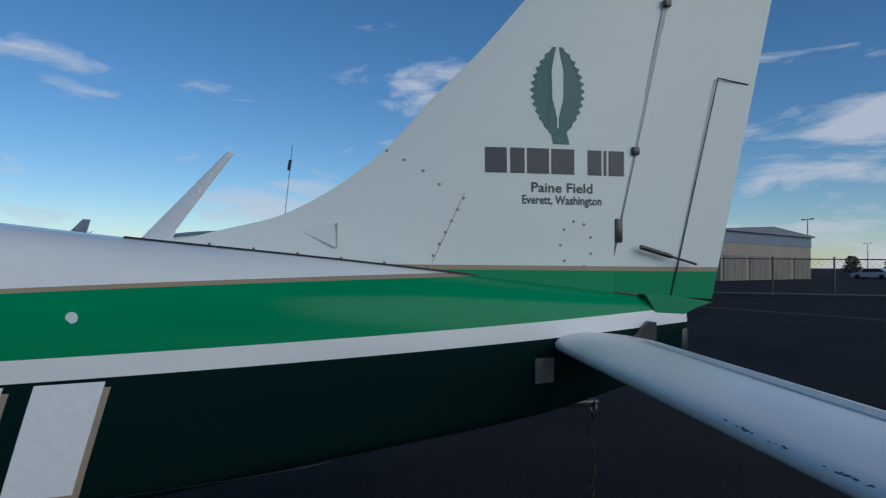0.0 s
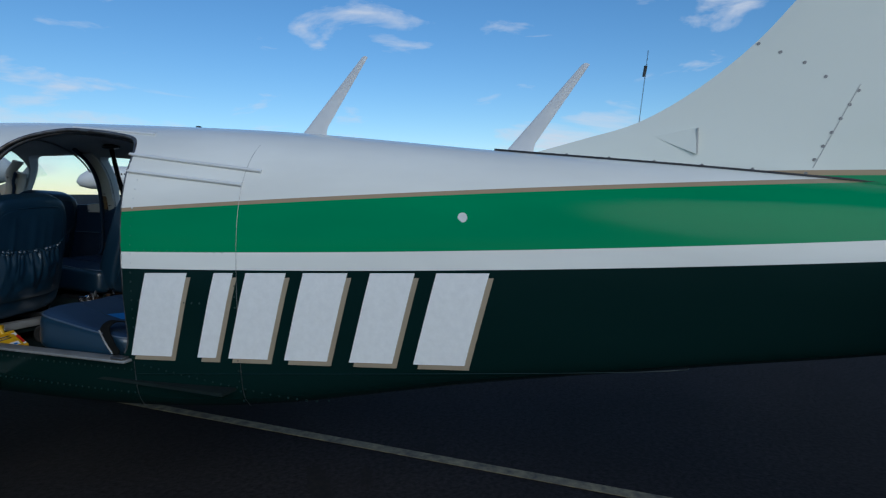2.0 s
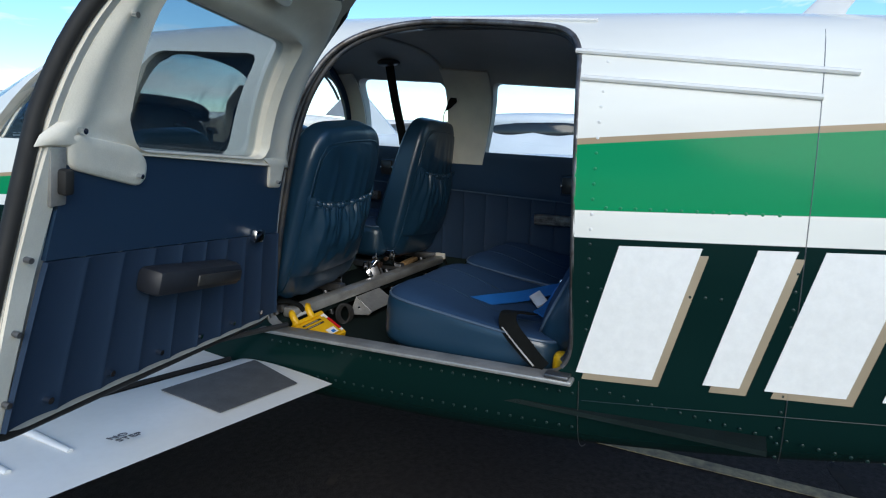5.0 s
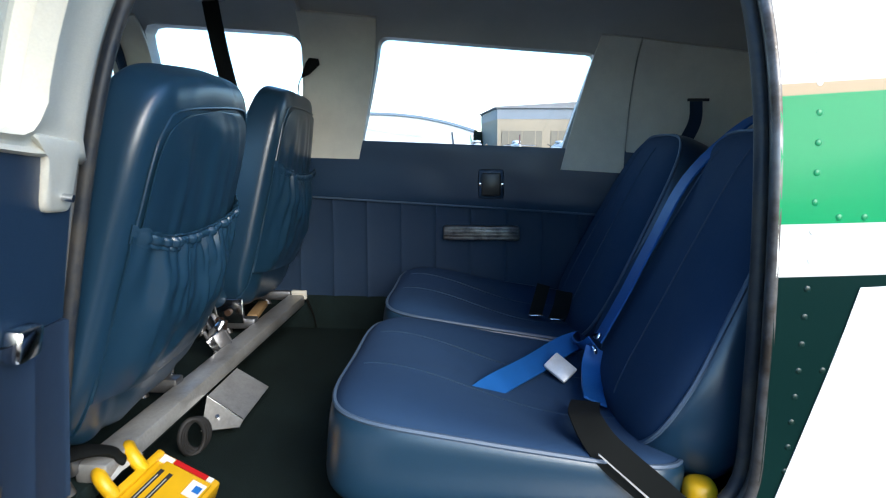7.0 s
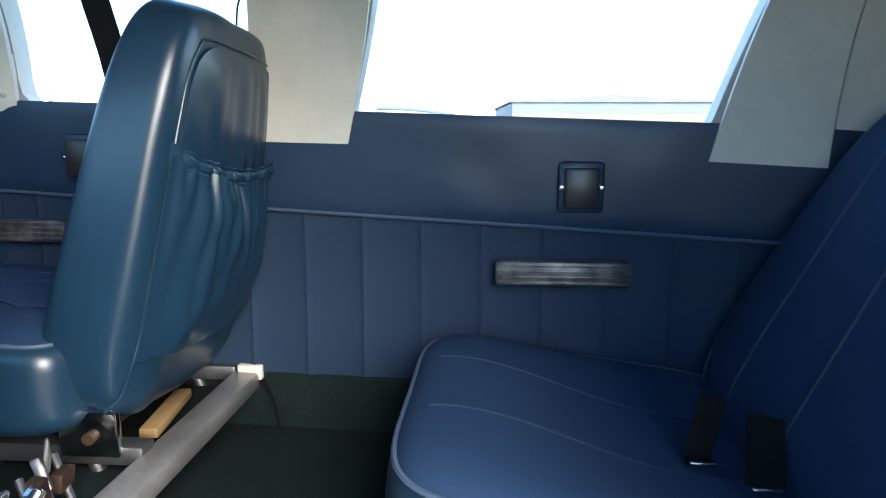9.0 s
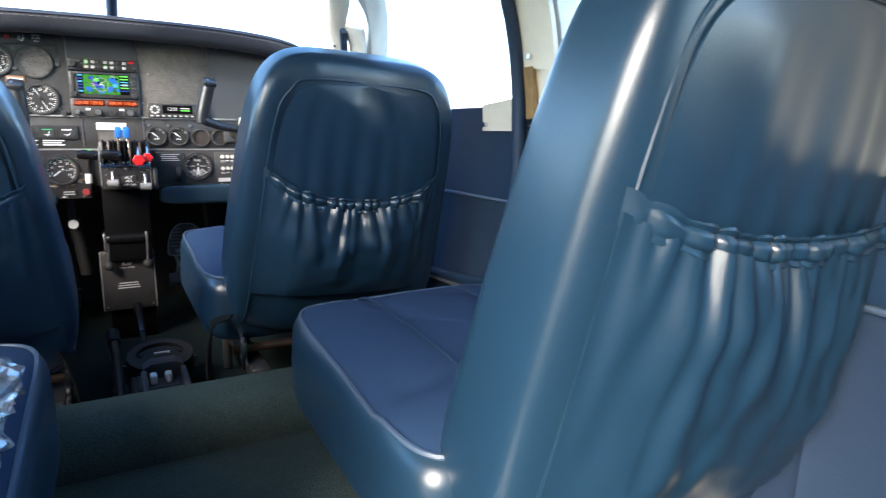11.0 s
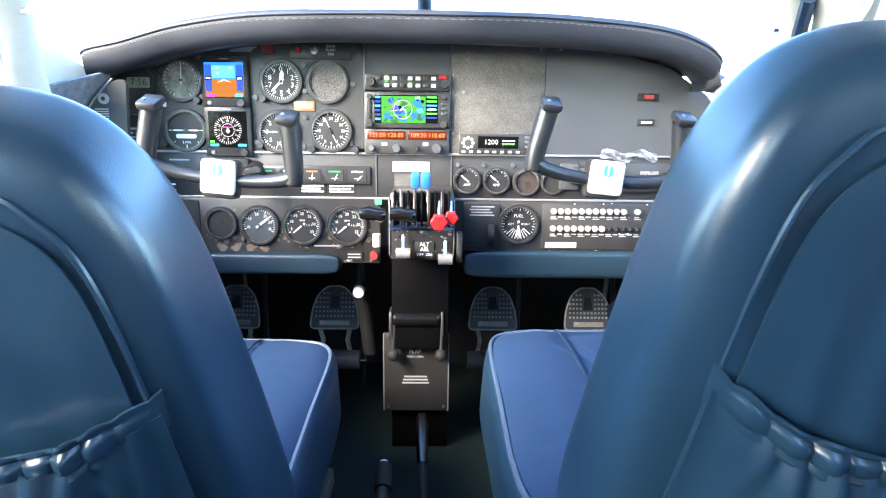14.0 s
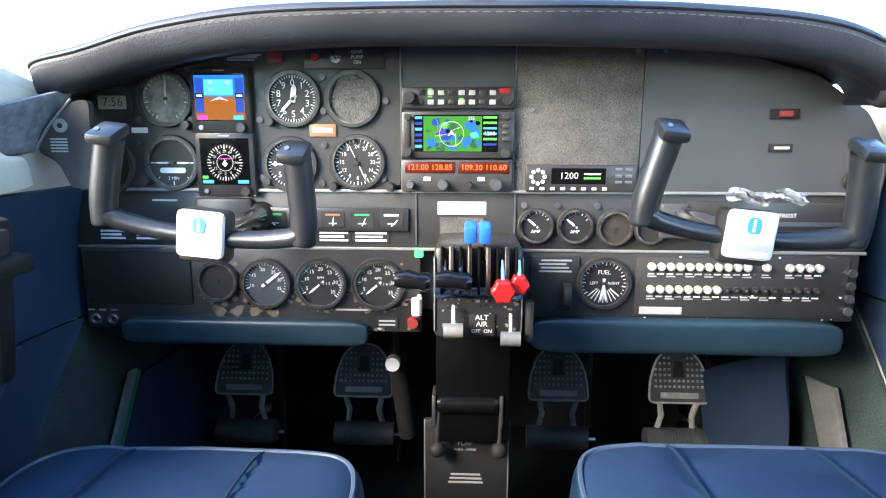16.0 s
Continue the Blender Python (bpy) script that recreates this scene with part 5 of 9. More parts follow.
# ---- rear bench: two cushions and two backs
for sx in (-1, 1):
    th = thing("rear_seat", "navy cloth rear seat with pale piping", "seat", (sx * 0.275, 0, 0), "rear seats")
    def shape(u, p):
        k = (u.y + 1) / 2
        p.z += 0.03 * k * max(0.0, u.z) - 0.054 * max(0.0, u.z) * (1 - u.x ** 2) ** 0.6 * math.exp(-((u.y + 0.35) / 0.72) ** 2)
        p.z -= 0.006 * max(0.0, u.z) * math.exp(-(u.x / 0.04) ** 2)
        return p
    bm = puff(0.53, 0.56, 0.17, 80, 34, 0.38, 0.34, shape, split=21)
    cu = part("cushion", bm, [M_FABRIC, M_VINYL], th, "blue cloth cushion with vinyl front")
    cu.location = (0, 0.165, 0.725)
    cu.rotation_euler = (radians(5), 0, 0)
    ph = -math.pi / 2 + math.pi * 21 / 34
    sg = lambda v, e: math.copysign(abs(v) ** e, v)
    rim = []
    for j in range(80):
        a = 2 * math.pi * j / 80
        u = Vector((math.cos(ph) ** 0.38 * sg(math.cos(a), 0.34), math.cos(ph) ** 0.38 * sg(math.sin(a), 0.34), math.sin(ph) ** 0.38))
        rim.append(shape(u, Vector((u.x * 0.266, u.y * 0.281, u.z * 0.085))))
    part("piping", tube(rim, 0.004, 6, True), M_PIPING, cu)
    for q in (-0.33, 0.33):
        pts = []
        for k in range(25):
            y = -0.22 + 0.46 * k / 24
            z = cushion_top(q * 0.53 / 2, y, 0.53, 0.56, 0.17, 0.38, 0.34)
            pts.append(shape(Vector((q, y / 0.28, z / 0.085)), Vector((q * 0.265, y, z))))
        part("cushion_seam", tube(pts, 0.002, 5), M_DARKSEAM, cu)
    def bshape(u, p):
        k = (u.y + 1) / 2
        p.x *= 1 - 0.24 * max(0.0, k - 0.30) / 0.70
        p.z += 0.010 * max(0.0, u.z) * (1 - u.x ** 2)
        return Vector((p.x, p.z, p.y + 0.285))
    bb = puff(0.53, 0.57, 0.17, 80, 34, 0.40, 0.42, bshape, split=22)
    b = part("backrest", bb, [M_FABRIC, M_VINYL], th, "navy cloth backrest with vinyl sides")
    b.matrix_basis = Matrix.Translation((0.025 if sx < 0 else 0, -0.085, 0.70)) @ Matrix.Rotation(radians(26), 4, "X")
    ph = -math.pi / 2 + math.pi * 22 / 34
    rim = []
    for j in range(80):
        a = 2 * math.pi * j / 80
        u = Vector((math.cos(ph) ** 0.40 * sg(math.cos(a), 0.42), math.cos(ph) ** 0.40 * sg(math.sin(a), 0.42), math.sin(ph) ** 0.40))
        rim.append(bshape(u, Vector((u.x * 0.266, u.y * 0.287, u.z * 0.085))))
    part("piping", tube(rim, 0.004, 6, True, up=Vector((0, 1, 0))), M_PIPING, b)
    for q in (-0.30, 0.30):
        pts = []
        for k in range(21):
            y = -0.23 + 0.46 * k / 20
            z = cushion_top(q * 0.53 / 2, y, 0.53, 0.57, 0.17, 0.40, 0.42)
            pts.append(bshape(Vector((q, y / 0.285, z / 0.085)), Vector((q * 0.265, y, z))))
        part("back_seam", tube(pts, 0.002, 5, up=Vector((0, 1, 0))), M_DARKSEAM, b)
    part("seat_base", box((0, 0.18, 0.63), (0.46, 0.44, 0.05), 0.01), M_BLACKP, th)

# ---- aluminium cross beam behind the middle seats, spar box, console
part("cross_beam", box((0.04, 0.80, 0.705), (1.08, 0.055, 0.035), 0.008), M_ALU, airplane, "worn aluminium cross beam")
part("carpet_step", box((0, 1.225, 0.660), (1.12, 0.32, 0.11), 0.008), M_CARPET2, airplane, "carpeted step between the middle seats")
part("beam_shelf", box((0.02, 0.93, 0.675), (1.12, 0.26, 0.03), 0.006), M_CARPET, airplane)
part("spar_cover", puff(1.22, 0.17, 0.20, 60, 24, 0.62, 0.12, lambda u, p: p + Vector((0, 0, 0.004 * noise.noise(p * 9))), (0, 1.46, 0.685)), M_CARPET2, airplane, "grey-green carpeted spar box")

# ---------------------------------------------------------------- instrument panel
PY = 2.33                                   # plane of the panel, facing aft
PANEL = Matrix(((1, 0, 0, 0), (0, 0, -1, PY), (0, 1, 0, 0), (0, 0, 0, 1)))
on_panel = lambda u, v, w: Vector((u, PY - w, v))
panel = thing("instrument_panel", "black instrument panel with round gauges, radios and switches", "instrument panel")

M_DIAL = surface("black_dial", (0.016, 0.017, 0.018), 0.5, vary=0.15, scale=30)
M_DIALGREY = surface("faded_grey_dial", (0.36, 0.36, 0.31), 0.5, vary=0.3, scale=60, tint=(0.12, 0.12, 0.10), patch=0.35)
M_DIALSLATE = surface("slate_dial", (0.045, 0.055, 0.065), 0.5, vary=0.1, scale=30)
M_GREENARC = surface("green_arc_paint", (0.02, 0.30, 0.12), 0.5, vary=0.05)
M_REDPAINT = surface("dull_red_paint", (0.28, 0.03, 0.03), 0.5, vary=0.1)
M_AMBER = surface("orange_plate", (0.34, 0.16, 0.075), 0.5, vary=0.1)
G_BLUE = glowing("screen_sky_blue", (0.002, 0.15, 0.72), 0.139)
G_CYAN = glowing("screen_pale_blue", (0.05, 0.45, 0.85), 0.139)
G_BROWN = glowing("screen_brown", (0.27, 0.085, 0.004), 0.126)
G_DEEP = glowing("screen_deep_blue", (0.01, 0.06, 0.45), 0.113)
G_MAPGREEN = glowing("screen_map_green", (0.03, 0.30, 0.03), 0.113)
G_MAPDARK = glowing("screen_dark_green", (0.02, 0.14, 0.05), 0.10)
G_WHITE = glowing("screen_white", (0.8, 0.85, 0.9), 0.126)
G_LIME = glowing("screen_lime", (0.1, 0.9, 0.12), 0.151)
G_ORANGE = glowing("radio_orange_digits", (1.0, 0.17, 0.04), 0.22)
G_MAGENTA = glowing("screen_magenta", (0.7, 0.05, 0.6), 0.126)
M_SCREEN = surface("dark_screen", (0.004, 0.004, 0.005), 0.12, vary=0.05, spec=0.12)
M_LCD = surface("lcd_grey_green", (0.30, 0.31, 0.24), 0.35, vary=0.05)
M_ORBAR = surface("smoked_orange_lens", (0.075, 0.012, 0.005), 0.2, vary=0.1)
M_BREAKER = surface("pale_breaker_button", (0.42, 0.41, 0.36), 0.4, vary=0.1, scale=60)


def slab(x0, x1, z0, z1, w0, w1, bevel=0.0):
    return box(((x0 + x1) / 2, PY - (w0 + w1) / 2, (z0 + z1) / 2), (x1 - x0, abs(w1 - w0), z1 - z0), bevel)


def disc(x, z, r, w0, w1, n=36, r2=None):
    return cyl((x, PY - w0, z), (x, PY - w1, z), r, r if r2 is None else r2, n)


def annulus(x, z, r0, r1, w0, w1, n=40):
    """A bezel ring with a sloping inner edge."""
    bm = bmesh.new()
    prof = [(r1, w0), (r1, w1 * 0.8 + w0 * 0.2), (r1 - 0.0012, w1), (r0 + 0.002, w1), (r0, w0 + 0.0008)]
    rows = [[bm.verts.new((x + r * math.cos(2 * math.pi * j / n), PY - w, z + r * math.sin(2 * math.pi * j / n))) for j in range(n)] for r, w in prof]
    for a, b in zip(rows, rows[1:]):
        for j in range(n):
            bm.faces.new((a[j], a[(j + 1) % n], b[(j + 1) % n], b[j]))
    bmesh.ops.recalc_face_normals(bm, faces=bm.faces)
    return bm


def words_bm(items):
    """Several short words in one mesh: (text, x, z, size, depth)."""
    bm = bmesh.new()
    for tx, x, z, size, w in items:
        cu = bpy.data.curves.new("t", "FONT")
        cu.body, cu.size, cu.align_x, cu.align_y, cu.resolution_u = tx, size, "CENTER", "CENTER", 2
        tmp = bpy.data.objects.new("t", cu)
        scene.collection.objects.link(tmp)
        bpy.context.view_layer.update()
        me = bpy.data.meshes.new_from_object(tmp.evaluated_get(bpy.context.evaluated_depsgraph_get()))
        bpy.data.objects.remove(tmp)
        me.transform(PANEL @ Matrix.Translation((x, z, w)))
        bm.from_mesh(me)
        bpy.data.meshes.remove(me)
    return bm


def lettered(name, items, mat, parent):
    """Each word a part of its own."""
    for it in items:
        part(name, words_bm([it]), mat, parent, smooth=False)


def marks_bm(x, z, r0, r1, n, a0, a1, wd, w, big=5, rbig=None):
    bm = bmesh.new()
    for i in range(n):
        a = radians(a0 + (a1 - a0) * i / max(1, n - 1))
        ra = (rbig or r0) if i % big == 0 else r0
        wdd = wd * (1.6 if i % big == 0 else 1)
        d, s = Vector((math.sin(a), math.cos(a))), Vector((math.cos(a), -math.sin(a)))
        q = [d * ra - s * wdd, d * ra + s * wdd, d * r1 + s * wdd, d * r1 - s * wdd]
        bm.faces.new([bm.verts.new((x + p.x, PY - w, z + p.y)) for p in q][::-1])
    return bm


def needle_bm(x, z, a, ln, wd, w, tail=0.25):
    d, s = Vector((math.sin(radians(a)), math.cos(radians(a)))), Vector((math.cos(radians(a)), -math.sin(radians(a))))
    q = [d * -ln * tail - s * wd, d * ln * 0.75 - s * wd, d * ln, d * ln * 0.75 + s * wd, d * -ln * tail + s * wd]
    return prism([(x + p.x, z + p.y) for p in q], w, w + 0.0006, on_panel)


# Pale metal that paints the glints on bezel rims and instrument screws.
M_BEZELEDGE = surface("worn_glint_metal", (0.19, 0.185, 0.18), 0.35, metal=0.5, vary=0.5, scale=60)


def gauge(x, z, r, face=None, ring_mat=None, marks=None, needles=(), numbers=(), arc=None, label="", screws=True, parent=None):
    b = 0.0042 if z < 1.157 else 0.0
    g = part("gauge", disc(x, z, r, 0.0, b + 0.003), face or M_DIAL, parent or panel, label)
    part("bezel", annulus(x, z, r * 0.93, r * 1.12, 0.0, b + 0.008), ring_mat or M_BLACKP, g)
    part("bezel_edge", annulus(x, z, r * 0.925, r * 0.945, 0.0, b + 0.0084), M_BEZELEDGE, g)
    if marks:
        n, a0, a1, big = marks
        part("dial_scale", marks_bm(x, z, r * 0.80, r * 0.90, n, a0, a1, r * 0.014, b + 0.0036, big, r * 0.74), M_MARK, g, smooth=False)
    if arc:
        part("green_arc", marks_bm(x, z, r * 0.86, r * 0.92, 40, arc[0], arc[1], r * 0.045, b + 0.0038, 99), M_GREENARC, g, smooth=False)
    if numbers:
        part("dial_numbers", words_bm([(t, x + r * k * math.sin(radians(a)), z + r * k * math.cos(radians(a)), r * s * 1.1, b + 0.0037) for t, a, k, s in numbers]), M_MARK, g, smooth=False)
    for a, ln, wd in needles:
        part("needle", needle_bm(x, z, a, r * ln, r * wd * 1.2, b + 0.0042), M_MARK, g, smooth=False)
    part("hub", disc(x, z, r * 0.07, 0.003, b + 0.0055, 16), M_BLACKP, g)
    return g


# backing plates
left_out = [(-0.605, 1.246), (-0.115, 1.246), (-0.115, 1.447), (-0.43, 1.447), (-0.53, 1.425), (-0.585, 1.395), (-0.612, 1.345), (-0.63, 1.30)]
part("left_plate", prism([tuple(p) for p in rounded(left_out, 0.012, 3)], -0.012, 0.0, on_panel), M_BLACK, panel, "black flight instrument plate")
part("radio_plate", slab(-0.114, 0.050, 1.246, 1.447, -0.012, -0.001), M_GREYPANEL, panel)
part("crinkle_plate", slab(0.051, 0.228, 1.246, 1.447, -0.012, 0.001, 0.001), M_CRINKLE, panel, "black crinkle-finish blank plate")
right_out = [(0.229, 1.246), (0.572, 1.246), (0.575, 1.30), (0.54, 1.358), (0.47, 1.405), (0.36, 1.437), (0.229, 1.447)]
part("right_plate", prism([tuple(p) for p in rounded(right_out, 0.01, 3)], -0.012, 0.0, on_panel), M_GREYPANEL, panel, "plain charcoal right panel")
part("middle_plate", slab(-0.608, 0.560, 1.160, 1.242, -0.012, 0.0, 0.001), M_BLACK, panel)
part("lower_left_plate", slab(-0.605, -0.085, 1.028, 1.156, -0.012, 0.004, 0.003), M_BLACK, panel, "black engine gauge plate with chipped paint")
part("lower_right_plate", slab(0.060, 0.552, 1.055, 1.156, -0.012, 0.004, 0.003), M_BLACK, panel)
part("panel_core", prism([(-0.58, 1.06), (0.55, 1.06), (0.55, 1.32), (0.47, 1.42), (-0.47, 1.42), (-0.575, 1.33)], -0.055, -0.015, on_panel), M_BLACKP, panel, smooth=False)
for z in (1.2435, 1.1575):
    part("trim_strip", slab(-0.607, 0.560, z - 0.0022, z + 0.0022, 0.0, 0.005, 0.001), M_ALU, panel, "bright metal trim strip")
for x0, x1, z0, z1 in ((-0.6, -0.113, 1.252, 1.253), (-0.114, -0.112, 1.246, 1.447), (0.049, 0.0505, 1.246, 1.447), (-0.093, -0.091, 1.163, 1.24), (0.052, 0.054, 1.163, 1.24)):
    part("joint", slab(x0, x1, z0, z1, 0.0, 0.0025), M_STEEL if z1 - z0 > 0.05 else M_BLACKP, panel)
M_KNEE = surface("dark_teal_vinyl", (0.014, 0.034, 0.050), 0.34, vary=0.08, scale=8, grain=0.05, grain_scale=600, bump=0.0002)
# padded blue rails under the panel
for x0, x1, z0, z1 in ((-0.545, -0.165, 1.008, 1.047), (0.080, 0.535, 1.004, 1.056)):
    part("knee_pad", puff(x1 - x0, 0.055, z1 - z0 + 0.004, 64, 16, 0.38, 0.07, None, ((x0 + x1) / 2, PY + 0.008, (z0 + z1) / 2)), M_KNEE, panel, "padded blue vinyl rail")

# flight instruments
R = 0.0365
gauge(-0.454, 1.375, R, M_DIALGREY, marks=(25, -150, 150, 4), needles=((2, 0.8, 0.025),), label="faded airspeed dial")
gauge(-0.268, 1.375, R, marks=(51, 0, 360, 5), needles=((225, 0.75, 0.05), (8, 0.55, 0.09)), numbers=[(str(i), i * 36, 0.60, 0.34) for i in range(10)], label="black altimeter with white numbers")
gauge(-0.182, 1.375, R, M_CRINKLE, label="blanked instrument hole")
gauge(-0.451, 1.283, R, M_DIAL, needles=((-90, 0.75, 0.035), (90, 0.75, 0.035)), marks=(5, 90, 270, 2), numbers=[("2 MIN", 180, 0.62, 0.16)], label="turn coordinator with white airplane shape")
part("ball_tube", prism([tuple(p) for p in rounded([(-0.470, 1.268), (-0.432, 1.268), (-0.432, 1.276), (-0.470, 1.276)], 0.004)], 0.003, 0.005, on_panel), M_MARK, panel)
gauge(-0.276, 1.282, R, marks=(41, -170, 170, 5), needles=((-90, 0.8, 0.03),), numbers=[(t, a, 0.6, 0.28) for t, a in (("0", -90), ("5", -45), ("10", 0), ("15", 40), ("20", 80), ("5", -135), ("10", 180))], label="black vertical speed dial")
gauge(-0.177, 1.285, R, M_DIAL, marks=(37, 0, 360, 3), needles=((155, 0.85, 0.012), (-25, 0.8, 0.012)), numbers=[(t, i * 30, 0.62, 0.19) for i, t in enumerate(("24", "27", "30", "33", "N", "3", "6", "9", "12", "15", "18", "21"))], label="black course indicator dial")
gauge(-0.548, 1.277, R, M_DIAL, label="dial hidden by a placard")
for zz in (1.285, 1.277, 1.269):
    part("placard_bar", slab(-0.568, -0.532, zz - 0.002, zz + 0.002, 0.003, 0.0042), M_GREYMARK, panel)
# bent end of the plate beside the wall
END = lambda u, v, w: Vector((u, 2.236 - w, v))
plate_end = part("plate_end", prism(rounded([(-0.512, 1.369), (-0.537, 1.366), (-0.572, 1.328), (-0.589, 1.302), (-0.561, 1.286), (-0.546, 1.252), (-0.518, 1.252)], 0.010, 3), -0.010, 0.0, END), M_BLACK, panel, "black end of the instrument plate", smooth=False)
# pale metal tube paints the white-lit rim of this plate
part("lit_worn_edge", tube([Vector((x, 2.235, z)) for x, z in ((-0.535, 1.369), (-0.553, 1.351), (-0.573, 1.329), (-0.590, 1.303))], 0.0016, 6), M_ALU, plate_end, "pale tube painting the lit rim of the plate")
part("jack_ring", prism([(-0.552 + 0.009 * math.cos(a), 1.335 + 0.009 * math.sin(a)) for a in [2 * math.pi * k / 20 for k in range(20)]], 0.0, 0.003, END), M_ALU, plate_end, "pale metal jack ring", smooth=False)
part("jack_hole", prism([(-0.552 + 0.0035 * math.cos(a), 1.335 + 0.0035 * math.sin(a)) for a in [2 * math.pi * k / 14 for k in range(14)]], 0.003, 0.0036, END), M_RUBBER, plate_end, smooth=False)
for k in range(5):
    part("placard_bar", prism([(-0.569, 1.3165 - 0.004 * k), (-0.546, 1.3165 - 0.004 * k), (-0.546, 1.3185 - 0.004 * k), (-0.569, 1.3185 - 0.004 * k)], 0.0, 0.0008, END), M_GREYMARK, plate_end, smooth=False)
# clock
part("clock_case", disc(-0.532, 1.367, 0.030, 0.0, 0.006), M_BLACKP, panel, "round digital clock")
part("clock_face", slab(-0.553, -0.511, 1.360, 1.379, 0.006, 0.0075, 0.001), M_LCD, panel)
lettered("clock_digits", [("7:56", -0.531, 1.3695, 0.018, 0.0078)], M_BLACKP, panel)

# two square electronic displays
def display(x, z, kind):
    d = part("flight_display", slab(x - 0.0435, x + 0.0435, z - 0.047, z + 0.045, 0.0, 0.012, 0.003), M_BLACKP, panel, "square electronic flight display")
    part("screen", slab(x - 0.036, x + 0.036, z - 0.030, z + 0.037, 0.0115, 0.0125), M_SCREEN, d)
    if kind == "attitude":
        part("sky", slab(x - 0.036, x + 0.036, z + 0.004, z + 0.034, 0.0125, 0.0128), G_BLUE, d)
        part("sky_tape", slab(x - 0.022, x + 0.020, z + 0.006, z + 0.028, 0.0128, 0.0131), G_CYAN, d)
        part("earth", slab(x - 0.036, x + 0.036, z - 0.028, z + 0.004, 0.0125, 0.0128), G_BROWN, d)
        for sx in (-1, 1):
            part("tape", slab(x + sx * 0.029 - 0.006, x + sx * 0.029 + 0.006, z - 0.018, z + 0.03, 0.0128, 0.013), G_DEEP, d)
            part("box_mark", slab(x + sx * 0.029 - 0.006, x + sx * 0.029 + 0.006, z + 0.002, z + 0.009, 0.013, 0.0135), M_SCREEN, d)
            part("figure_bar", slab(x + sx * 0.029 - 0.004, x + sx * 0.029 + 0.004, z + 0.004, z + 0.007, 0.0135, 0.0138), G_WHITE, d)
            part("figure_bar", slab(x + sx * 0.026 - 0.007, x + sx * 0.026 + 0.007, z - 0.028, z - 0.022, 0.0128, 0.0135), G_CYAN if sx > 0 else G_MAGENTA, d)
        part("aircraft_mark", prism([(x - 0.014, z - 0.002), (x, z + 0.004), (x + 0.014, z - 0.002), (x, z + 0.001)], 0.0128, 0.0134, on_panel), G_WHITE, d, smooth=False)
        lettered("figures", [("20", x - 0.012, z + 0.024, 0.006, 0.0133), ("10", x - 0.012, z + 0.014, 0.006, 0.0133), ("20", x + 0.012, z + 0.024, 0.006, 0.0133)], G_WHITE, d)
    else:
        part("compass_ring", marks_bm(x, z + 0.002, 0.0215, 0.026, 36, 0, 350, 0.0005, 0.0128, 3, 0.0195), G_WHITE, d, smooth=False)
        lettered("compass_numbers", [(t, x + 0.0165 * math.sin(radians(i * 30)), z + 0.002 + 0.0165 * math.cos(radians(i * 30)), 0.0055, 0.0129) for i, t in enumerate(("29", "W", "33", "N", "3", "6", "E", "12", "15", "S", "21", "24"))], G_WHITE, d)
        part("inner_ring", marks_bm(x, z + 0.002, 0.0115, 0.0123, 40, 0, 351, 0.0009, 0.0128, 99), G_WHITE, d, smooth=False)
        part("course_bar", slab(x - 0.009, x + 0.009, z + 0.007, z + 0.0085, 0.0128, 0.0132), G_MAGENTA, d)
        part("aircraft_mark", prism([(x - 0.004, z), (x, z + 0.007), (x + 0.004, z), (x, z - 0.004)], 0.0128, 0.0134, on_panel), G_WHITE, d, smooth=False)
        for sx, mt in ((-1, G_CYAN), (1, G_CYAN)):
            part("figure_bar", slab(x + sx * 0.026 - 0.008, x + sx * 0.026 + 0.008, z - 0.028, z - 0.023, 0.0128, 0.0133), mt, d)
        part("figure_bar", slab(x - 0.034, x - 0.026, z - 0.021, z - 0.017, 0.0128, 0.0133), G_LIME, d)
    part("knob", disc(x + 0.031, z - 0.039, 0.0075, 0.012, 0.022, 20, 0.0065), M_BLACKP, d)
    part("knob", disc(x - 0.029, z - 0.039, 0.0035, 0.012, 0.015, 14), M_STEEL, d)
    part("maker_bar", slab(x - 0.008, x + 0.008, z + 0.0395, z + 0.0415, 0.012, 0.0123), M_GREYMARK, d)


display(-0.371, 1.373, "attitude")
display(-0.369, 1.282, "compass")
# lamps, switches, placards above the gauges
part("warning_light", slab(-0.303, -0.280, 1.424, 1.444, 0.0, 0.006, 0.002), M_REDPAINT, panel, "square dark red warning light")
part("plate", slab(-0.250, -0.135, 1.416, 1.446, 0.0, 0.004, 0.002), M_BLACKP, panel)
part("toggle", add_cyl(disc(-0.205, 1.432, 0.008, 0.0, 0.005, 18), (-0.205, PY - 0.004, 1.432), (-0.205, PY - 0.018, 1.437), 0.003), M_CHROME, panel, "chrome toggle switch")
part("red_lamp", disc(-0.234, 1.432, 0.006, 0.003, 0.009, 16, 0.004), M_RED, panel)
lettered("placard", [("GEAR", -0.174, 1.439, 0.007, 0.0045), ("PUMP", -0.174, 1.432, 0.007, 0.0045), ("ON", -0.174, 1.425, 0.007, 0.0045)], M_MARK, panel)
for i, (x0, x1) in enumerate(((-0.410, -0.375), (-0.362, -0.312), (-0.362, -0.322), (-0.405, -0.38), (-0.362, -0.318))):
    part("placard_bar", slab(x0, x1, 1.441 - 0.0065 * (i % 3) - 0.003 * (i // 3), 1.4435 - 0.0065 * (i % 3) - 0.003 * (i // 3), 0.0, 0.0006), M_GREYMARK, panel)
part("tail_number_plate", slab(-0.246, -0.207, 1.3215, 1.3395, 0.0, 0.003, 0.001), M_AMBER, panel, "small orange placard")
part("placard_bar", slab(-0.241, -0.212, 1.327, 1.334, 0.003, 0.0037), M_MARK, panel)
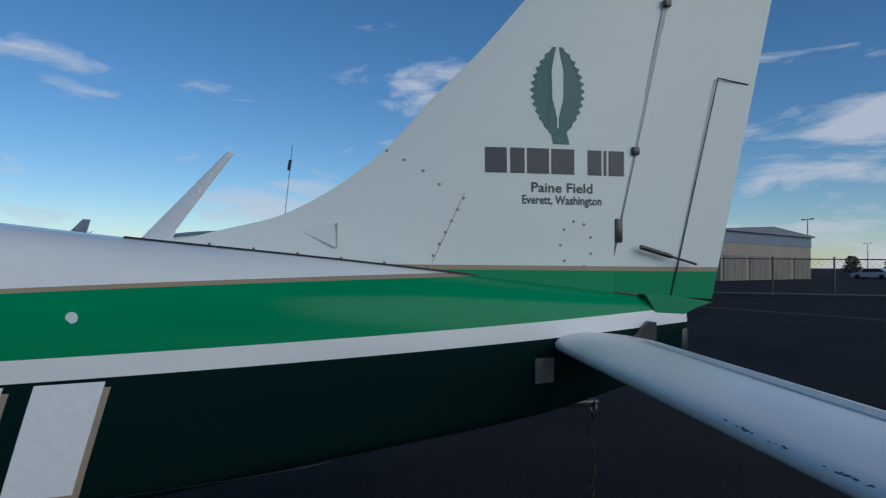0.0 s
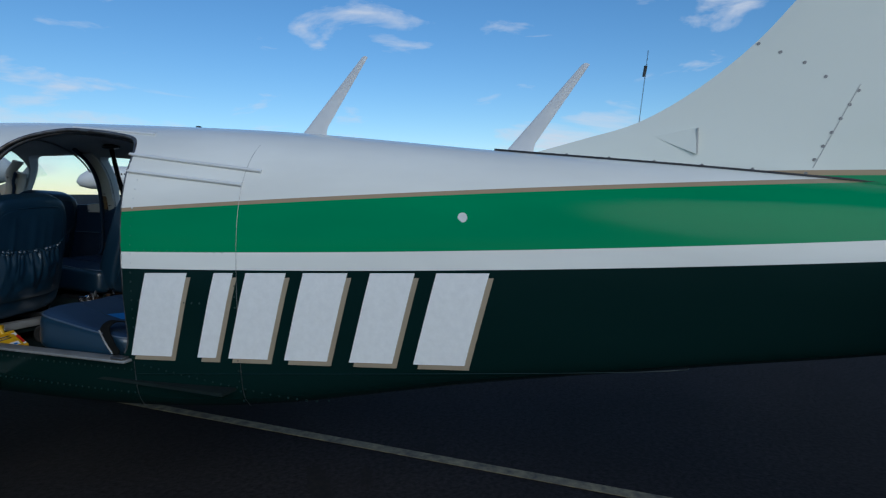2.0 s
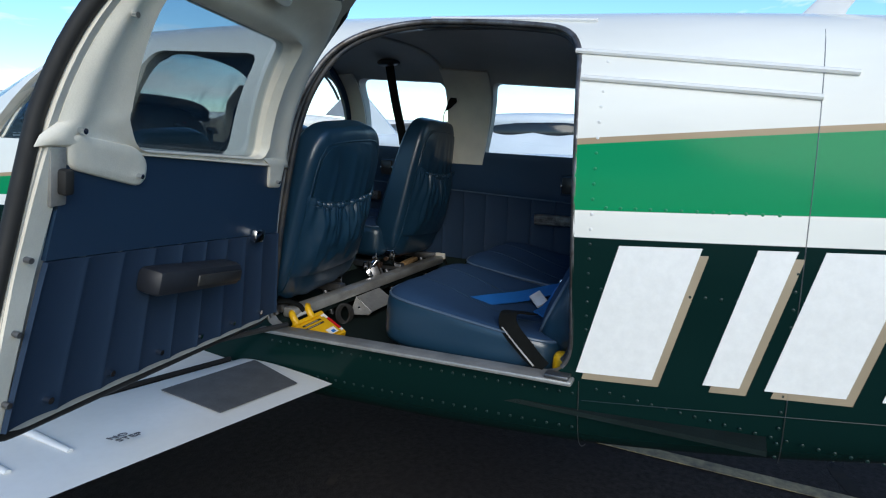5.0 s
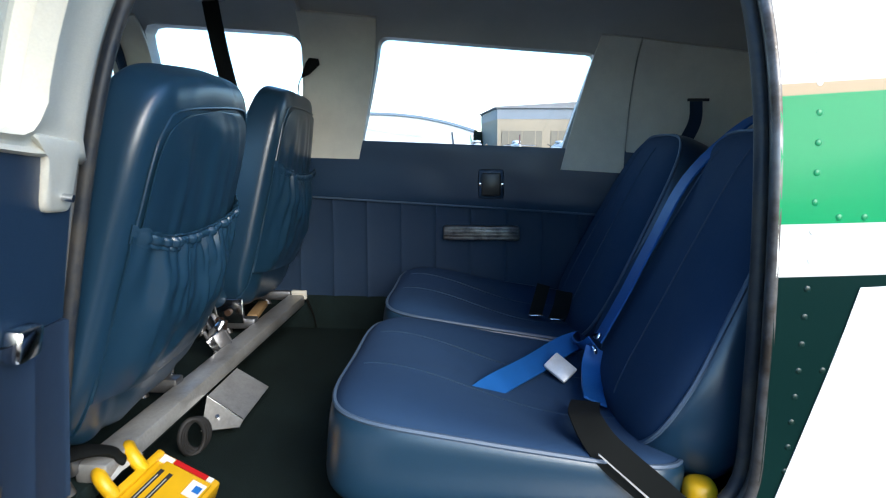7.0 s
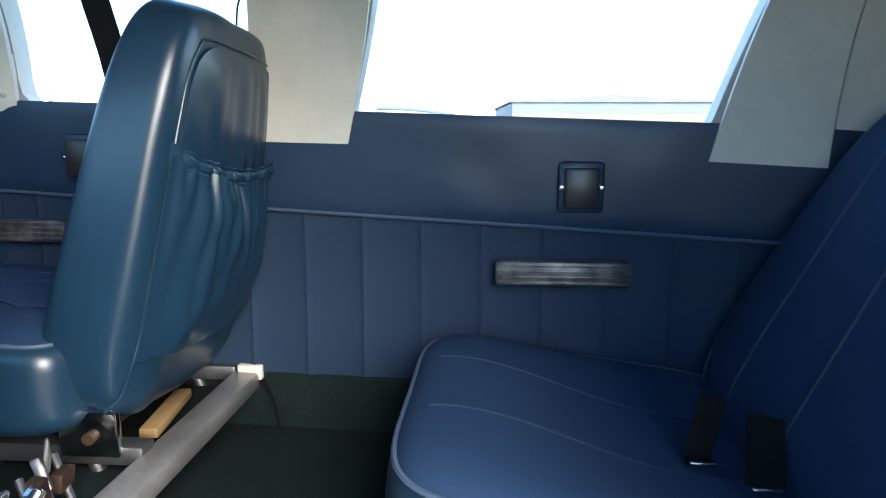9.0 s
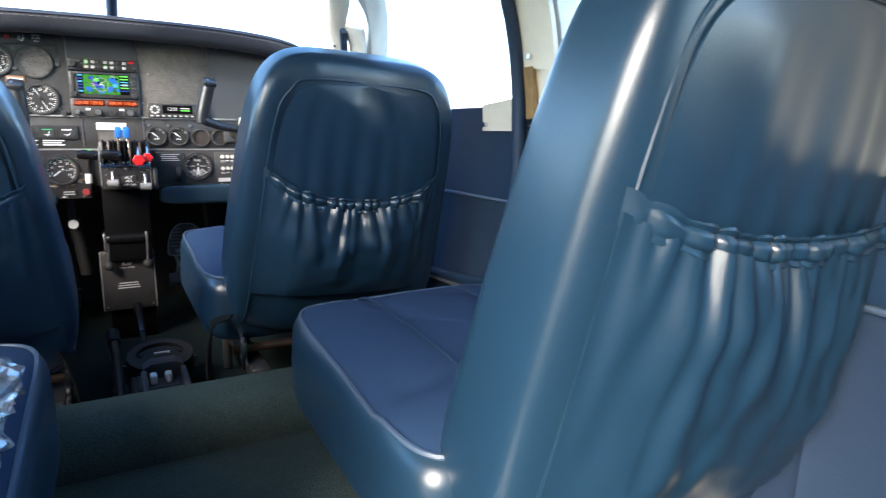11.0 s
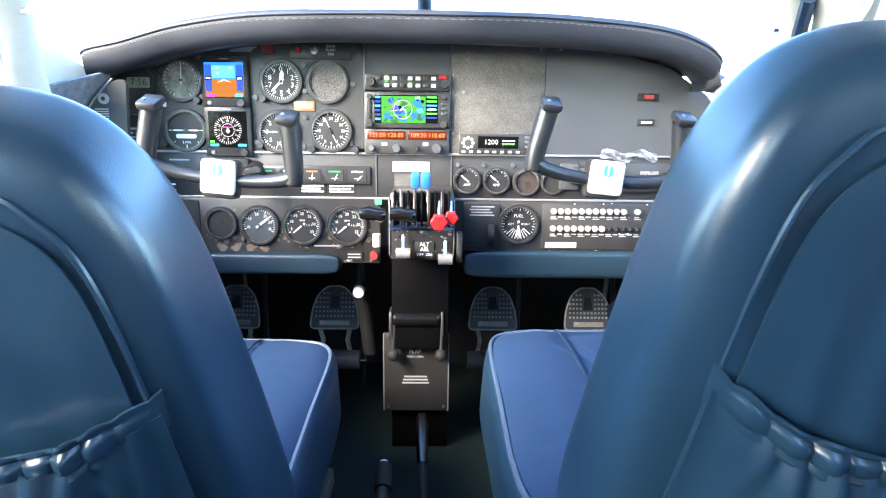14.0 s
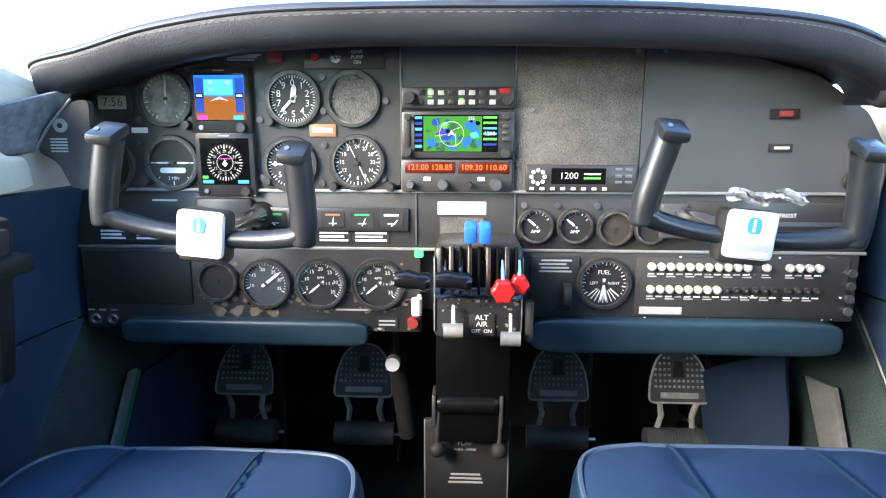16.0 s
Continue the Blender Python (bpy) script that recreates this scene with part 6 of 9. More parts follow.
part("vent_knob", disc(-0.592, 1.343, 0.012, 0.0, 0.006, 20), M_STEEL, panel)
part("vent_hole", disc(-0.592, 1.343, 0.006, 0.005, 0.0075, 16), M_BLACKP, panel)
part("placard_bar", slab(-0.612, -0.575, 1.295, 1.322, 0.0, 0.002), M_BLACKP, panel)
for k in range(4):
    part("placard_bar", slab(-0.606, -0.581 - 0.004 * (k % 2), 1.299 + 0.006 * k, 1.3012 + 0.006 * k, 0.002, 0.0026), M_GREYMARK, panel)
part("placard_bar", slab(-0.510, -0.486, 1.326, 1.334, 0.0, 0.001), M_MARK, panel)
for x, z in ((-0.492, 1.412), (-0.420, 1.418), (-0.30, 1.398), (-0.225, 1.405), (-0.135, 1.437), (-0.135, 1.372), (-0.225, 1.358), (-0.318, 1.345), (-0.14, 1.262), (-0.318, 1.262), (-0.497, 1.345), (-0.42, 1.345), (-0.497, 1.26), (-0.23, 1.255), (-0.225, 1.31), (-0.60, 1.262), (-0.50, 1.31)):
    part("instrument_screw", add_box(disc(x, z, 0.0048, 0.0, 0.0035, 12), (x, PY - 0.0037, z), (0.0075, 0.0006, 0.0013)), M_BEZELEDGE, panel)
for x, z in ((-0.302, 1.343), (-0.213, 1.25), (-0.130, 1.25), (-0.31, 1.257), (-0.425, 1.338), (-0.492, 1.256)):
    part("setting_knob", disc(x, z, 0.0075, 0.0, 0.013, 18, 0.006), M_BLACKP, panel)

# radio stack
aud = part("audio_panel", slab(-0.111, 0.048, 1.361, 1.391, 0.0, 0.010, 0.002), M_BLACKP, panel, "black audio selector panel")
part("knob", disc(-0.100, 1.376, 0.009, 0.01, 0.022, 20, 0.008), M_BLACKP, aud)
part("knob", disc(0.038, 1.373, 0.008, 0.01, 0.02, 20, 0.007), M_BLACKP, aud)
for r_ in range(2):
    for k in range(8):
        x = -0.084 + 0.0145 * k
        part("button", slab(x - 0.0045, x + 0.0045, 1.370 + 0.013 * r_ - 0.0035, 1.370 + 0.013 * r_ + 0.0035, 0.01, 0.0125, 0.001), M_GREYMARK if k % 3 else M_BLACK, aud)
for x, z in ((-0.0705, 1.3875), (-0.0705, 1.3775), (-0.0265, 1.3745)):
    part("lamp", slab(x - 0.003, x + 0.003, z - 0.0008, z + 0.0008, 0.0125, 0.0135), G_LIME, aud)
part("lamp", slab(0.027, 0.041, 1.383, 1.389, 0.0100, 0.0115), M_RED, aud)
gps = part("gps_navigator", slab(-0.111, 0.049, 1.2915, 1.3575, 0.0, 0.012, 0.003), M_BLACKP, panel, "moving-map navigation radio")
part("screen", slab(-0.093, 0.026, 1.3010, 1.3525, 0.012, 0.0124), M_SCREEN, gps)
part("map_land", slab(-0.080, 0.003, 1.3015, 1.3505, 0.0124, 0.0126), G_MAPGREEN, gps)


def blob(cx, cz, r, seed, n=18):
    rn = random.Random(seed)
    return [(cx + r * (0.6 + 0.5 * rn.random()) * 1.2 * math.cos(2 * math.pi * k / n), cz + r * (0.6 + 0.5 * rn.random()) * math.sin(2 * math.pi * k / n)) for k in range(n)]


for k, (cx, cz, r, mt) in enumerate(((-0.012, 1.338, 0.0085, G_BLUE), (-0.048, 1.326, 0.012, G_DEEP), (-0.018, 1.315, 0.008, G_BLUE), (-0.062, 1.342, 0.006, G_DEEP), (-0.007, 1.3245, 0.006, G_CYAN), (-0.068, 1.312, 0.005, G_BLUE), (-0.035, 1.312, 0.006, G_MAPGREEN), (-0.050, 1.338, 0.005, G_LIME))):
    part("map_water", prism(blob(cx, cz, r, k), 0.0126 + 0.0001 * k, 0.0129 + 0.0001 * k, on_panel), mt, gps, smooth=False)
rn = random.Random(8)
for k in range(34):
    cx, cz = rn.uniform(-0.078, 0.001), rn.uniform(1.304, 1.348)
    q = [(max(-0.0798, min(0.0028, a)), max(1.3017, min(1.3503, c))) for a, c in blob(cx, cz, rn.uniform(0.002, 0.006), 100 + k, 9)]
    part("map_patch", prism(q, 0.01265 + 0.00003 * k, 0.01272 + 0.00003 * k, on_panel), (G_DEEP, G_BLUE, G_MAPDARK, G_MAPDARK, G_MAPGREEN, M_SCREEN)[k % 6], gps, smooth=False)
for k in range(7):
    a, x, z = rn.uniform(0, 180), rn.uniform(-0.06, -0.015), rn.uniform(1.312, 1.34)
    part("map_line", needle_bm(x, z, a, rn.uniform(0.006, 0.010), 0.0003, 0.0138, 1.0), (G_WHITE, G_MAGENTA, G_CYAN)[k % 3], gps, smooth=False)
part("map_ring", marks_bm(-0.040, 1.326, 0.0168, 0.0175, 60, 0, 354, 0.001, 0.0139, 99), G_WHITE, gps, smooth=False)
part("map_plane", prism([(-0.046, 1.323), (-0.040, 1.331), (-0.034, 1.323), (-0.040, 1.3255)], 0.0136, 0.0142, on_panel), G_WHITE, gps, smooth=False)
for k in range(6):
    part("map_field", slab(0.005, 0.024, 1.3475 - 0.0075 * k, 1.3505 - 0.0075 * k, 0.0124, 0.0128), (G_LIME, G_LIME, G_CYAN, G_CYAN, G_LIME, G_DEEP)[k], gps)
    part("map_field", slab(-0.092, -0.082, 1.3465 - 0.008 * k, 1.3505 - 0.008 * k, 0.0124, 0.0128), (G_CYAN, G_DEEP, G_CYAN, G_DEEP, G_DEEP, G_CYAN)[k], gps)
lettered("map_field", [("1200", 0.014, 1.3265, 0.008, 0.0131), ("255", -0.012, 1.3475, 0.007, 0.0141)], G_WHITE, gps)
for x, z, r in ((-0.102, 1.349, 0.005), (-0.102, 1.300, 0.006), (0.037, 1.350, 0.005), (0.037, 1.299, 0.007)):
    part("knob", disc(x, z, r, 0.012, 0.022, 18, r * 0.85), M_BLACKP, gps)
for k in range(3):
    part("button", slab(0.032, 0.042, 1.316 + 0.009 * k, 1.321 + 0.009 * k, 0.012, 0.0145, 0.001), M_BLACK, gps)
part("card_slot", slab(-0.106, -0.099, 1.308, 1.343, 0.012, 0.0145, 0.002), M_RUBBER, gps)
nav = part("nav_com_radio", slab(-0.112, 0.048, 1.2435, 1.2895, 0.0, 0.010, 0.002), M_BLACK, panel, "old radio with orange digits")
for x0, x1, tx in ((-0.107, -0.035, "121.00 128.85"), (-0.030, 0.043, "109.30 110.60")):
    part("digit_window", slab(x0, x1, 1.2705, 1.2865, 0.010, 0.0112, 0.0008), M_ORBAR, nav)
    lettered("digits", [(tx, (x0 + x1) / 2, 1.2785, 0.0115, 0.0114)], G_ORANGE, nav)
for x, r in ((-0.099, 0.006), (-0.052, 0.008), (0.024, 0.009), (-0.014, 0.004)):
    part("knob", disc(x, 1.2545, r, 0.010, 0.024, 20, r * 0.85), M_STEEL if r > 0.005 else M_BLACKP, nav)
for x in (-0.075, 0.003):
    part("label_tab", slab(x - 0.005, x + 0.005, 1.2595, 1.265, 0.010, 0.0112), M_MARK, nav)
xp = part("transponder", slab(0.066, 0.224, 1.2445, 1.2835, 0.0, 0.011, 0.003), M_BLACKP, panel, "black transponder with round keypad")
part("screen", slab(0.103, 0.180, 1.256, 1.2785, 0.011, 0.0114), M_SCREEN, xp)
lettered("screen_digits", [("1200", 0.128, 1.2675, 0.0135, 0.0118)], G_WHITE, xp)
part("screen_bar", slab(0.149, 0.173, 1.263, 1.266, 0.0114, 0.0118), G_LIME, xp)
part("screen_bar", slab(0.149, 0.173, 1.269, 1.2715, 0.0114, 0.0118), G_WHITE, xp)
for k in range(8):
    a = 2 * math.pi * k / 8
    part("button", disc(0.084 + 0.0095 * math.cos(a), 1.266 + 0.0095 * math.sin(a), 0.003, 0.011, 0.013, 12), M_GREYMARK, xp)
for k in range(8):
    part("button", slab(0.072 + 0.0148 * k, 0.079 + 0.0148 * k, 1.247, 1.2515, 0.011, 0.0125, 0.0008), M_GREYMARK, xp)
for k in range(3):
    for j in range(2):
        part("button", slab(0.193 + 0.014 * j, 0.203 + 0.014 * j, 1.2565 + 0.009 * k, 1.261 + 0.009 * k, 0.011, 0.0125, 0.0008), M_STEEL, xp)
# small things on the blank plates
for x, z in ((0.074, 1.360), (0.218, 1.44), (0.056, 1.283), (0.535, 1.32), (0.255, 1.44)):
    part("instrument_screw", disc(x, z, 0.003, 0.0, 0.004, 12), M_STEEL, panel)
part("breaker_plate", slab(0.405, 0.445, 1.348, 1.362, 0.0, 0.004, 0.001), M_RUBBER, panel)
part("red_switch", slab(0.416, 0.434, 1.351, 1.359, 0.004, 0.009, 0.001), M_REDPAINT, panel)
part("breaker_plate", slab(0.408, 0.440, 1.302, 1.314, 0.0, 0.004, 0.001), M_RUBBER, panel)
part("white_label", slab(0.414, 0.435, 1.306, 1.310, 0.004, 0.005), M_GREYMARK, panel)
part("cable_grommet", annulus(0.528, 1.262, 0.008, 0.013, 0.0, 0.005, 24), M_RUBBER, panel)

# middle row
part("placard_card", slab(-0.060, 0.011, 1.2095, 1.2285, 0.0, 0.0015), M_PAPER, panel, "blank white paper card")
part("speaker_mesh", slab(-0.057, 0.008, 1.172, 1.205, 0.0, 0.0015), M_CRINKLE, panel)
part("engine_strip", slab(-0.318, -0.103, 1.184, 1.219, 0.0, 0.006, 0.002), M_BLACKP, panel, "strip of small engine gauges")
for k in range(5):
    x = -0.302 + 0.0435 * k
    part("strip_dial", slab(x - 0.017, x + 0.017, 1.1895, 1.2135, 0.006, 0.0068), M_DIAL, panel)
    part("strip_arc", slab(x - 0.011, x + 0.011, 1.207, 1.210, 0.0068, 0.0074), (M_GREENARC, M_MARK, M_AMBER, M_GREENARC, M_MARK)[k], panel)
    part("needle", needle_bm(x, 1.192, -35 + 20 * k, 0.014, 0.0007, 0.0070, 0), M_MARK, panel, smooth=False)
    part("strip_mark", slab(x - 0.006, x + 0.006, 1.1945, 1.1965, 0.0068, 0.0074), M_GREYMARK, panel)
for x0, x1 in ((-0.240, -0.190), (-0.186, -0.132), (-0.575, -0.53), (-0.52, -0.475)):
    part("placard", slab(x0, x1, 1.1655, 1.1845, 0.0, 0.001), M_RUBBER, panel)
    for k in range(3):
        part("placard_bar", slab(x0 + 0.003, x1 - 0.004 - 0.006 * (k % 2), 1.168 + 0.0055 * k, 1.171 + 0.0055 * k, 0.001, 0.0016), M_MARK, panel)
part("vent_slot", slab(-0.420, -0.335, 1.180, 1.232, 0.0, 0.010, 0.004), M_BLACKP, panel)
part("shaft_boot", disc(-0.323, 1.205, 0.022, 0.0, 0.02, 24, 0.014), M_RUBBER, panel)
part("shaft_boot", disc(0.293, 1.205, 0.022, 0.0, 0.02, 24, 0.014), M_RUBBER, panel)
part("placard_bar", slab(-0.488, -0.450, 1.226, 1.229, 0.0, 0.0006), M_GREYMARK, panel)
for x in (0.084, 0.141):
    gauge(x, 1.194, 0.024, M_DIAL, marks=(9, -60, 60, 2), needles=((-50, 0.7, 0.05),), numbers=[("AMP", 180, 0.35, 0.26)], label="small ammeter")
gauge(0.199, 1.192, 0.024, surface("dark_brown_disc", (0.035, 0.025, 0.020), 0.6, vary=0.2, scale=60), label="empty instrument hole")
gauge(0.250, 1.192, 0.022, M_RUBBER, label="empty instrument hole")
for x in (0.066, 0.115, 0.172, 0.225):
    part("instrument_screw", disc(x, 1.224, 0.0045, 0.0, 0.004, 12), M_STEEL, panel)
part("heater_slot", slab(0.30, 0.545, 1.175, 1.232, 0.0, 0.006, 0.003), M_BLACKP, panel)
part("slot_track", slab(0.32, 0.53, 1.197, 1.203, 0.006, 0.0075), M_STEEL, panel)
lettered("lettering", [("DEFROST", 0.437, 1.212, 0.0085, 0.0066)], M_MARK, panel)
part("slot_box", slab(0.262, 0.300, 1.178, 1.230, 0.0, 0.012, 0.004), M_GREYPANEL, panel)
# crumpled clear film behind the right yoke
rn = random.Random(5)
part("plastic_film", sheet(24, 5, lambda u, v: Vector((0.313 + 0.10 * u, PY - 0.10 - 0.006 * math.sin(17 * u + 9 * v) - 0.004 * rn.random(), 1.240 + 0.016 * v + 0.004 * math.sin(11 * u)))), surface("crumpled_film", (0.62, 0.63, 0.68), 0.18, vary=0.3, scale=60), panel, "crumpled shiny plastic film")

# lower row
gauge(-0.394, 1.106, 0.029, M_RUBBER, label="empty instrument hole")
nums = [("10", -100, 0.62, 0.19), ("15", -55, 0.62, 0.19), ("20", -10, 0.62, 0.19), ("25", 35, 0.62, 0.19), ("30", 75, 0.62, 0.19), ("35", 110, 0.62, 0.19)]
gauge(-0.320, 1.103, 0.035, M_DIALSLATE, marks=(26, -105, 115, 5), needles=((52, 0.85, 0.05),), numbers=nums, label="slate manifold pressure gauge")
nums2 = [("5", -110, 0.62, 0.20), ("10", -72, 0.62, 0.20), ("15", -36, 0.62, 0.20), ("20", 0, 0.62, 0.20), ("25", 40, 0.62, 0.20), ("30", 85, 0.62, 0.20), ("35", 125, 0.62, 0.20)]
for x in (-0.236, -0.149):
    gauge(x, 1.104, 0.036, M_DIAL, marks=(36, -120, 130, 5), needles=((-130, 0.7, 0.035),), numbers=nums2 + [("RPM", 0, 0.25, 0.14), ("1 1 5 1", 90, 0.3, 0.15)], arc=(-115, 50), label="tachometer with green arc")
gauge(0.186, 1.110, 0.036, M_DIAL, marks=(24, -120, 120, 3), needles=((172, 0.8, 0.03), (188, 0.8, 0.03)), numbers=[("FUEL", 0, 0.45, 0.22), ("LEFT", -90, 0.40, 0.15), ("RIGHT", 90, 0.40, 0.15)], label="twin fuel gauge")
part("needle_fan", marks_bm(0.186, 1.110, 0.012, 0.030, 9, 130, 230, 0.0006, 0.0082, 99), M_MARK, panel, smooth=False)
rn = random.Random(11)
for k in range(26):
    x = rn.uniform(-0.43, -0.10)
    z = 1.056 + rn.random() * 0.022 + (0.06 if rn.random() < 0.25 else 0)
    if k < 4:
        x, z = -0.395 + 0.028 * k, 1.058
    part("paint_chip", prism(blob(x, z, rn.uniform(0.0015, 0.0055) if k > 3 else 0.009, k, 11), 0.004, 0.0047, on_panel), M_WORN, panel, smooth=False)
# worn paint round the lower gauges and along the plate's edge
for gx, gz, gr in ((-0.394, 1.106, 0.034), (-0.320, 1.103, 0.040), (-0.236, 1.104, 0.041), (-0.149, 1.104, 0.041)):
    for k in range(7):
        a = rn.uniform(math.pi * 1.05, math.pi * 1.95)
        part("paint_chip", prism(blob(gx + (gr + 0.003) * math.cos(a), gz + (gr + 0.003) * math.sin(a), rn.uniform(0.0015, 0.0055), 300 + k + int(gx * 1000), 9), 0.004, 0.0047, on_panel), M_WORN, panel, smooth=False)
for k in range(22):
    part("paint_chip", prism(blob(rn.uniform(-0.60, -0.10), 1.0305 + rn.random() * 0.004, rn.uniform(0.0012, 0.004), 400 + k, 8), 0.004, 0.0047, on_panel), M_WORN if k % 3 else M_MARK, panel, smooth=False)
for k in range(30):
    x, z = rn.uniform(0.235, 0.535), rn.choice((1.0585, 1.1255, 1.0925, 1.1515)) + rn.uniform(-0.0015, 0.0015)
    part("paint_chip", prism(blob(x, z, rn.uniform(0.0006, 0.0018), 500 + k, 7), 0.007, 0.0076, on_panel), M_WORN if k % 2 else M_MARK, panel, smooth=False)
part("placard_bar", slab(-0.215, -0.165, 1.0615, 1.064, 0.004, 0.005), M_GREYMARK, panel)
for x in (-0.59, -0.563):
    part("jack_socket", annulus(x, 1.043, 0.004, 0.0085, 0.004, 0.009, 20), M_STEEL, panel)
part("blank_plate", slab(-0.598, -0.435, 1.068, 1.150, 0.004, 0.006, 0.002), M_RUBBER, panel)
for k in range(3):
    part("placard_bar", slab(-0.602 + 0.018 * k, -0.592 + 0.018 * k, 1.056, 1.0585, 0.004, 0.005), M_GREYMARK, panel)
# gear selector and its green lamp
part("green_lamp", slab(-0.094, -0.081, 1.146, 1.158, 0.006, 0.012, 0.002), glowing("green_lamp", (0.05, 0.75, 0.25), 0.210), panel, "green indicator lamp")
part("gear_lever", add_cyl(cyl((-0.087, PY - 0.004, 1.085), (-0.087, PY - 0.05, 1.082), 0.004), (-0.087, PY - 0.055, 1.072), (-0.087, PY - 0.055, 1.096), 0.0075), M_MARK, panel, "white wheel-shaped gear lever")
part("red_knob", disc(-0.097, 1.045, 0.009, 0.004, 0.014, 22, 0.008), M_REDPAINT, panel)
part("placard_box", slab(-0.152, -0.120, 1.036, 1.052, 0.004, 0.007), M_RUBBER, panel)
for k in range(2):
    part("placard_bar", slab(-0.149, -0.124, 1.0395 + 0.006 * k, 1.042 + 0.006 * k, 0.007, 0.0076), M_GREYMARK, panel)
# placard and trim wheel right of the quadrant
part("placard_box", slab(0.078, 0.150, 1.066, 1.150, 0.004, 0.008, 0.002), M_BLACKP, panel)
for k in range(4):
    part("placard_bar", slab(0.090 + 0.003 * (k % 2), 0.138 - 0.004 * (k % 3), 1.126 + 0.0055 * k, 1.1285 + 0.0055 * k, 0.008, 0.0086), M_GREYMARK, panel)
part("thumb_wheel", cyl((0.126, PY - 0.006, 1.088), (0.137, PY - 0.006, 1.088), 0.022, n=28), M_RUBBER, panel)
# rows of circuit breakers
part("breaker_board", slab(0.232, 0.538, 1.060, 1.150, 0.004, 0.007, 0.002), M_BLACK, panel)
for r_, z in enumerate((1.1365, 1.1025)):
    for k in range(18):
        if r_ == 0 and k in (11, 13):
            continue
        x = 0.254 + 0.0137 * k + (0.006 if k > 13 else 0)
        pale = r_ == 0 or k < 8
        part("breaker", disc(x, z, 0.0058 if pale else 0.0045, 0.007, 0.013, 14), M_BREAKER if pale else M_BLACKP, panel)
        part("breaker_cap", disc(x, z, 0.0030 if pale else 0.0022, 0.013, 0.0142, 10), M_MARK if pale else M_STEEL, panel)
        part("placard_bar", slab(x - 0.0048, x + 0.0048, z - 0.0125, z - 0.0105, 0.007, 0.0076), M_MARK if k % 3 else M_GREYMARK, panel)
        if k % 2 == 0:
            part("placard_bar", slab(x - 0.005, x + 0.008, z - 0.0160, z - 0.0142, 0.007, 0.0076), M_GREYMARK, panel)
part("placard", slab(0.240, 0.302, 1.064, 1.075, 0.007, 0.008), M_GREYMARK, panel)
for k in range(4):
    part("breaker", disc(0.541, 1.072 + 0.019 * k, 0.006, 0.006, 0.012, 14), M_STEEL, panel)

# glareshield: padded brow over the panel
brow = smooth_path([(-0.578, 2.262, 1.380), (-0.572, 2.25, 1.398), (-0.51, 2.245, 1.412), (-0.403, 2.245, 1.441), (-0.254, 2.245, 1.459), (0.0, 2.245, 1.463), (0.242, 2.245, 1.459), (0.40, 2.245, 1.444), (0.475, 2.25, 1.424), (0.512, 2.255, 1.398), (0.505, 2.262, 1.380)], 7)
shield = thing("glareshield", "padded dark blue leather glareshield with stitched edge", "glareshield")
LIP = smooth_path([(0.030, 0.022, 0), (0.002, 0.0255, 0), (-0.020, 0.0235, 0), (-0.0285, 0.014, 0), (-0.0265, -0.002, 0), (-0.019, -0.019, 0), (-0.006, -0.0275, 0), (0.012, -0.0255, 0), (0.030, -0.014, 0)], 4)


def lip(u, v):
    """The padded edge: a flat leather face between an upper and a lower roll, drawn in at the ends."""
    i = u * (len(brow) - 1)
    k = min(len(brow) - 2, int(i))
    p = brow[k].lerp(brow[k + 1], i - k)
    j = v * (len(LIP) - 1)
    m = min(len(LIP) - 2, int(j))
    q = LIP[m].lerp(LIP[m + 1], j - m)
    e = 0.35 + 0.65 * min(1.0, min(u, 1 - u) * 14) ** 0.6
    return p + Vector((0, q.x * e, q.y * e + 0.0012 * noise.noise(Vector((p.x * 9, v * 3, 1)))))


M_THREAD = surface("grey_thread", (0.10, 0.10, 0.11), 0.8, vary=0.1)
part("padded_lip", sheet(120, len(LIP) - 1, lip, -0.004), M_SHIELD, shield)
part("lip_piping", tube([lip(0.02 + 0.96 * k / 90, 0.375) + Vector((0, -0.0008, 0.0006)) for k in range(91)], 0.0021, 6), M_SHIELD, shield, "dark piping along the padded edge")
for k in range(150):
    a, b = lip(0.05 + 0.90 * k / 150, 0.43), lip(0.05 + 0.90 * (k + 0.6) / 150, 0.43)
    part("stitch", cyl(a, b, 0.0007, n=5), M_THREAD, shield)


def deck(u, v):
    i = u * (len(brow) - 1)
    k = min(len(brow) - 2, int(i))
    p = brow[k].lerp(brow[k + 1], i - k)
    return Vector((p.x * (1 - 0.06 * v), p.y + 0.42 * v * (1 - 0.25 * abs(2 * u - 1) ** 2), p.z + 0.022 - 0.045 * v * v - 0.012 * v))


part("deck", sheet(60, 10, deck, 0.006), M_SHIELD, shield)
part("under_lip", sheet(60, 3, lambda u, v: (lambda p: Vector((p.x, p.y + 0.085 * v, p.z - 0.018 + 0.006 * v)))(brow[min(len(brow) - 1, int(u * (len(brow) - 1)))]), 0.004), M_SHIELD, shield)

# ---- control yokes
M_YOKE = surface("worn_black_yoke", (0.020, 0.022, 0.026), 0.34, vary=0.2, scale=18, spec=0.6)
M_YLOGO = surface("turquoise_emblem", (0.03, 0.30, 0.38), 0.4, vary=0.05)


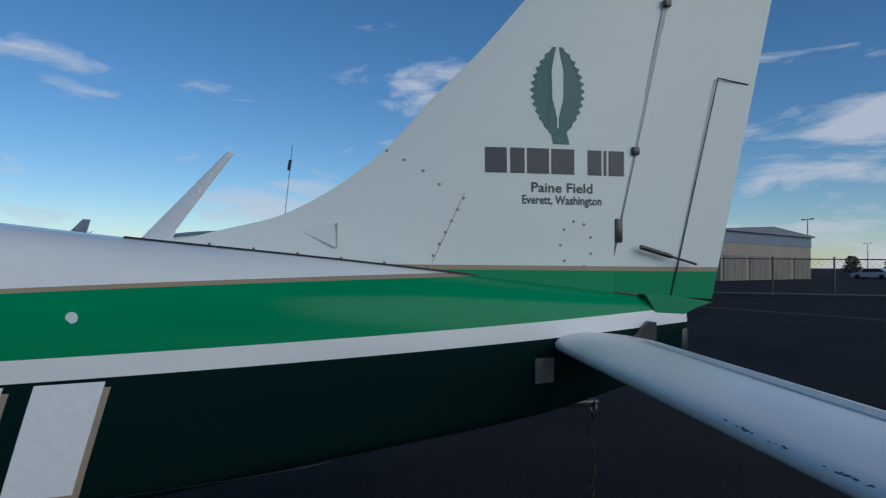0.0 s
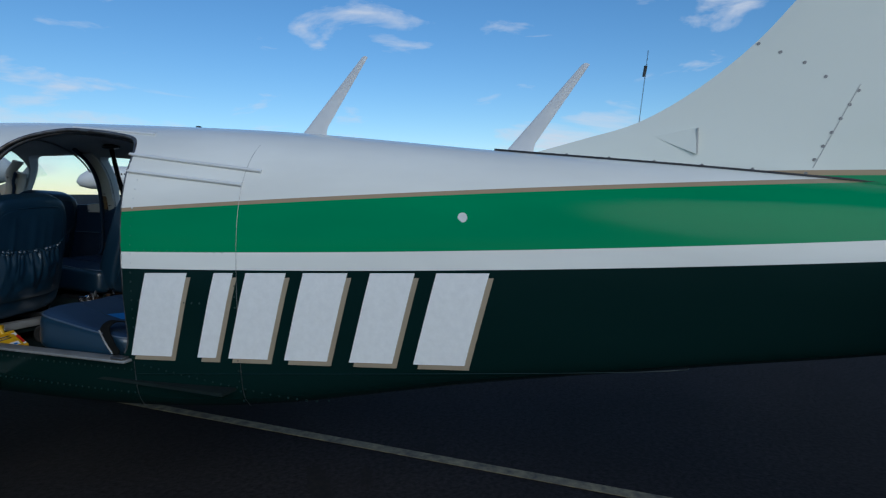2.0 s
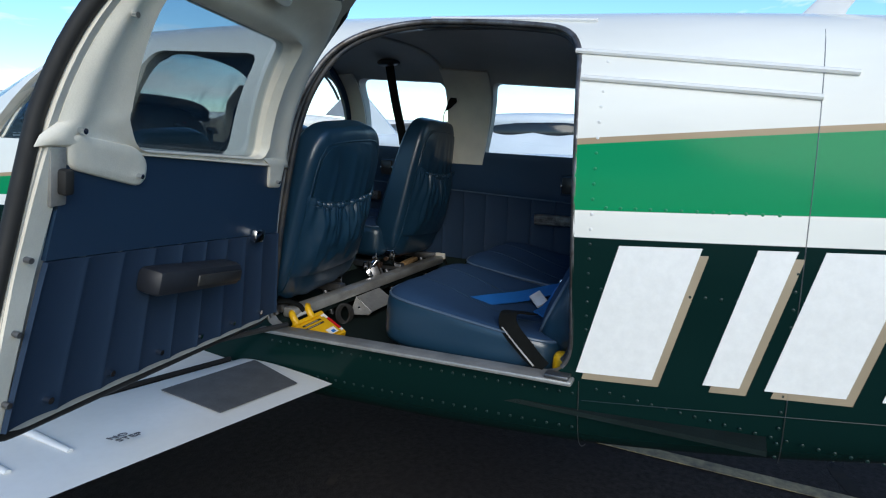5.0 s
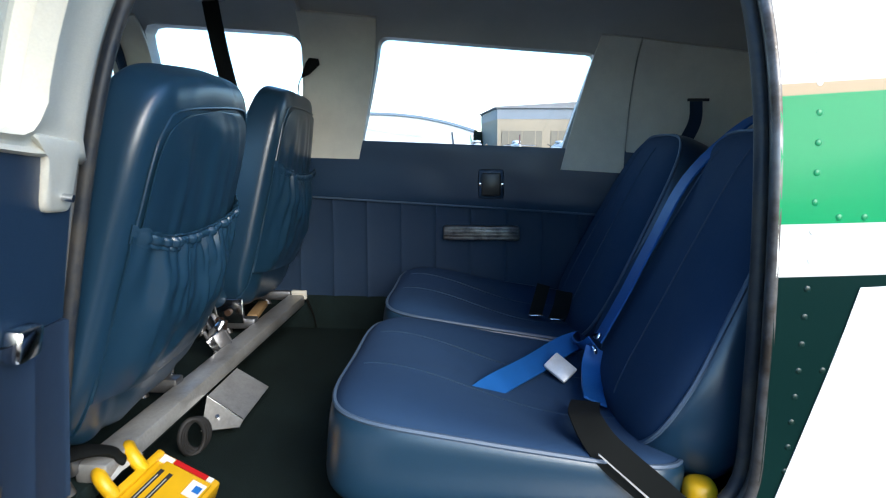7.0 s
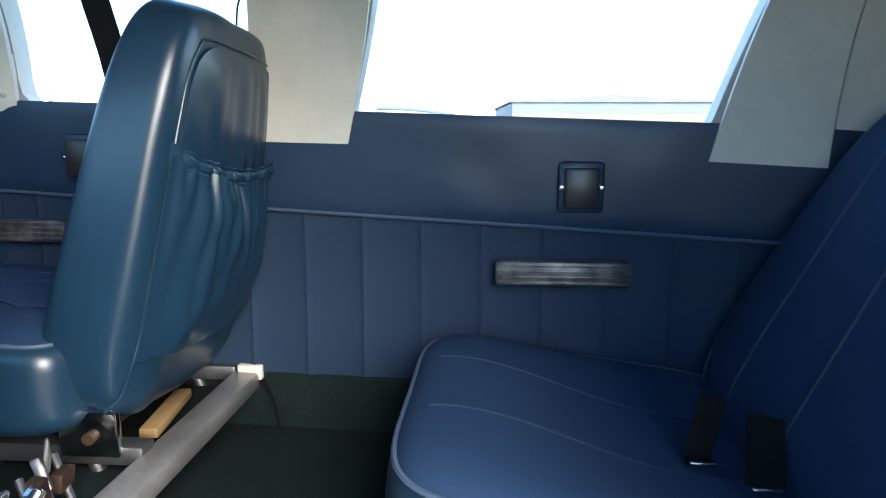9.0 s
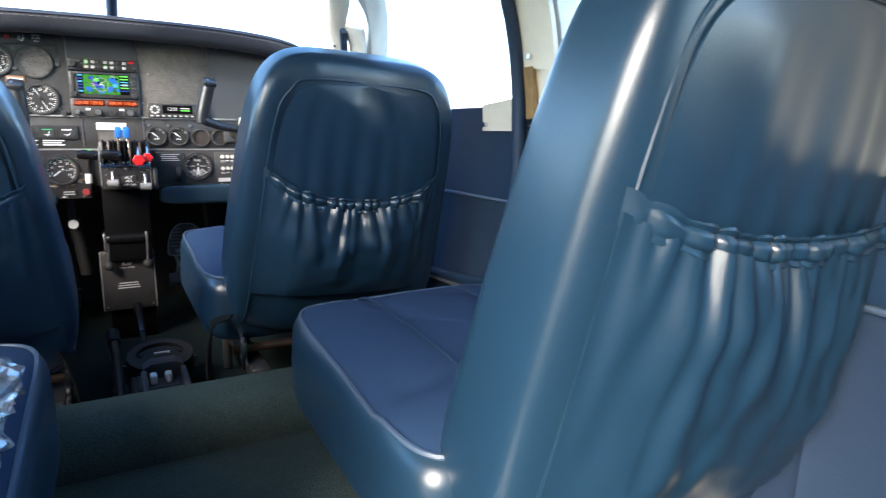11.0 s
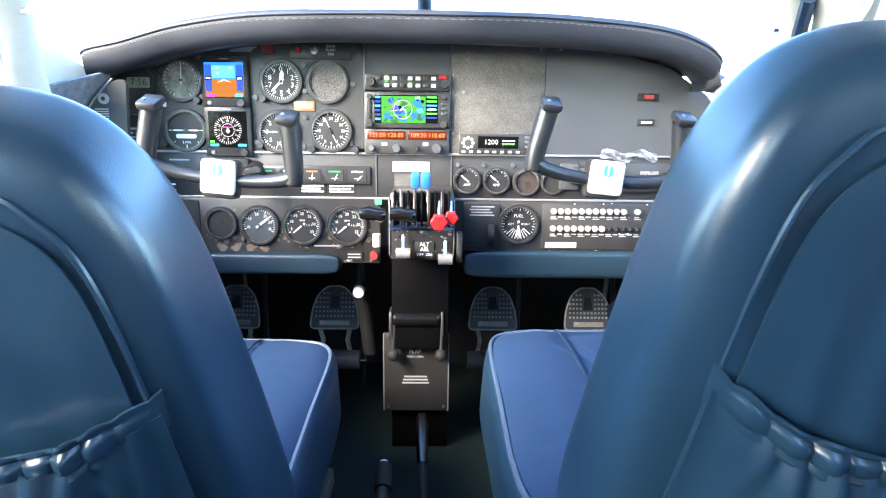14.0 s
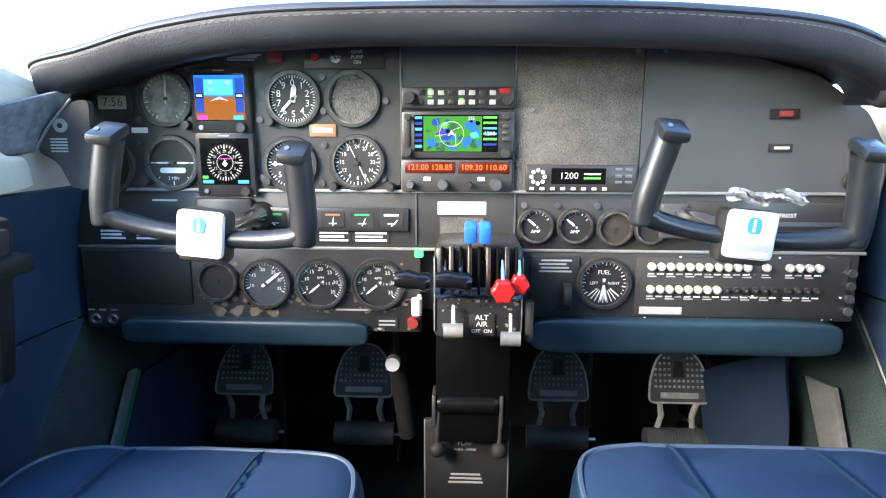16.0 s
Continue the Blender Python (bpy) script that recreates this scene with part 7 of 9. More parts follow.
def yoke(cx, cz, label):
    y = 2.12
    th = thing("control_yoke", label, "control yoke", (cx, y, cz), "control yokes")
    for sx in (-1, 1):
        arm_p = smooth_path([(sx * 0.015, 0.010, -0.006), (sx * 0.060, 0.010, -0.003), (sx * 0.098, 0.006, 0.004), (sx * 0.113, 0.003, 0.010)], 6)
        part("yoke_arm", tube(arm_p, [0.0100 + 0.0025 * k / len(arm_p) for k in range(len(arm_p))], 14, flat=1.25, up=Vector((0, 1, 0))), M_YOKE, th, "black yoke arm")
        horn_p = smooth_path([(sx * 0.1155, 0.003, -0.002), (sx * 0.1165, 0.002, 0.012), (sx * 0.1155, 0.0, 0.032), (sx * 0.111, -0.003, 0.064), (sx * 0.106, -0.006, 0.0955), (sx * 0.105, -0.007, 0.100)], 6)
        part("yoke_horn", tube(horn_p, [0.0125] + [0.0145 + 0.0022 * k / len(horn_p) for k in range(len(horn_p) - 2)] + [0.0155], 16, up=Vector((0, 1, 0))), M_YOKE, th, "worn black horn grip")
        part("horn_cap", box((sx * 0.1045, -0.011, 0.103), (0.031, 0.042, 0.014), 0.005, Matrix.Rotation(radians(22), 3, "X")), M_YOKE, th)
        part("cap_screw", cyl((sx * 0.1045 - 0.006, -0.020, 0.106), (sx * 0.1045 - 0.006, -0.022, 0.108), 0.003, n=8), M_STEEL, th)
    part("hub_base", box((0, 0.012, -0.004), (0.060, 0.03, 0.062), 0.008), M_BLACKP, th)
    hub = part("hub_plate", box((0, -0.006, 0.0), (0.055, 0.010, 0.054), 0.006), M_PAPER, th, "white hub plate with small emblem")
    part("emblem", prism([tuple(p) for p in rounded([(-0.007, 0.002), (0.007, 0.002), (0.007, 0.020), (-0.007, 0.020)], 0.006)], 0.0112, 0.0122, lambda u, v, w: Vector((u, -w, v))), M_YLOGO, hub, smooth=False)
    part("emblem_slot", prism([(-0.0015, 0.004), (0.0015, 0.004), (0.0015, 0.018), (-0.0015, 0.018)], 0.0122, 0.0126, lambda u, v, w: Vector((u, -w, v))), M_PAPER, hub, smooth=False)
    part("name_bar", box((0, -0.0113, -0.013), (0.038, 0.001, 0.008)), M_GREYMARK, hub)
    th.rotation_euler = (0, radians(5.5), 0)
    part("shaft", cyl((0, 0.02, -0.004), (0, PY - y + 0.02, -0.004), 0.012), M_CHROME, th)
    return th


yoke(-0.320, 1.212, "worn black control yoke with white hub plate")
yoke(0.294, 1.217, "worn black control yoke with white hub plate")

# ---- engine control quadrant
quadrant = thing("engine_quadrant", "worn black engine lever quadrant with coloured knobs", "throttle quadrant")
QY = 2.215
M_BRONZE = surface("browned_steel_slot", (0.17, 0.13, 0.11), 0.32, metal=0.8, vary=0.4, scale=40)
part("housing", box((-0.001, QY + 0.06, 1.120), (0.116, 0.12, 0.125), 0.008), M_BLACKP, quadrant, "scuffed black quadrant housing")
part("housing_edge", box((-0.0585, QY + 0.002, 1.118), (0.002, 0.006, 0.10), 0.0006), M_ALU, quadrant)
part("housing_edge", box((0.0565, QY + 0.002, 1.118), (0.002, 0.006, 0.10), 0.0006), M_ALU, quadrant)
for k in range(9):
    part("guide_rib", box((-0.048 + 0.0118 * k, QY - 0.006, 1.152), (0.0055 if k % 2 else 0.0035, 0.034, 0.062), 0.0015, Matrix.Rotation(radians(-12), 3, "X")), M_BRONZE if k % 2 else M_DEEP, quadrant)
part("lit_worn_edge", box((-0.001, QY - 0.002, 1.122), (0.114, 0.008, 0.016), 0.002), M_CHROME, quadrant)
rn = random.Random(4)
for k in range(60):
    part("worn_patch", prism(blob(rn.uniform(-0.052, 0.050), 1.114 - 0.045 * rn.random() ** 2.0, rn.uniform(0.0008, 0.0032), 40 + k, 9), 0, 0.001, lambda u, v, w: Vector((u, QY - 0.0005 - w, v))), (M_WORN, M_ALU, M_CHROME)[k % 3], quadrant, smooth=False)


def lever(x, top, knob):
    part("lever", tube([(x, QY + 0.03, 1.14), (x, QY - 0.01, 1.165), top], 0.003, 8), M_CHROME, quadrant)
    knob()


for x in (-0.012, 0.006):
    lever(x, (x, QY - 0.005, 1.195), lambda x=x: part("propeller_knob", box((x, QY - 0.012, 1.203), (0.0160, 0.024, 0.025), 0.004, Matrix.Rotation(radians(14), 3, "X")), M_BLUEKNOB, quadrant, "bright blue propeller lever knob"))
for x, dx in ((-0.045, -0.030), (-0.024, 0.0)):
    lever(x, (x, QY - 0.035, 1.148), lambda x=x, dx=dx: part("throttle_grip", tube([(x + dx - 0.030, QY - 0.045, 1.149), (x + dx - 0.014, QY - 0.045, 1.149), (x + dx - 0.002, QY - 0.045, 1.147), (x + dx + 0.008, QY - 0.045, 1.146), (x + dx + 0.014, QY - 0.045, 1.146)], [0.0095, 0.0125, 0.0105, 0.0125, 0.009], 14), M_GLOSSBLACK, quadrant, "black throttle grip"))
for x in (0.029, 0.050):
    def star(x=x):
        bm = bmesh.new()
        pr = [(0.0145 * (1 + 0.09 * math.cos(6 * a)) * math.cos(a), 0.0145 * (1 + 0.09 * math.cos(6 * a)) * math.sin(a)) for a in [2 * math.pi * j / 36 for j in range(36)]]
        add_prism(bm, pr, -0.007, 0.007, lambda u, v, w: Vector((x + u * (0.8 if x > 0.04 else 0.95), QY - 0.040 + w * 1.4 + (0.012 if x > 0.04 else 0), 1.134 + (0.006 if x > 0.04 else 0) + v * (0.8 if x > 0.04 else 0.95))))
        bmesh.ops.bevel(bm, geom=[e for e in bm.edges if len(e.link_faces) == 2 and e.calc_face_angle() > 1.0], offset=0.002, segments=1, affect="EDGES")
        part("mixture_knob", bm, M_RED, quadrant, "red fluted mixture knob")
    lever(x, (x, QY - 0.035, 1.136), star)
for x, z in ((-0.033, 1.076), (0.041, 1.066)):
    part("alternate_air_knob", cyl((x - 0.0125, QY - 0.022, z), (x + 0.0125, QY - 0.022, z), 0.0095, n=20), M_ALU, quadrant, "white ribbed knob")
    part("lever", cyl((x, QY - 0.01, z + 0.03), (x, QY - 0.022, z), 0.003), M_CHROME, quadrant)
part("label_plate", box((0.004, QY - 0.003, 1.078), (0.034, 0.002, 0.030), 0.0005), M_RUBBER, quadrant)
lettered("lettering", [("ALT", 0.004, 1.0885, 0.010, PY - QY + 0.0046), ("AIR", 0.004, 1.0795, 0.010, PY - QY + 0.0046), ("OFF  ON", 0.004, 1.070, 0.007, PY - QY + 0.0046)], M_MARK, quadrant)
part("friction_lever", box((0.066, QY - 0.004, 1.085), (0.010, 0.02, 0.055), 0.003), M_BLACKP, quadrant)

# ---- pedestal with cowl flap handles, fuel console, trim wheel
pedestal = thing("centre_pedestal", "black centre pedestal with cowl flap knobs", "pedestal")
# near-black columns carry the dark of the footwell in their colour
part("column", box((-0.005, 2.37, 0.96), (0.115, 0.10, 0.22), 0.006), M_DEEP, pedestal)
part("roll_grip", add_cyl(add_cyl(cyl((-0.054, 2.325, 0.914), (0.028, 2.325, 0.914), 0.0155, n=24), (-0.060, 2.325, 0.914), (-0.054, 2.325, 0.914), 0.0125, 0.0155), (0.028, 2.325, 0.914), (0.034, 2.325, 0.914), 0.0155, 0.0125), M_GLOSSBLACK, pedestal, "black roll grip between two brackets")
for x in (-0.065, 0.039):
    part("grip_bracket", box((x, 2.335, 0.905), (0.006, 0.040, 0.052), 0.002), M_STEEL, pedestal)
part("face_plate", box((-0.014, 2.352, 0.790), (0.136, 0.012, 0.172), 0.004), M_BLACKP, pedestal)
for x in (-0.0815, 0.0535):
    part("plate_edge", box((x, 2.349, 0.790), (0.0022, 0.006, 0.170), 0.0006), M_ALU, pedestal, "worn bright plate edge")
for x in (-0.072, 0.044):
    for z in (0.868, 0.715):
        part("screw", cyl((x, 2.347, z), (x, 2.343, z), 0.003, n=10), M_STEEL, pedestal)
selector = thing("floor_lever", "black floor lever with a ribbed grip", "lever")
part("arm", tube([(0.003, 2.18, 0.68), (0.006, 2.13, 0.65), (0.008, 2.10, 0.615)], 0.008, 10), M_RUBBER, selector)
part("grip", tube([(0.0, 2.262, 0.736), (0.001, 2.24, 0.722), (0.003, 2.18, 0.68)], [0.010, 0.0135, 0.010], 12), M_GLOSSBLACK, selector)
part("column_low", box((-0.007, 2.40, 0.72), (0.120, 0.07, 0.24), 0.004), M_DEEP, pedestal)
for x in (-0.060, 0.037):
    part("cowl_flap_knob", puff(0.026, 0.026, 0.026, 20, 12, 1, 1, None, (x, 2.322, 0.838)), M_RUBBER, pedestal, "round black cowl flap knob")
    part("cowl_flap_rod", cyl((x + 0.002, 2.322, 0.905), (x, 2.322, 0.846), 0.0035), M_STEEL, pedestal)
lettered("lettering", [("PULL - CLOSE", -0.016, 0.862, 0.006, PY - 2.3445), ("COWL", -0.016, 0.850, 0.0115, PY - 2.3445), ("FLAP", -0.016, 0.837, 0.0115, PY - 2.3445), ("PUSH - OPEN", -0.016, 0.826, 0.006, PY - 2.3445)], M_MARK, pedestal)
for k in range(3):
    part("placard_bar", box((-0.015, 2.3452, 0.768 + 0.007 * k), (0.056 - 0.004 * k, 0.0012, 0.003)), M_GREYMARK, pedestal)
console = thing("fuel_console", "black fuel selector console on the cabin floor", "console")
part("console_body", box((0.022, 1.86, 0.632), (0.115, 0.36, 0.055), 0.008), M_BLACKP, console)
part("console_lid", box((0.022, 1.73, 0.664), (0.098, 0.13, 0.010), 0.004), M_GREYPANEL, console)
part("selector_plate", box((0.022, 1.87, 0.662), (0.088, 0.12, 0.006), 0.002), M_BLACK, console)
for x in (0.006, 0.036):
    part("selector_lever", box((x + 0.004, 1.836, 0.676), (0.014, 0.026, 0.022), 0.004), M_MARK, console, "white selector lever")
part("trim_wheel", annulus(0, 0, 0.050, 0.072, 0, 0.04, 40), M_RUBBER, console, "ribbed black trim wheel").matrix_basis = Matrix.Translation((0.032, 1.952, 0.655)) @ Matrix.Rotation(radians(-78), 4, "X") @ Matrix.Translation((0, -PY, 0))
part("trim_hub", cyl((0.032, 1.952, 0.62), (0.032, 1.943, 0.690), 0.064, 0.050, 32), M_RUBBER, console)
for k in range(10):
    a = math.pi * k / 9
    part("wheel_rib", cyl((0.032 + 0.074 * math.cos(a), 1.957 + 0.074 * math.sin(a), 0.645), (0.032 + 0.074 * math.cos(a), 1.957 + 0.074 * math.sin(a), 0.672), 0.006, n=8), M_STEEL if k % 3 == 0 else M_RUBBER, console)
part("wheel_ridge", tube([(0.032 + 0.043 * math.cos(a), 1.944 + 0.043 * math.sin(a), 0.691) for a in [math.pi * k / 20 for k in range(21)]], 0.004, 8), M_RUBBER, console)
part("hood", prism([(-0.012, 0.640), (0.078, 0.640), (0.074, 0.690), (0.058, 0.699), (0.008, 0.699), (-0.008, 0.690)], 1.862, 1.905, lambda u, v, w: Vector((u, w, v))), M_GREYPANEL, console, "blue-grey hood over the wheel", smooth=False)
for x in (-0.008, 0.072):
    part("side_rail", box((x, 1.800, 0.672), (0.012, 0.125, 0.034), 0.004), M_GREYPANEL, console, "blue-grey console edge")
part("name_bar", box((0.036, 1.952, 0.6935), (0.034, 0.009, 0.003)), M_GREYMARK, console)
flap = thing("flap_lever", "black floor flap lever with white knob", "lever", (0, 0, 0))
part("arm", tube([(-0.055, 1.84, 0.63), (-0.058, 1.98, 0.665), (-0.062, 2.08, 0.69)], 0.011, 10), M_BLACKP, flap)
part("grip", tube([(-0.062, 2.08, 0.69), (-0.064, 2.13, 0.703)], 0.015, 12), M_RUBBER, flap)
part("button", cyl((-0.064, 2.13, 0.703), (-0.0645, 2.14, 0.706), 0.008, n=12), M_MARK, flap)
part("bracket", box((-0.055, 1.86, 0.622), (0.03, 0.14, 0.035), 0.004), M_BLACKP, flap)
brake = thing("parking_brake_handle", "black brake handle with white end button", "lever")
part("rod", cyl((-0.135, 2.42, 0.96), (-0.118, 2.44, 0.80), 0.016), M_RUBBER, brake)
part("button", cyl((-0.138, 2.405, 0.951), (-0.138, 2.388, 0.951), 0.012, n=18), M_MARK, brake, "white round button")
part("stalk", cyl((-0.138, 2.41, 0.951), (-0.138, 2.42, 1.03), 0.006, n=10), M_BLACKP, brake)

# ---- rudder pedals
M_PADDARK = surface("dark_pedal_rubber", (0.13, 0.13, 0.13), 0.5, vary=0.3, scale=25)
# Pedal metals lightened in place of light missing in the footwell.
M_PEDAL = surface("lightened_worn_pedal", (0.78, 0.74, 0.67), 0.42, metal=0.2, vary=0.3, scale=25)
# Black rubber lifted to dark grey so the foot bars show.
M_FOOTBAR = surface("lifted_black_rubber", (0.10, 0.10, 0.10), 0.5, vary=0.2, scale=25)
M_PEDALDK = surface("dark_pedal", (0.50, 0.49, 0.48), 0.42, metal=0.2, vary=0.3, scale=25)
# left pedal of each pair takes the darker copy; pale studs paint glints
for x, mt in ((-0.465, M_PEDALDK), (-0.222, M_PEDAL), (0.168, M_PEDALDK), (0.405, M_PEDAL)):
    th = thing("rudder_pedal", "worn metal rudder pedal with rubber foot bar", "pedal", (x, 2.585, 0.70), "rudder pedals")
    out = rounded([(-0.060, 0.108), (0.060, 0.108), (0.056, 0.150), (0.043, 0.186), (0.020, 0.207), (-0.020, 0.207), (-0.043, 0.186), (-0.056, 0.150)], 0.012, 3)
    pad = prism([tuple(p) for p in out], 0.0, 0.008, lambda u, v, w: Vector((u, -w + 0.35 * (v - 0.11), v)))
    part("pad", pad, M_PADDARK if mt is M_PEDALDK else M_FOOTBAR, th)
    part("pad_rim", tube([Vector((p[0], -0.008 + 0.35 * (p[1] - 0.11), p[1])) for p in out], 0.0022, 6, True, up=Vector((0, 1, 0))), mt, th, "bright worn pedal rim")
    part("pad_hole", prism([(-0.012, 0.155), (0.012, 0.155), (0.008, 0.185), (-0.008, 0.185)], 0.0082, 0.0092, lambda u, v, w: Vector((u, -w + 0.35 * (v - 0.11), v))), M_RUBBER, th, smooth=False)
    for i in range(11):
        for j in range(6):
            u, v = -0.045 + 0.009 * i, 0.138 + 0.0105 * j
            if abs(u) < 0.015 and v > 0.15 or abs(u) > 0.054 - 0.55 * max(0, v - 0.155):
                continue
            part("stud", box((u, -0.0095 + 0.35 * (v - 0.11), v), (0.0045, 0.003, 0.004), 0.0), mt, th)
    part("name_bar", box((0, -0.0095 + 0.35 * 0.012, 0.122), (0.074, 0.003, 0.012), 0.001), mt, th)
    for sx in (-1, 1):
        part("arm", tube([(sx * 0.038, -0.002, 0.112), (sx * 0.030, 0.004, 0.075), (sx * 0.036, 0.01, 0.04)], 0.006, 8), mt, th)
    part("foot_bar", cyl((-0.06, 0.0, 0.025), (0.06, 0.0, 0.025), 0.023, n=28), M_FOOTBAR, th)
    for k in range(15):
        part("bar_rib", cyl((-0.042 + 0.006 * k, 0, 0.025), (-0.039 + 0.006 * k, 0, 0.025), 0.0245, n=20), M_FOOTBAR, th)
    part("post", box((0.066, 0.03, 0.12), (0.008, 0.02, 0.34), 0.002), M_BLACKP, th)
    part("bar_bolt", cyl((0.06, 0, 0.022), (0.078, 0, 0.022), 0.007, n=12), M_CHROME, th)
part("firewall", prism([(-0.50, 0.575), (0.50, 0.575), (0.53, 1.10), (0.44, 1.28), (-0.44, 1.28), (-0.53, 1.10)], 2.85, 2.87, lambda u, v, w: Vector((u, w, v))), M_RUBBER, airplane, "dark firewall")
# side switch box by the pilot's knee
side = thing("side_switch_box", "black side panel with rocker switches", "switch panel")
SBM = Matrix.Translation((-0.585, 2.005, 1.135)) @ Matrix.Rotation(radians(6), 4, "Y")
def sb(name, c, s, mat, bev=0.003):
    ob = part(name, box(c, s, bev), mat, side)
    ob.matrix_basis = SBM
    return ob
sb("case", (0, 0, 0), (0.08, 0.22, 0.20), M_RUBBER, 0.01)
for k in range(3):
    sb("rocker_switch", (0.045, 0.01 + 0.033 * k, 0.075), (0.010, 0.022, 0.030), M_GREYMARK if k == 1 else M_BLACKP)
for k in range(4):
    sb("rocker_switch", (0.044, -0.05 + 0.035 * k, 0.0), (0.014, 0.024, 0.042), M_GREYMARK if k % 2 == 0 else M_BLACKP)
sb("placard", (0.041, 0.02, -0.065), (0.002, 0.12, 0.06), M_BLACKP, 0.001)
for k in range(5):
    sb("placard_bar", (0.0425, 0.03, -0.045 - 0.011 * k), (0.001, 0.07 - 0.01 * (k % 2), 0.004), M_GREYMARK, 0)
sb("red_lamp", (0.043, -0.045, -0.06), (0.008, 0.014, 0.010), glowing("red_lamp", (1.0, 0.12, 0.02), 0.294), 0.003)
sb("shelf_bar", (0.046, 0.0, 0.048), (0.032, 0.225, 0.022), M_RUBBER, 0.006)
# kick panels on the right
def slab(a, b, c, d, thick):
    """A padded panel between four corners, a and b below, d and c above."""
    a, b, c, d = Vector(a), Vector(b), Vector(c), Vector(d)
    nrm = (b - a).cross(d - a).normalized()

    def fn(u, v):
        p = (1 - v) * ((1 - u) * a + u * b) + v * ((1 - u) * d + u * c)
        return p + nrm * (0.004 * noise.noise(p * 14) + 0.006 * (math.sin(math.pi * u) * math.sin(math.pi * v)) ** 0.4)
    return sheet(16, 20, fn, -thick)


part("kick_panel", slab((0.49, 2.57, 0.63), (0.575, 2.46, 0.63), (0.572, 2.515, 0.94), (0.475, 2.61, 0.865), 0.03), M_NAVY, airplane, "blue cloth kick panel")
for sgn, y0 in ((1, 0.09), (-1, 0.0)):
    wall_panel("kick_carpet", quad((1.98 + y0, 0.62), (2.95, 0.62), (2.95, 1.05), (2.35 + y0, 1.05)), M_CARPET2, airplane, sgn, nu=30, inset=0.010, label="grey-green carpeted kick panel")
wall_panel("metal_plate", quad((2.30, 0.70), (2.36, 0.70), (2.50, 0.90), (2.425, 0.91)), M_ALU, airplane, 1, nu=6, inset=0.030, label="bare metal duct plate")
wall_panel("metal_strip", quad((2.20, 0.62), (2.216, 0.62), (2.440, 0.915), (2.422, 0.915)), M_ALU, airplane, -1, nu=4, inset=0.030, label="worn metal edge strip")
wall_panel("green_strip", quad((2.216, 0.62), (2.240, 0.62), (2.455, 0.905), (2.440, 0.915)), M_GREEN, airplane, -1, nu=4, inset=0.026)
wall_panel("kick_cloth", quad((2.245, 0.62), (2.75, 0.62), (2.75, 0.90), (2.46, 0.90)), M_NAVY, airplane, -1, nu=12, inset=0.028, label="blue cloth kick panel")

# ---------------------------------------------------------------- outdoors
def asphalt():
    m, nt, b, N, L = node_mat("asphalt")
    tc = N("ShaderNodeTexCoord")
    n1, n2, n3 = N("ShaderNodeTexNoise"), N("ShaderNodeTexNoise"), N("ShaderNodeTexVoronoi")
    n1.inputs["Scale"].default_value, n1.inputs["Detail"].default_value = 0.5, 8
    n2.inputs["Scale"].default_value, n2.inputs["Detail"].default_value = 40, 4
    n3.inputs["Scale"].default_value = 130
    for n in (n1, n2, n3):
        L(tc.outputs["Object"], n.inputs["Vector"])
    r = N("ShaderNodeValToRGB")
    r.color_ramp.elements[0].position, r.color_ramp.elements[1].position = 0.3, 0.72
    r.color_ramp.elements[0].color, r.color_ramp.elements[1].color = (0.0105, 0.0094, 0.0098, 1), (0.0235, 0.0210, 0.0212, 1)
    L(n1.outputs[0], r.inputs[0])
    hs = N("ShaderNodeHueSaturation")
    rr = N("ShaderNodeMapRange")
    rr.inputs[1].default_value, rr.inputs[2].default_value, rr.inputs[3].default_value, rr.inputs[4].default_value = 0.3, 0.7, 0.6, 1.5
    L(n2.outputs[0], rr.inputs[0])
    L(rr.outputs[0], hs.inputs["Value"])
    L(r.outputs[0], hs.inputs["Color"])
    L(hs.outputs[0], b.inputs["Base Color"])
    b.inputs["Roughness"].default_value = 0.92
    b.inputs["Specular IOR Level"].default_value = 0.12
    bp = N("ShaderNodeBump")
    bp.inputs["Strength"].default_value, bp.inputs["Distance"].default_value = 0.6, 0.004
    L(n3.outputs[0], bp.inputs["Height"])
    L(bp.outputs[0], b.inputs["Normal"])
    return m


M_ASPHALT = asphalt()
gm = bmesh.new()
bmesh.ops.create_circle(gm, cap_ends=True, segments=64, radius=2500)
tagged(new("ground", mesh_of("ground", gm, M_ASPHALT)), "dark weathered asphalt apron", "ground", kind="structure")
M_LINE = surface("worn_yellow_line", (0.30, 0.25, 0.13), 0.8, vary=0.3, scale=14, tint=(0.06, 0.055, 0.05), patch=0.5)
line = bmesh.new()
add_prism(line, [(0.61, 4.0), (0.68, 4.0), (0.43, -3.0), (0.36, -3.0)], 0.002, 0.005, lambda u, v, w: Vector((u, v, w)))
tagged(new("painted_line", mesh_of("painted_line", line, M_LINE)), "worn tan painted line on the asphalt", "marking", kind="structure")

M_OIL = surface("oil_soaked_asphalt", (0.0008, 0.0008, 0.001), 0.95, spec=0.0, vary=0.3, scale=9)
rn = random.Random(2)
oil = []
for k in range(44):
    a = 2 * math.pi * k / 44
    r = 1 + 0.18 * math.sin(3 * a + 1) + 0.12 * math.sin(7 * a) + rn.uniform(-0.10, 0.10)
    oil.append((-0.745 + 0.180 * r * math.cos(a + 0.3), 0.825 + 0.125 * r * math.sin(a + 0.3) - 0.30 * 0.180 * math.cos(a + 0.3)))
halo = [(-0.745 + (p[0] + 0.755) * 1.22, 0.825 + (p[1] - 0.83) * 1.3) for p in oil]
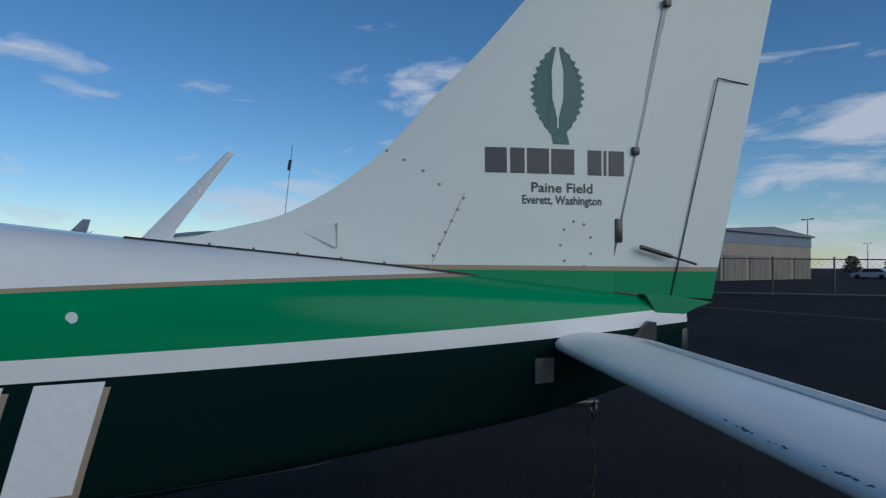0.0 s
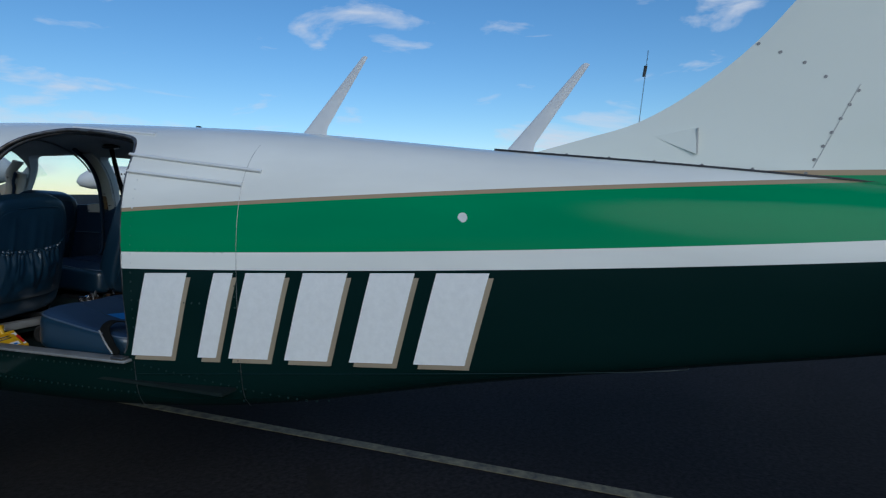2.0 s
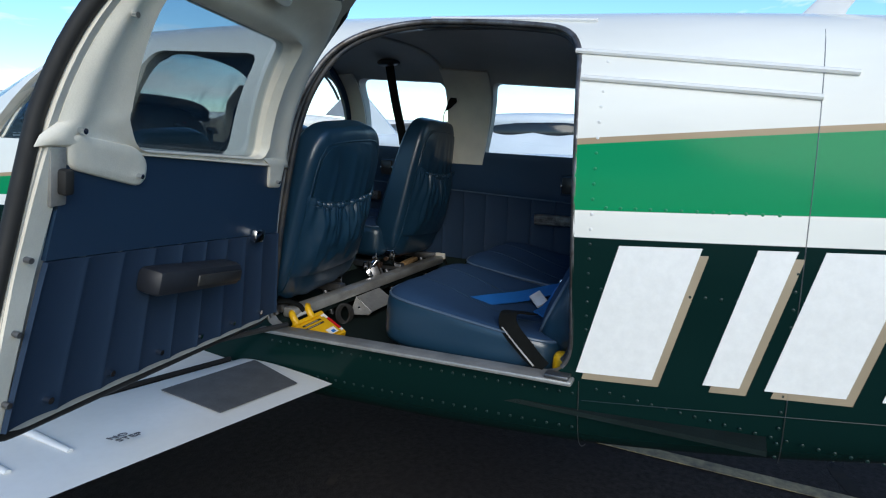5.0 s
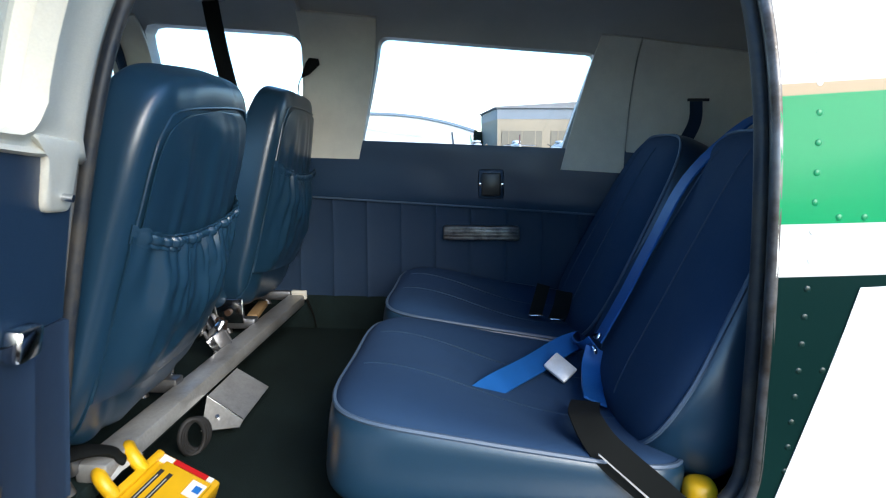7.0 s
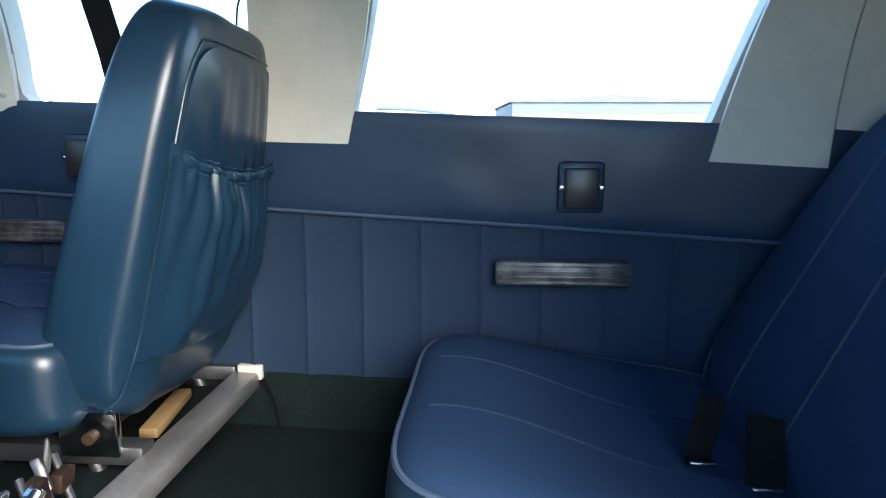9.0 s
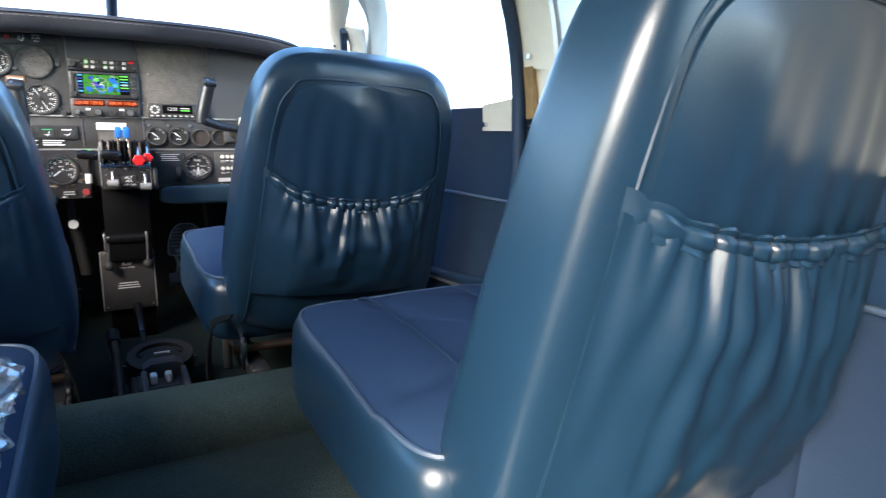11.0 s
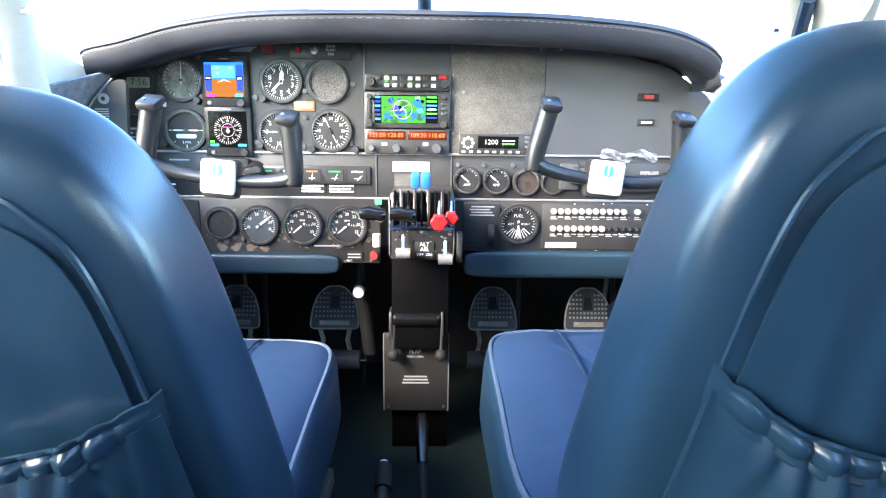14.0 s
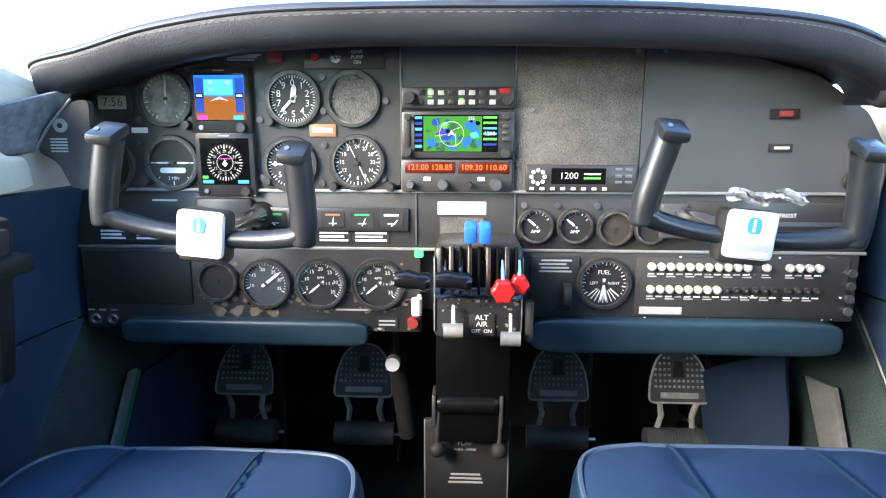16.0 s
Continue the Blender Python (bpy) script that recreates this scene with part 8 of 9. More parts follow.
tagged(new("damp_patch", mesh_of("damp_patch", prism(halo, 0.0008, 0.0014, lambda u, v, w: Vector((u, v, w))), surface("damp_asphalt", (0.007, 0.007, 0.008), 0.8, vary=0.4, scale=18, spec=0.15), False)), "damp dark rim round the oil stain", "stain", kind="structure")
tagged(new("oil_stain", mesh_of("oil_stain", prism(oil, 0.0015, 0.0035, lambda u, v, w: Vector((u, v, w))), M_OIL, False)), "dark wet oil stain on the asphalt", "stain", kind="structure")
M_PALE = surface("scuffed_asphalt", (0.010, 0.009, 0.010), 0.9, vary=0.5, scale=22, tint=(0.030, 0.027, 0.024), patch=0.5, spec=0.1)
for cx, cy, a, rx, ry in ((0.03, -0.62, 0.7, 0.20, 0.055), (0.16, -0.80, 0.5, 0.12, 0.03), (-0.30, 0.79, 0.2, 0.05, 0.02), (0.62, -0.95, 0.3, 0.16, 0.03)):
    scuff = []
    for k in range(26):
        q = 2 * math.pi * k / 26
        r = 1 + rn.uniform(-0.35, 0.25)
        u, v = rx * r * math.cos(q), ry * r * math.sin(q)
        scuff.append((cx + u * math.cos(a) - v * math.sin(a), cy + u * math.sin(a) + v * math.cos(a)))
    tagged(new("scuff_mark", mesh_of("scuff_mark", prism(scuff, 0.0006, 0.0012, lambda u, v, w: Vector((u, v, w))), M_PALE, False)), "faint grey scuff on the asphalt", "stain", kind="structure")
M_TAXI = surface("faded_yellow_taxi_line", (0.22, 0.17, 0.06), 0.8, vary=0.3, scale=5)
ta = bmesh.new()
for off in (0.0, 0.55):
    add_prism(ta, [(22.0 + off, -12.2), (22.15 + off, -12.2), (5.15 + off, -19.8), (5.0 + off, -19.8)], 0.002, 0.006, lambda u, v, w: Vector((u, v, w)))
tagged(new("taxi_line", mesh_of("taxi_line", ta, M_TAXI, False)), "faded double yellow taxiway line", "marking", kind="structure")

# tie-down chain
chain = thing("tie_down_chain", "dark hanging tie-down chain under the tail", "chain", (0, -3.16, 0))
for k in range(34):
    z = 0.845 - 0.025 * k
    x = 0.02 * math.sin(k * 0.4)
    m = Matrix.Translation((x, 0.01 * math.sin(k * 0.7), z)) @ Matrix.Rotation(radians(90 * (k % 2)), 4, "Z")
    pts = [m @ Vector((0.008 * math.cos(a), 0, 0.016 * math.sin(a))) for a in [2 * math.pi * j / 10 for j in range(10)]]
    part("chain_link", tube(pts, 0.0028, 5, True, up=m.to_3x3() @ Vector((0, 1, 0))), M_RUST, chain)

M_RAG = surface("pale_grey_rag", (0.22, 0.25, 0.31), 0.9, vary=0.4, scale=18, spec=0.1)
rag = thing("cloth_rag", "pale grey rag knotted on the tie-down chain", "rag", (0, -3.16, 0.40))
part("cloth", puff(0.07, 0.05, 0.15, 40, 30, 0.8, 0.9, lambda u, p: p + Vector(u) * 0.030 * noise.noise(Vector(u) * 2.3) + Vector((0.02 * u.z, 0.018 * u.z, 0))), M_RAG, rag)

# ---- fence
M_POST = surface("galvanised_dark_steel", (0.10, 0.10, 0.10), 0.6, metal=0.3, vary=0.2)
F0, F1 = Vector((27.7, -17.3, 0)), Vector((20.2, -38.4, 0))
fence = thing("chain_link_fence", "dark chain-link fence along the apron edge", "fence")
nf = 8
for k in range(nf + 1):
    p = F0.lerp(F1, k / nf)
    part("fence_post", cyl(p, p + Vector((0, 0, 1.98)), 0.045, n=10), M_POST, fence)
part("top_rail", cyl(F0 + Vector((0, 0, 1.86)), F1 + Vector((0, 0, 1.86)), 0.028, n=8), M_POST, fence)
part("bottom_rail", cyl(F0 + Vector((0, 0, 0.10)), F1 + Vector((0, 0, 0.10)), 0.05, n=8), M_POST, fence)
wires = bmesh.new()
d = (F1 - F0).normalized()
ln = (F1 - F0).length
for k in range(int(ln / 0.28)):
    for sgn in (-1, 1):
        a0 = F0 + d * (0.28 * k)
        b0 = a0 + d * (1.7 * sgn)
        if 0 <= (b0 - F0).dot(d) <= ln:
            add_cyl(wires, a0 + Vector((0, 0, 0.12)), b0 + Vector((0, 0, 1.84)), 0.004, n=3, caps=False)
tagged(part("fence_mesh", wires, M_POST, fence), kind="stuff")

# ---- far buildings, poles, cars
M_WALLTAN = surface("tan_metal_cladding", (0.34, 0.29, 0.22), 0.7, vary=0.1, scale=0.3)
M_WALLGREY = surface("blue_grey_cladding", (0.20, 0.24, 0.29), 0.6, vary=0.1, scale=0.3)
M_WALLPALE = surface("pale_cladding", (0.50, 0.50, 0.48), 0.7, vary=0.1, scale=0.3)
M_HDOOR = surface("tan_door_cladding", (0.22, 0.20, 0.16), 0.7, vary=0.1, scale=0.3)
M_DARKWIN = surface("dark_window_glass", (0.02, 0.025, 0.03), 0.15, vary=0.1)
M_ROOF = surface("grey_roof", (0.22, 0.23, 0.25), 0.7, vary=0.1, scale=0.3)


def hangar(c, size, rot, label, lower=M_WALLTAN, upper=M_WALLGREY, doors=4):
    th = thing("hangar", label, "hangar", c)
    th.rotation_euler = (0, 0, radians(rot))
    w, d, h = size
    part("lower_wall", box((0, 0, h * 0.36), (w, d, h * 0.72)), lower, th)
    part("upper_wall", box((0, 0, h * 0.83), (w + 0.1, d + 0.1, h * 0.22)), upper, th)
    rf = prism([(-w / 2 - 0.4, h * 0.94), (w / 2 + 0.4, h * 0.94), (w / 2 + 0.4, h * 0.97), (0, h * 1.10), (-w / 2 - 0.4, h * 0.97)], -d / 2 - 0.4, d / 2 + 0.4, lambda u, v, q: Vector((u, q, v)))
    part("roof", rf, M_ROOF, th, smooth=False)
    for k in range(doors):
        x = -w / 2 + w * (k + 0.5) / doors
        dr = part("hangar_door", box((x, -d / 2 - 0.08, h * 0.24), (w / doors * 0.82, 0.08, h * 0.48)), M_HDOOR, th)
        part("hangar_door", box((x, d / 2 + 0.08, h * 0.24), (w / doors * 0.82, 0.08, h * 0.48)), M_HDOOR, th)
        for q in range(3):
            part("door_rib", box((x - w / doors * 0.27 + w / doors * 0.27 * q, -d / 2 - 0.14, h * 0.24), (0.12, 0.06, h * 0.48)), lower, dr)
    return th


hangar((70.0, -44.0, 0), (24, 18, 5.6), -58, "tan and blue-grey metal hangar beyond the fence")
hangar((104.0, -16.5, 0), (30, 22, 7.2), -84, "large tan hangar across the airfield")
hangar((96.0, -120.0, 0), (70, 16, 4.2), -40, "long low pale terminal building", M_WALLPALE, M_WALLPALE, 8)
hangar((150.0, -40.0, 0), (60, 20, 6.0), -70, "distant grey hangar row", M_WALLGREY, M_WALLPALE, 6)
hangar((150.0, 70.0, 0), (60, 20, 6.0), -110, "distant pale hangar row", M_WALLPALE, M_WALLGREY, 6)
for c, h in (((72.5, -61.5, 0), 8.0), ((96.0, -100.0, 0), 7.0), ((118.0, -112.0, 0), 7.0)):
    th = thing("light_pole", "tall grey parking lot light pole", "lamp post", c)
    part("pole", cyl((0, 0, 0), (0, 0, h), 0.09, 0.06, 10), M_POST, th)
    part("arm", box((0, 0, h), (1.6, 0.08, 0.08)), M_POST, th)
    for sx in (-1, 1):
        part("lamp_head", box((sx * 0.85, 0, h), (0.55, 0.30, 0.14), 0.03), M_POST, th)


def car(c, rot, col, label):
    th = thing("parked_car", label, "car", c, "parked cars")
    th.rotation_euler = (0, 0, radians(rot))
    mt = surface(label.split()[0] + "_car_paint", col, 0.3, vary=0.05)
    part("body", prism([tuple(p) for p in rounded([(-2.2, 0.3), (2.2, 0.3), (2.25, 0.75), (1.3, 0.92), (0.7, 1.42), (-1.2, 1.45), (-2.0, 0.95), (-2.25, 0.85)], 0.15, 3)], -0.85, 0.85, lambda u, v, w: Vector((u, w, v))), mt, th)
    for s2 in (-1, 1):
        part("side_window", prism([(0.95, 0.95), (0.6, 1.36), (-1.1, 1.38), (-1.65, 0.98)], 0.851, 0.858, lambda u, v, w: Vector((u, s2 * w, v))), M_DARKWIN, th, smooth=False)
        for x in (-1.35, 1.35):
            part("wheel", cyl((x, s2 * 0.70, 0.33), (x, s2 * 0.88, 0.33), 0.33, n=18), M_RUBBER, th)


CARS = [(0.55, 0.56, 0.57, "silver"), (0.05, 0.05, 0.06, "black"), (0.65, 0.65, 0.64, "white"), (0.04, 0.07, 0.15, "blue"), (0.25, 0.03, 0.03, "red"), (0.20, 0.20, 0.21, "grey")]
rn = random.Random(9)
for k in range(16):
    r, g, b2, nm = CARS[k % 6]
    p = Vector((66.0, -66.0, 0)).lerp(Vector((50.0, -92.0, 0)), k / 15) + Vector((rn.uniform(-4, 9), rn.uniform(-4, 4), 0))
    car(p, 30 + rn.uniform(-4, 4), (r, g, b2), nm + " car parked in a distant lot")
M_LEAF = surface("dark_green_leaves", (0.045, 0.07, 0.025), 0.7, vary=0.4, scale=4)
M_BARK = surface("brown_bark", (0.10, 0.07, 0.05), 0.9, vary=0.3, scale=6)


def tree(c, h, seed):
    rn = random.Random(seed)
    th = thing("tree", "dark green tree at the airfield edge", "tree", c, "trees")
    part("trunk", tube([(0, 0, 0), (0.1, 0, h * 0.35), (0, 0.1, h * 0.7)], [0.22, 0.16, 0.07], 8), M_BARK, th)
    bm = bmesh.new()
    for k in range(800):
        t = rn.random()
        r = h * 0.42 * (1 - 0.62 * t * t) * math.sqrt(rn.random()) * rn.uniform(0.8, 1.2)
        a = rn.uniform(0, 2 * math.pi)
        p = Vector((r * math.cos(a), r * math.sin(a), h * (0.22 + 0.78 * t)))
        s = rn.uniform(0.16, 0.42) * h / 8
        e = Euler((rn.uniform(0, 6), rn.uniform(0, 6), rn.uniform(0, 6))).to_matrix()
        bm.faces.new([bm.verts.new(p + e @ Vector(q) * s) for q in ((-1, -0.5, 0), (0.6, -0.7, 0.2), (1, 0.5, 0), (-0.4, 0.8, -0.2))])
    part("crown", bm, M_LEAF, th, smooth=False)


for k in range(14):
    tree((108 + rn.uniform(0, 8), -2.2 + k * 0.85 + rn.uniform(-0.4, 0.4), 0), rn.uniform(3.0, 4.7), k)
for k in range(10):
    tree((80 + rn.uniform(0, 8) + 2 * k, -80 - 5 * k + rn.uniform(-1, 1), 0), rn.uniform(2.5, 4.5), 50 + k)


M_TENT = surface("white_roof_fabric", (0.72, 0.75, 0.78), 0.6, vary=0.06, scale=0.4)
M_TENTEDGE = surface("slate_blue_roof_edge", (0.16, 0.24, 0.33), 0.6, vary=0.08, scale=0.4)


def arched_hangar(c, rot, w, eave, peak, d):
    """A hangar with a bowed roof: pale end wall and sides, a darker rim along the bow."""
    th = thing("arched_hangar", "pale hangar with a low bowed roof and slate rim", "hangar", c)
    th.rotation_euler = (0, 0, radians(rot))
    bow = lambda k: (w / 2 * k, eave + (peak - eave) * (1 - abs(k) ** 2.2))
    arc = [bow(-1 + k / 12) for k in range(25)]
    part("end_wall", prism([(-w / 2, 0)] + arc + [(w / 2, 0)], -d / 2, d / 2, lambda u, v, q: Vector((u, q, v))), M_TENT, th, smooth=False)
    part("roof", prism([(x, z + 0.02) for x, z in arc] + [(x * 1.01, z + 0.30) for x, z in arc[::-1]], -d / 2 - 0.3, d / 2 + 0.3, lambda u, v, q: Vector((u, q, v))), M_TENTEDGE, th, "slate blue roof rim", smooth=False)
    part("hangar_door", box((0, -d / 2 - 0.06, 1.3), (w * 0.5, 0.08, 2.6)), M_WALLPALE, th)


arched_hangar((77.5, 14.1, 0), -80, 24.0, 2.8, 4.7, 18.0)


# ---- parked aircraft on the field
def small_plane(c, rot, label, body, stripe):
    th = thing("light_aircraft", label, "airplane", c, "parked light aircraft")
    th.rotation_euler = (0, 0, radians(rot))
    bm = bmesh.new()
    secs = ((-3.6, 0.06, 0.10, 1.25), (-2.4, 0.22, 0.26, 1.18), (-0.9, 0.50, 0.50, 1.10), (0.3, 0.60, 0.62, 1.10), (1.2, 0.58, 0.48, 1.02), (2.2, 0.46, 0.36, 0.98), (2.6, 0.25, 0.22, 0.98))
    loft(bm, [[Vector((w * math.cos(a), y, z + h * math.sin(a))) for a in [2 * math.pi * j / 24 for j in range(24)]] for y, w, h, z in secs])
    bmesh.ops.recalc_face_normals(bm, faces=bm.faces)
    part("fuselage", bm, body, th)
    part("canopy", puff(0.98, 1.9, 0.62, 30, 14, 0.7, 0.7, None, (0, 0.25, 1.45)), M_DARKWIN, th)
    part("roof_cover", puff(0.92, 2.1, 0.30, 30, 14, 0.7, 0.7, None, (0, 0.15, 1.66)), body, th, "pale fabric cover")
    part("wing", wing_solid([(-5.2, 1.0, 1.35, 1.00, 0.14), (0, 1.1, 1.6, 0.68, 0.22), (5.2, 1.0, 1.35, 1.00, 0.14)]), body, th)
    part("tailplane", wing_solid([(-1.7, -3.0, 0.7, 1.25, 0.07), (1.7, -3.0, 0.7, 1.25, 0.07)]), body, th)
    part("fin", slab_side([(-2.5, 1.35), (-3.5, 1.25), (-3.95, 2.45), (-3.5, 2.45)], 0.05, 0.01), stripe, th, smooth=False)
    part("spinner", cyl((0, 2.6, 0.98), (0, 2.85, 0.98), 0.16, 0.03), M_CHROME, th)
    part("propeller", box((0, 2.72, 0.98), (1.8, 0.03, 0.12), 0.01, Matrix.Rotation(0.5, 3, "Y")), M_BLACKP, th)
    for x, y in ((-1.3, 0.1), (1.3, 0.1), (0, 2.1)):
        part("wheel", cyl((x - 0.07, y, 0.2), (x + 0.07, y, 0.2), 0.2, n=18), M_RUBBER, th)
        part("leg", cyl((x, y, 0.2), (x * 0.95, y, 0.75), 0.04, n=8), M_WHITE, th)


M_PALEBLUE = surface("pale_blue_white_paint", (0.62, 0.68, 0.74), 0.35, vary=0.05, scale=2)
small_plane((8.8, 3.3, 0), 186, "pale blue-white light aircraft parked alongside", M_PALEBLUE, M_PALEBLUE)
small_plane((66.0, 0.4, 0), 100, "small white aircraft on the far ramp", M_WHITE, M_GREEN)
small_plane((71.0, -9.5, 0), -80, "small white aircraft on the far ramp", M_WHITE, M_BLUEKNOB)
small_plane((68.6, -4.2, 0), -88, "small white aircraft on the far ramp", M_WHITE, M_REDPAINT)


def airliner(c, rot, label, ln=46.0, r=2.9, zc=5.2):
    th = thing("airliner", label, "airliner", c, "airliners on the field")
    th.rotation_euler = (0, 0, radians(rot))
    bm = bmesh.new()
    prof = ((-0.5, 0.05, 1.4), (-0.42, 0.35, 1.0), (-0.30, 0.75, 0.35), (-0.18, 1.0, 0.0), (0.36, 1.0, 0.0), (0.44, 0.80, -0.25), (0.485, 0.45, -0.7), (0.5, 0.06, -0.9))
    loft(bm, [[Vector((r * k * math.cos(a), ln * f, zc + o + r * k * math.sin(a))) for a in [2 * math.pi * j / 32 for j in range(32)]] for f, k, o in prof])
    bmesh.ops.recalc_face_normals(bm, faces=bm.faces)
    part("fuselage", bm, M_WHITE, th)
    for sgn in (-1, 1):
        for k in range(34):
            part("cabin_window", box((sgn * (r - 0.08), -0.15 * ln + k * ln * 0.0145, zc + 0.95), (0.2, 0.28, 0.42)), M_DARKWIN, th)
        for y in (-0.17, 0.10, 0.36):
            part("cabin_door", box((sgn * (r - 0.06), ln * y, zc + 0.35), (0.16, 1.1, 1.9), 0.05), M_WALLPALE, th)
        part("wing", wing_solid([(sgn * 22, -3.5, 2.2, zc + 0.6, 0.3), (sgn * 8, 2.5, 5.0, zc - 0.9, 0.8), (sgn * 1.5, 6.0, 8.5, zc - 1.6, 1.2)]), M_WALLGREY, th)
        part("winglet", slab_side([(-3.3, -0.5), (-6.3, -0.5), (-6.8, 1.1), (-7.2, 2.5), (-7.8, 3.1), (-8.8, 3.75), (-6.7, 2.8), (-4.8, 2.0), (-3.3, 1.1)], 0.12, 0.04), M_NAMEBAR, th, "dark curved winglet", smooth=False).location = (sgn * 22.0, 0, zc + 0.6)
        eng = cyl((sgn * 7.5, 1.5, zc - 2.5), (sgn * 7.5, 6.5, zc - 2.5), 1.1, 1.5, 24)
        part("engine", eng, M_WALLGREY, th)
        part("tailplane", wing_solid([(sgn * 8, -0.455 * ln - 2.0, 1.8, zc + 1.6, 0.2), (sgn * 0.8, -0.40 * ln, 3.8, zc + 1.2, 0.4)]), M_WHITE, th)
        part("main_gear", cyl((sgn * 3.4, -1.0, 0.6), (sgn * 3.4, -1.0, zc - 1.5), 0.25, n=10), M_STEEL, th)
        part("gear_wheel", cyl((sgn * 3.4 - 0.5, -1.0, 0.6), (sgn * 3.4 + 0.5, -1.0, 0.6), 0.6, n=18), M_RUBBER, th)
    part("fin", slab_side([(-0.34 * ln, zc + r * 0.95), (-0.485 * ln, zc + r * 0.75), (-0.53 * ln, zc + 9.0), (-0.475 * ln, zc + 9.0)], 0.25, 0.05), M_WALLGREY, th, "grey airliner tail fin", smooth=False)
    part("nose_gear", cyl((0, 0.36 * ln, 0.5), (0, 0.36 * ln, zc - r), 0.2, n=10), M_STEEL, th)
    part("nose_wheel", cyl((-0.3, 0.36 * ln, 0.5), (0.3, 0.36 * ln, 0.5), 0.5, n=18), M_RUBBER, th)


airliner((118.0, 112.0, 0), 42, "white airliner parked across the field")
airliner((49.0, 108.0, 0), 260, "white airliner with a dark winglet on the far ramp", zc=5.7)
airliner((175.0, 95.0, 0), 60, "white airliner parked across the field")

# ---------------------------------------------------------------- cabin fittings and loose things
def ribbon(pts, w, mat, parent, name, side=Vector((1, 0, 0)), t=0.0018, label="", per=6):
    """Webbing along points, w wide across the side direction."""
    P = smooth_path(pts, per)
    bm = bmesh.new()
    rows = []
    for i, p in enumerate(P):
        a, b = P[max(0, i - 1)], P[min(len(P) - 1, i + 1)]
        d = (b - a).normalized()
        s = (side - d * side.dot(d)).normalized()
        n = d.cross(s)
        rows.append([bm.verts.new(p + s * w / 2 * q + n * t * o) for q, o in ((-1, -1), (1, -1), (1, 1), (-1, 1))])
    for a, b in zip(rows, rows[1:]):
        for j in range(4):
            bm.faces.new((a[j], a[(j + 1) % 4], b[(j + 1) % 4], b[j]))
    bm.faces.new(rows[0][::-1])
    bm.faces.new(rows[-1])
    bmesh.ops.recalc_face_normals(bm, faces=bm.faces)
    return part(name, bm, mat, parent, label)


# wall fittings on the right
def wall_fitting(y0, y1, z0, z1, sgn, depth, mat, name, label="", inset=0.018, bev=0.006):
    c = inner_wall((y0 + y1) / 2, (z0 + z1) / 2, inset + depth / 2, sgn)
    return part(name, box(c, (depth, abs(y1 - y0), abs(z1 - z0)), bev), mat, airplane, label)


M_ASH = surface("scratched_black_metal", (0.05, 0.05, 0.05), 0.35, metal=0.4, vary=0.2, scale=30, tint=(0.20, 0.195, 0.19), patch=0.3)
for y0, y1, z in ((0.075, 0.312, 0.938), (1.152, 1.312, 0.997)):
    wall_fitting(y0, y1, z - 0.022, z + 0.022, 1, 0.030, M_ASH, "arm_rest", "scratched black ribbed arm rest")
    for k in range(4):
        wall_fitting(y0 + 0.004, y1 - 0.004, z - 0.017 + 0.010 * k, z - 0.0125 + 0.010 * k, 1, 0.034, M_ASH, "arm_rest_rib", bev=0.001)
for y, z in ((0.165, 1.090), (1.100, 1.140)):
    wall_fitting(y - 0.040, y + 0.040, z - 0.045, z + 0.045, 1, 0.012, M_WALLVINYL, "vent_bezel", bev=0.008)
    wall_fitting(y - 0.030, y + 0.030, z - 0.036, z + 0.034, 1, 0.026, M_BLACKP, "reading_light", "black reading light box")
    for dy in (-0.034, 0.034):
        wall_fitting(y + dy - 0.004, y + dy + 0.004, z - 0.004, z + 0.004, 1, 0.022, M_CHROME, "screw", bev=0.001)
part("panel_piping", tube([inner_wall(-0.55 + 1.85 * k / 40, 0.978 + 0.096 * k / 40, 0.020, 1) for k in range(41)], 0.0035, 6), M_PIPING, airplane, "thin pale piping")
part("panel_piping", tube([inner_wall(1.36 + 0.92 * k / 20, 1.080, 0.020, 1) for k in range(21)], 0.0035, 6), M_PIPING, airplane, "thin pale piping")
# front door frame on the right: dark weatherstrip, screws, scuff strip
part("weatherstrip", tube([inner_wall(p.x, p.y, 0.031, 1) for p in smooth_path([(1.272, 1.60, 0), (1.296, 1.45, 0), (1.322, 1.30, 0), (1.342, 1.15, 0), (1.352, 1.04, 0), (1.366, 0.965, 0), (1.402, 0.925, 0), (1.47, 0.905, 0), (1.57, 0.895, 0), (1.75, 0.885, 0)], 5)], 0.0125, 10), M_DARKSEAM, airplane, "dark blue door weatherstrip")
wall_panel("pillar_strip", quad((1.335, 0.62), (1.382, 0.62), (1.315, 1.58), (1.275, 1.58)), M_WALLVINYL, airplane, 1, nu=4, nv=30, inset=0.014)
wall_panel("bare_trim", quad((1.288, 1.232), (1.313, 1.232), (1.306, 1.316), (1.281, 1.316)), M_WOOD, airplane, 1, nu=4, nv=6, inset=0.028, label="brown bare patch of trim")
for y, z in ((1.362, 1.094), (1.392, 0.967), (1.303, 1.219), (1.318, 1.152), (1.46, 1.225), (1.282, 1.331), (1.257, 1.257)):
    part("screw", cyl(inner_wall(y, z, 0.0, 1), inner_wall(y, z, 0.031, 1), 0.0045, n=12), M_CHROME, airplane)
part("scuff_strip", tube([inner_wall(1.40, 0.893, 0.02, 1), inner_wall(1.9, 0.872, 0.02, 1)], 0.014, 8), M_ALU, airplane, "scuffed aluminium door sill")
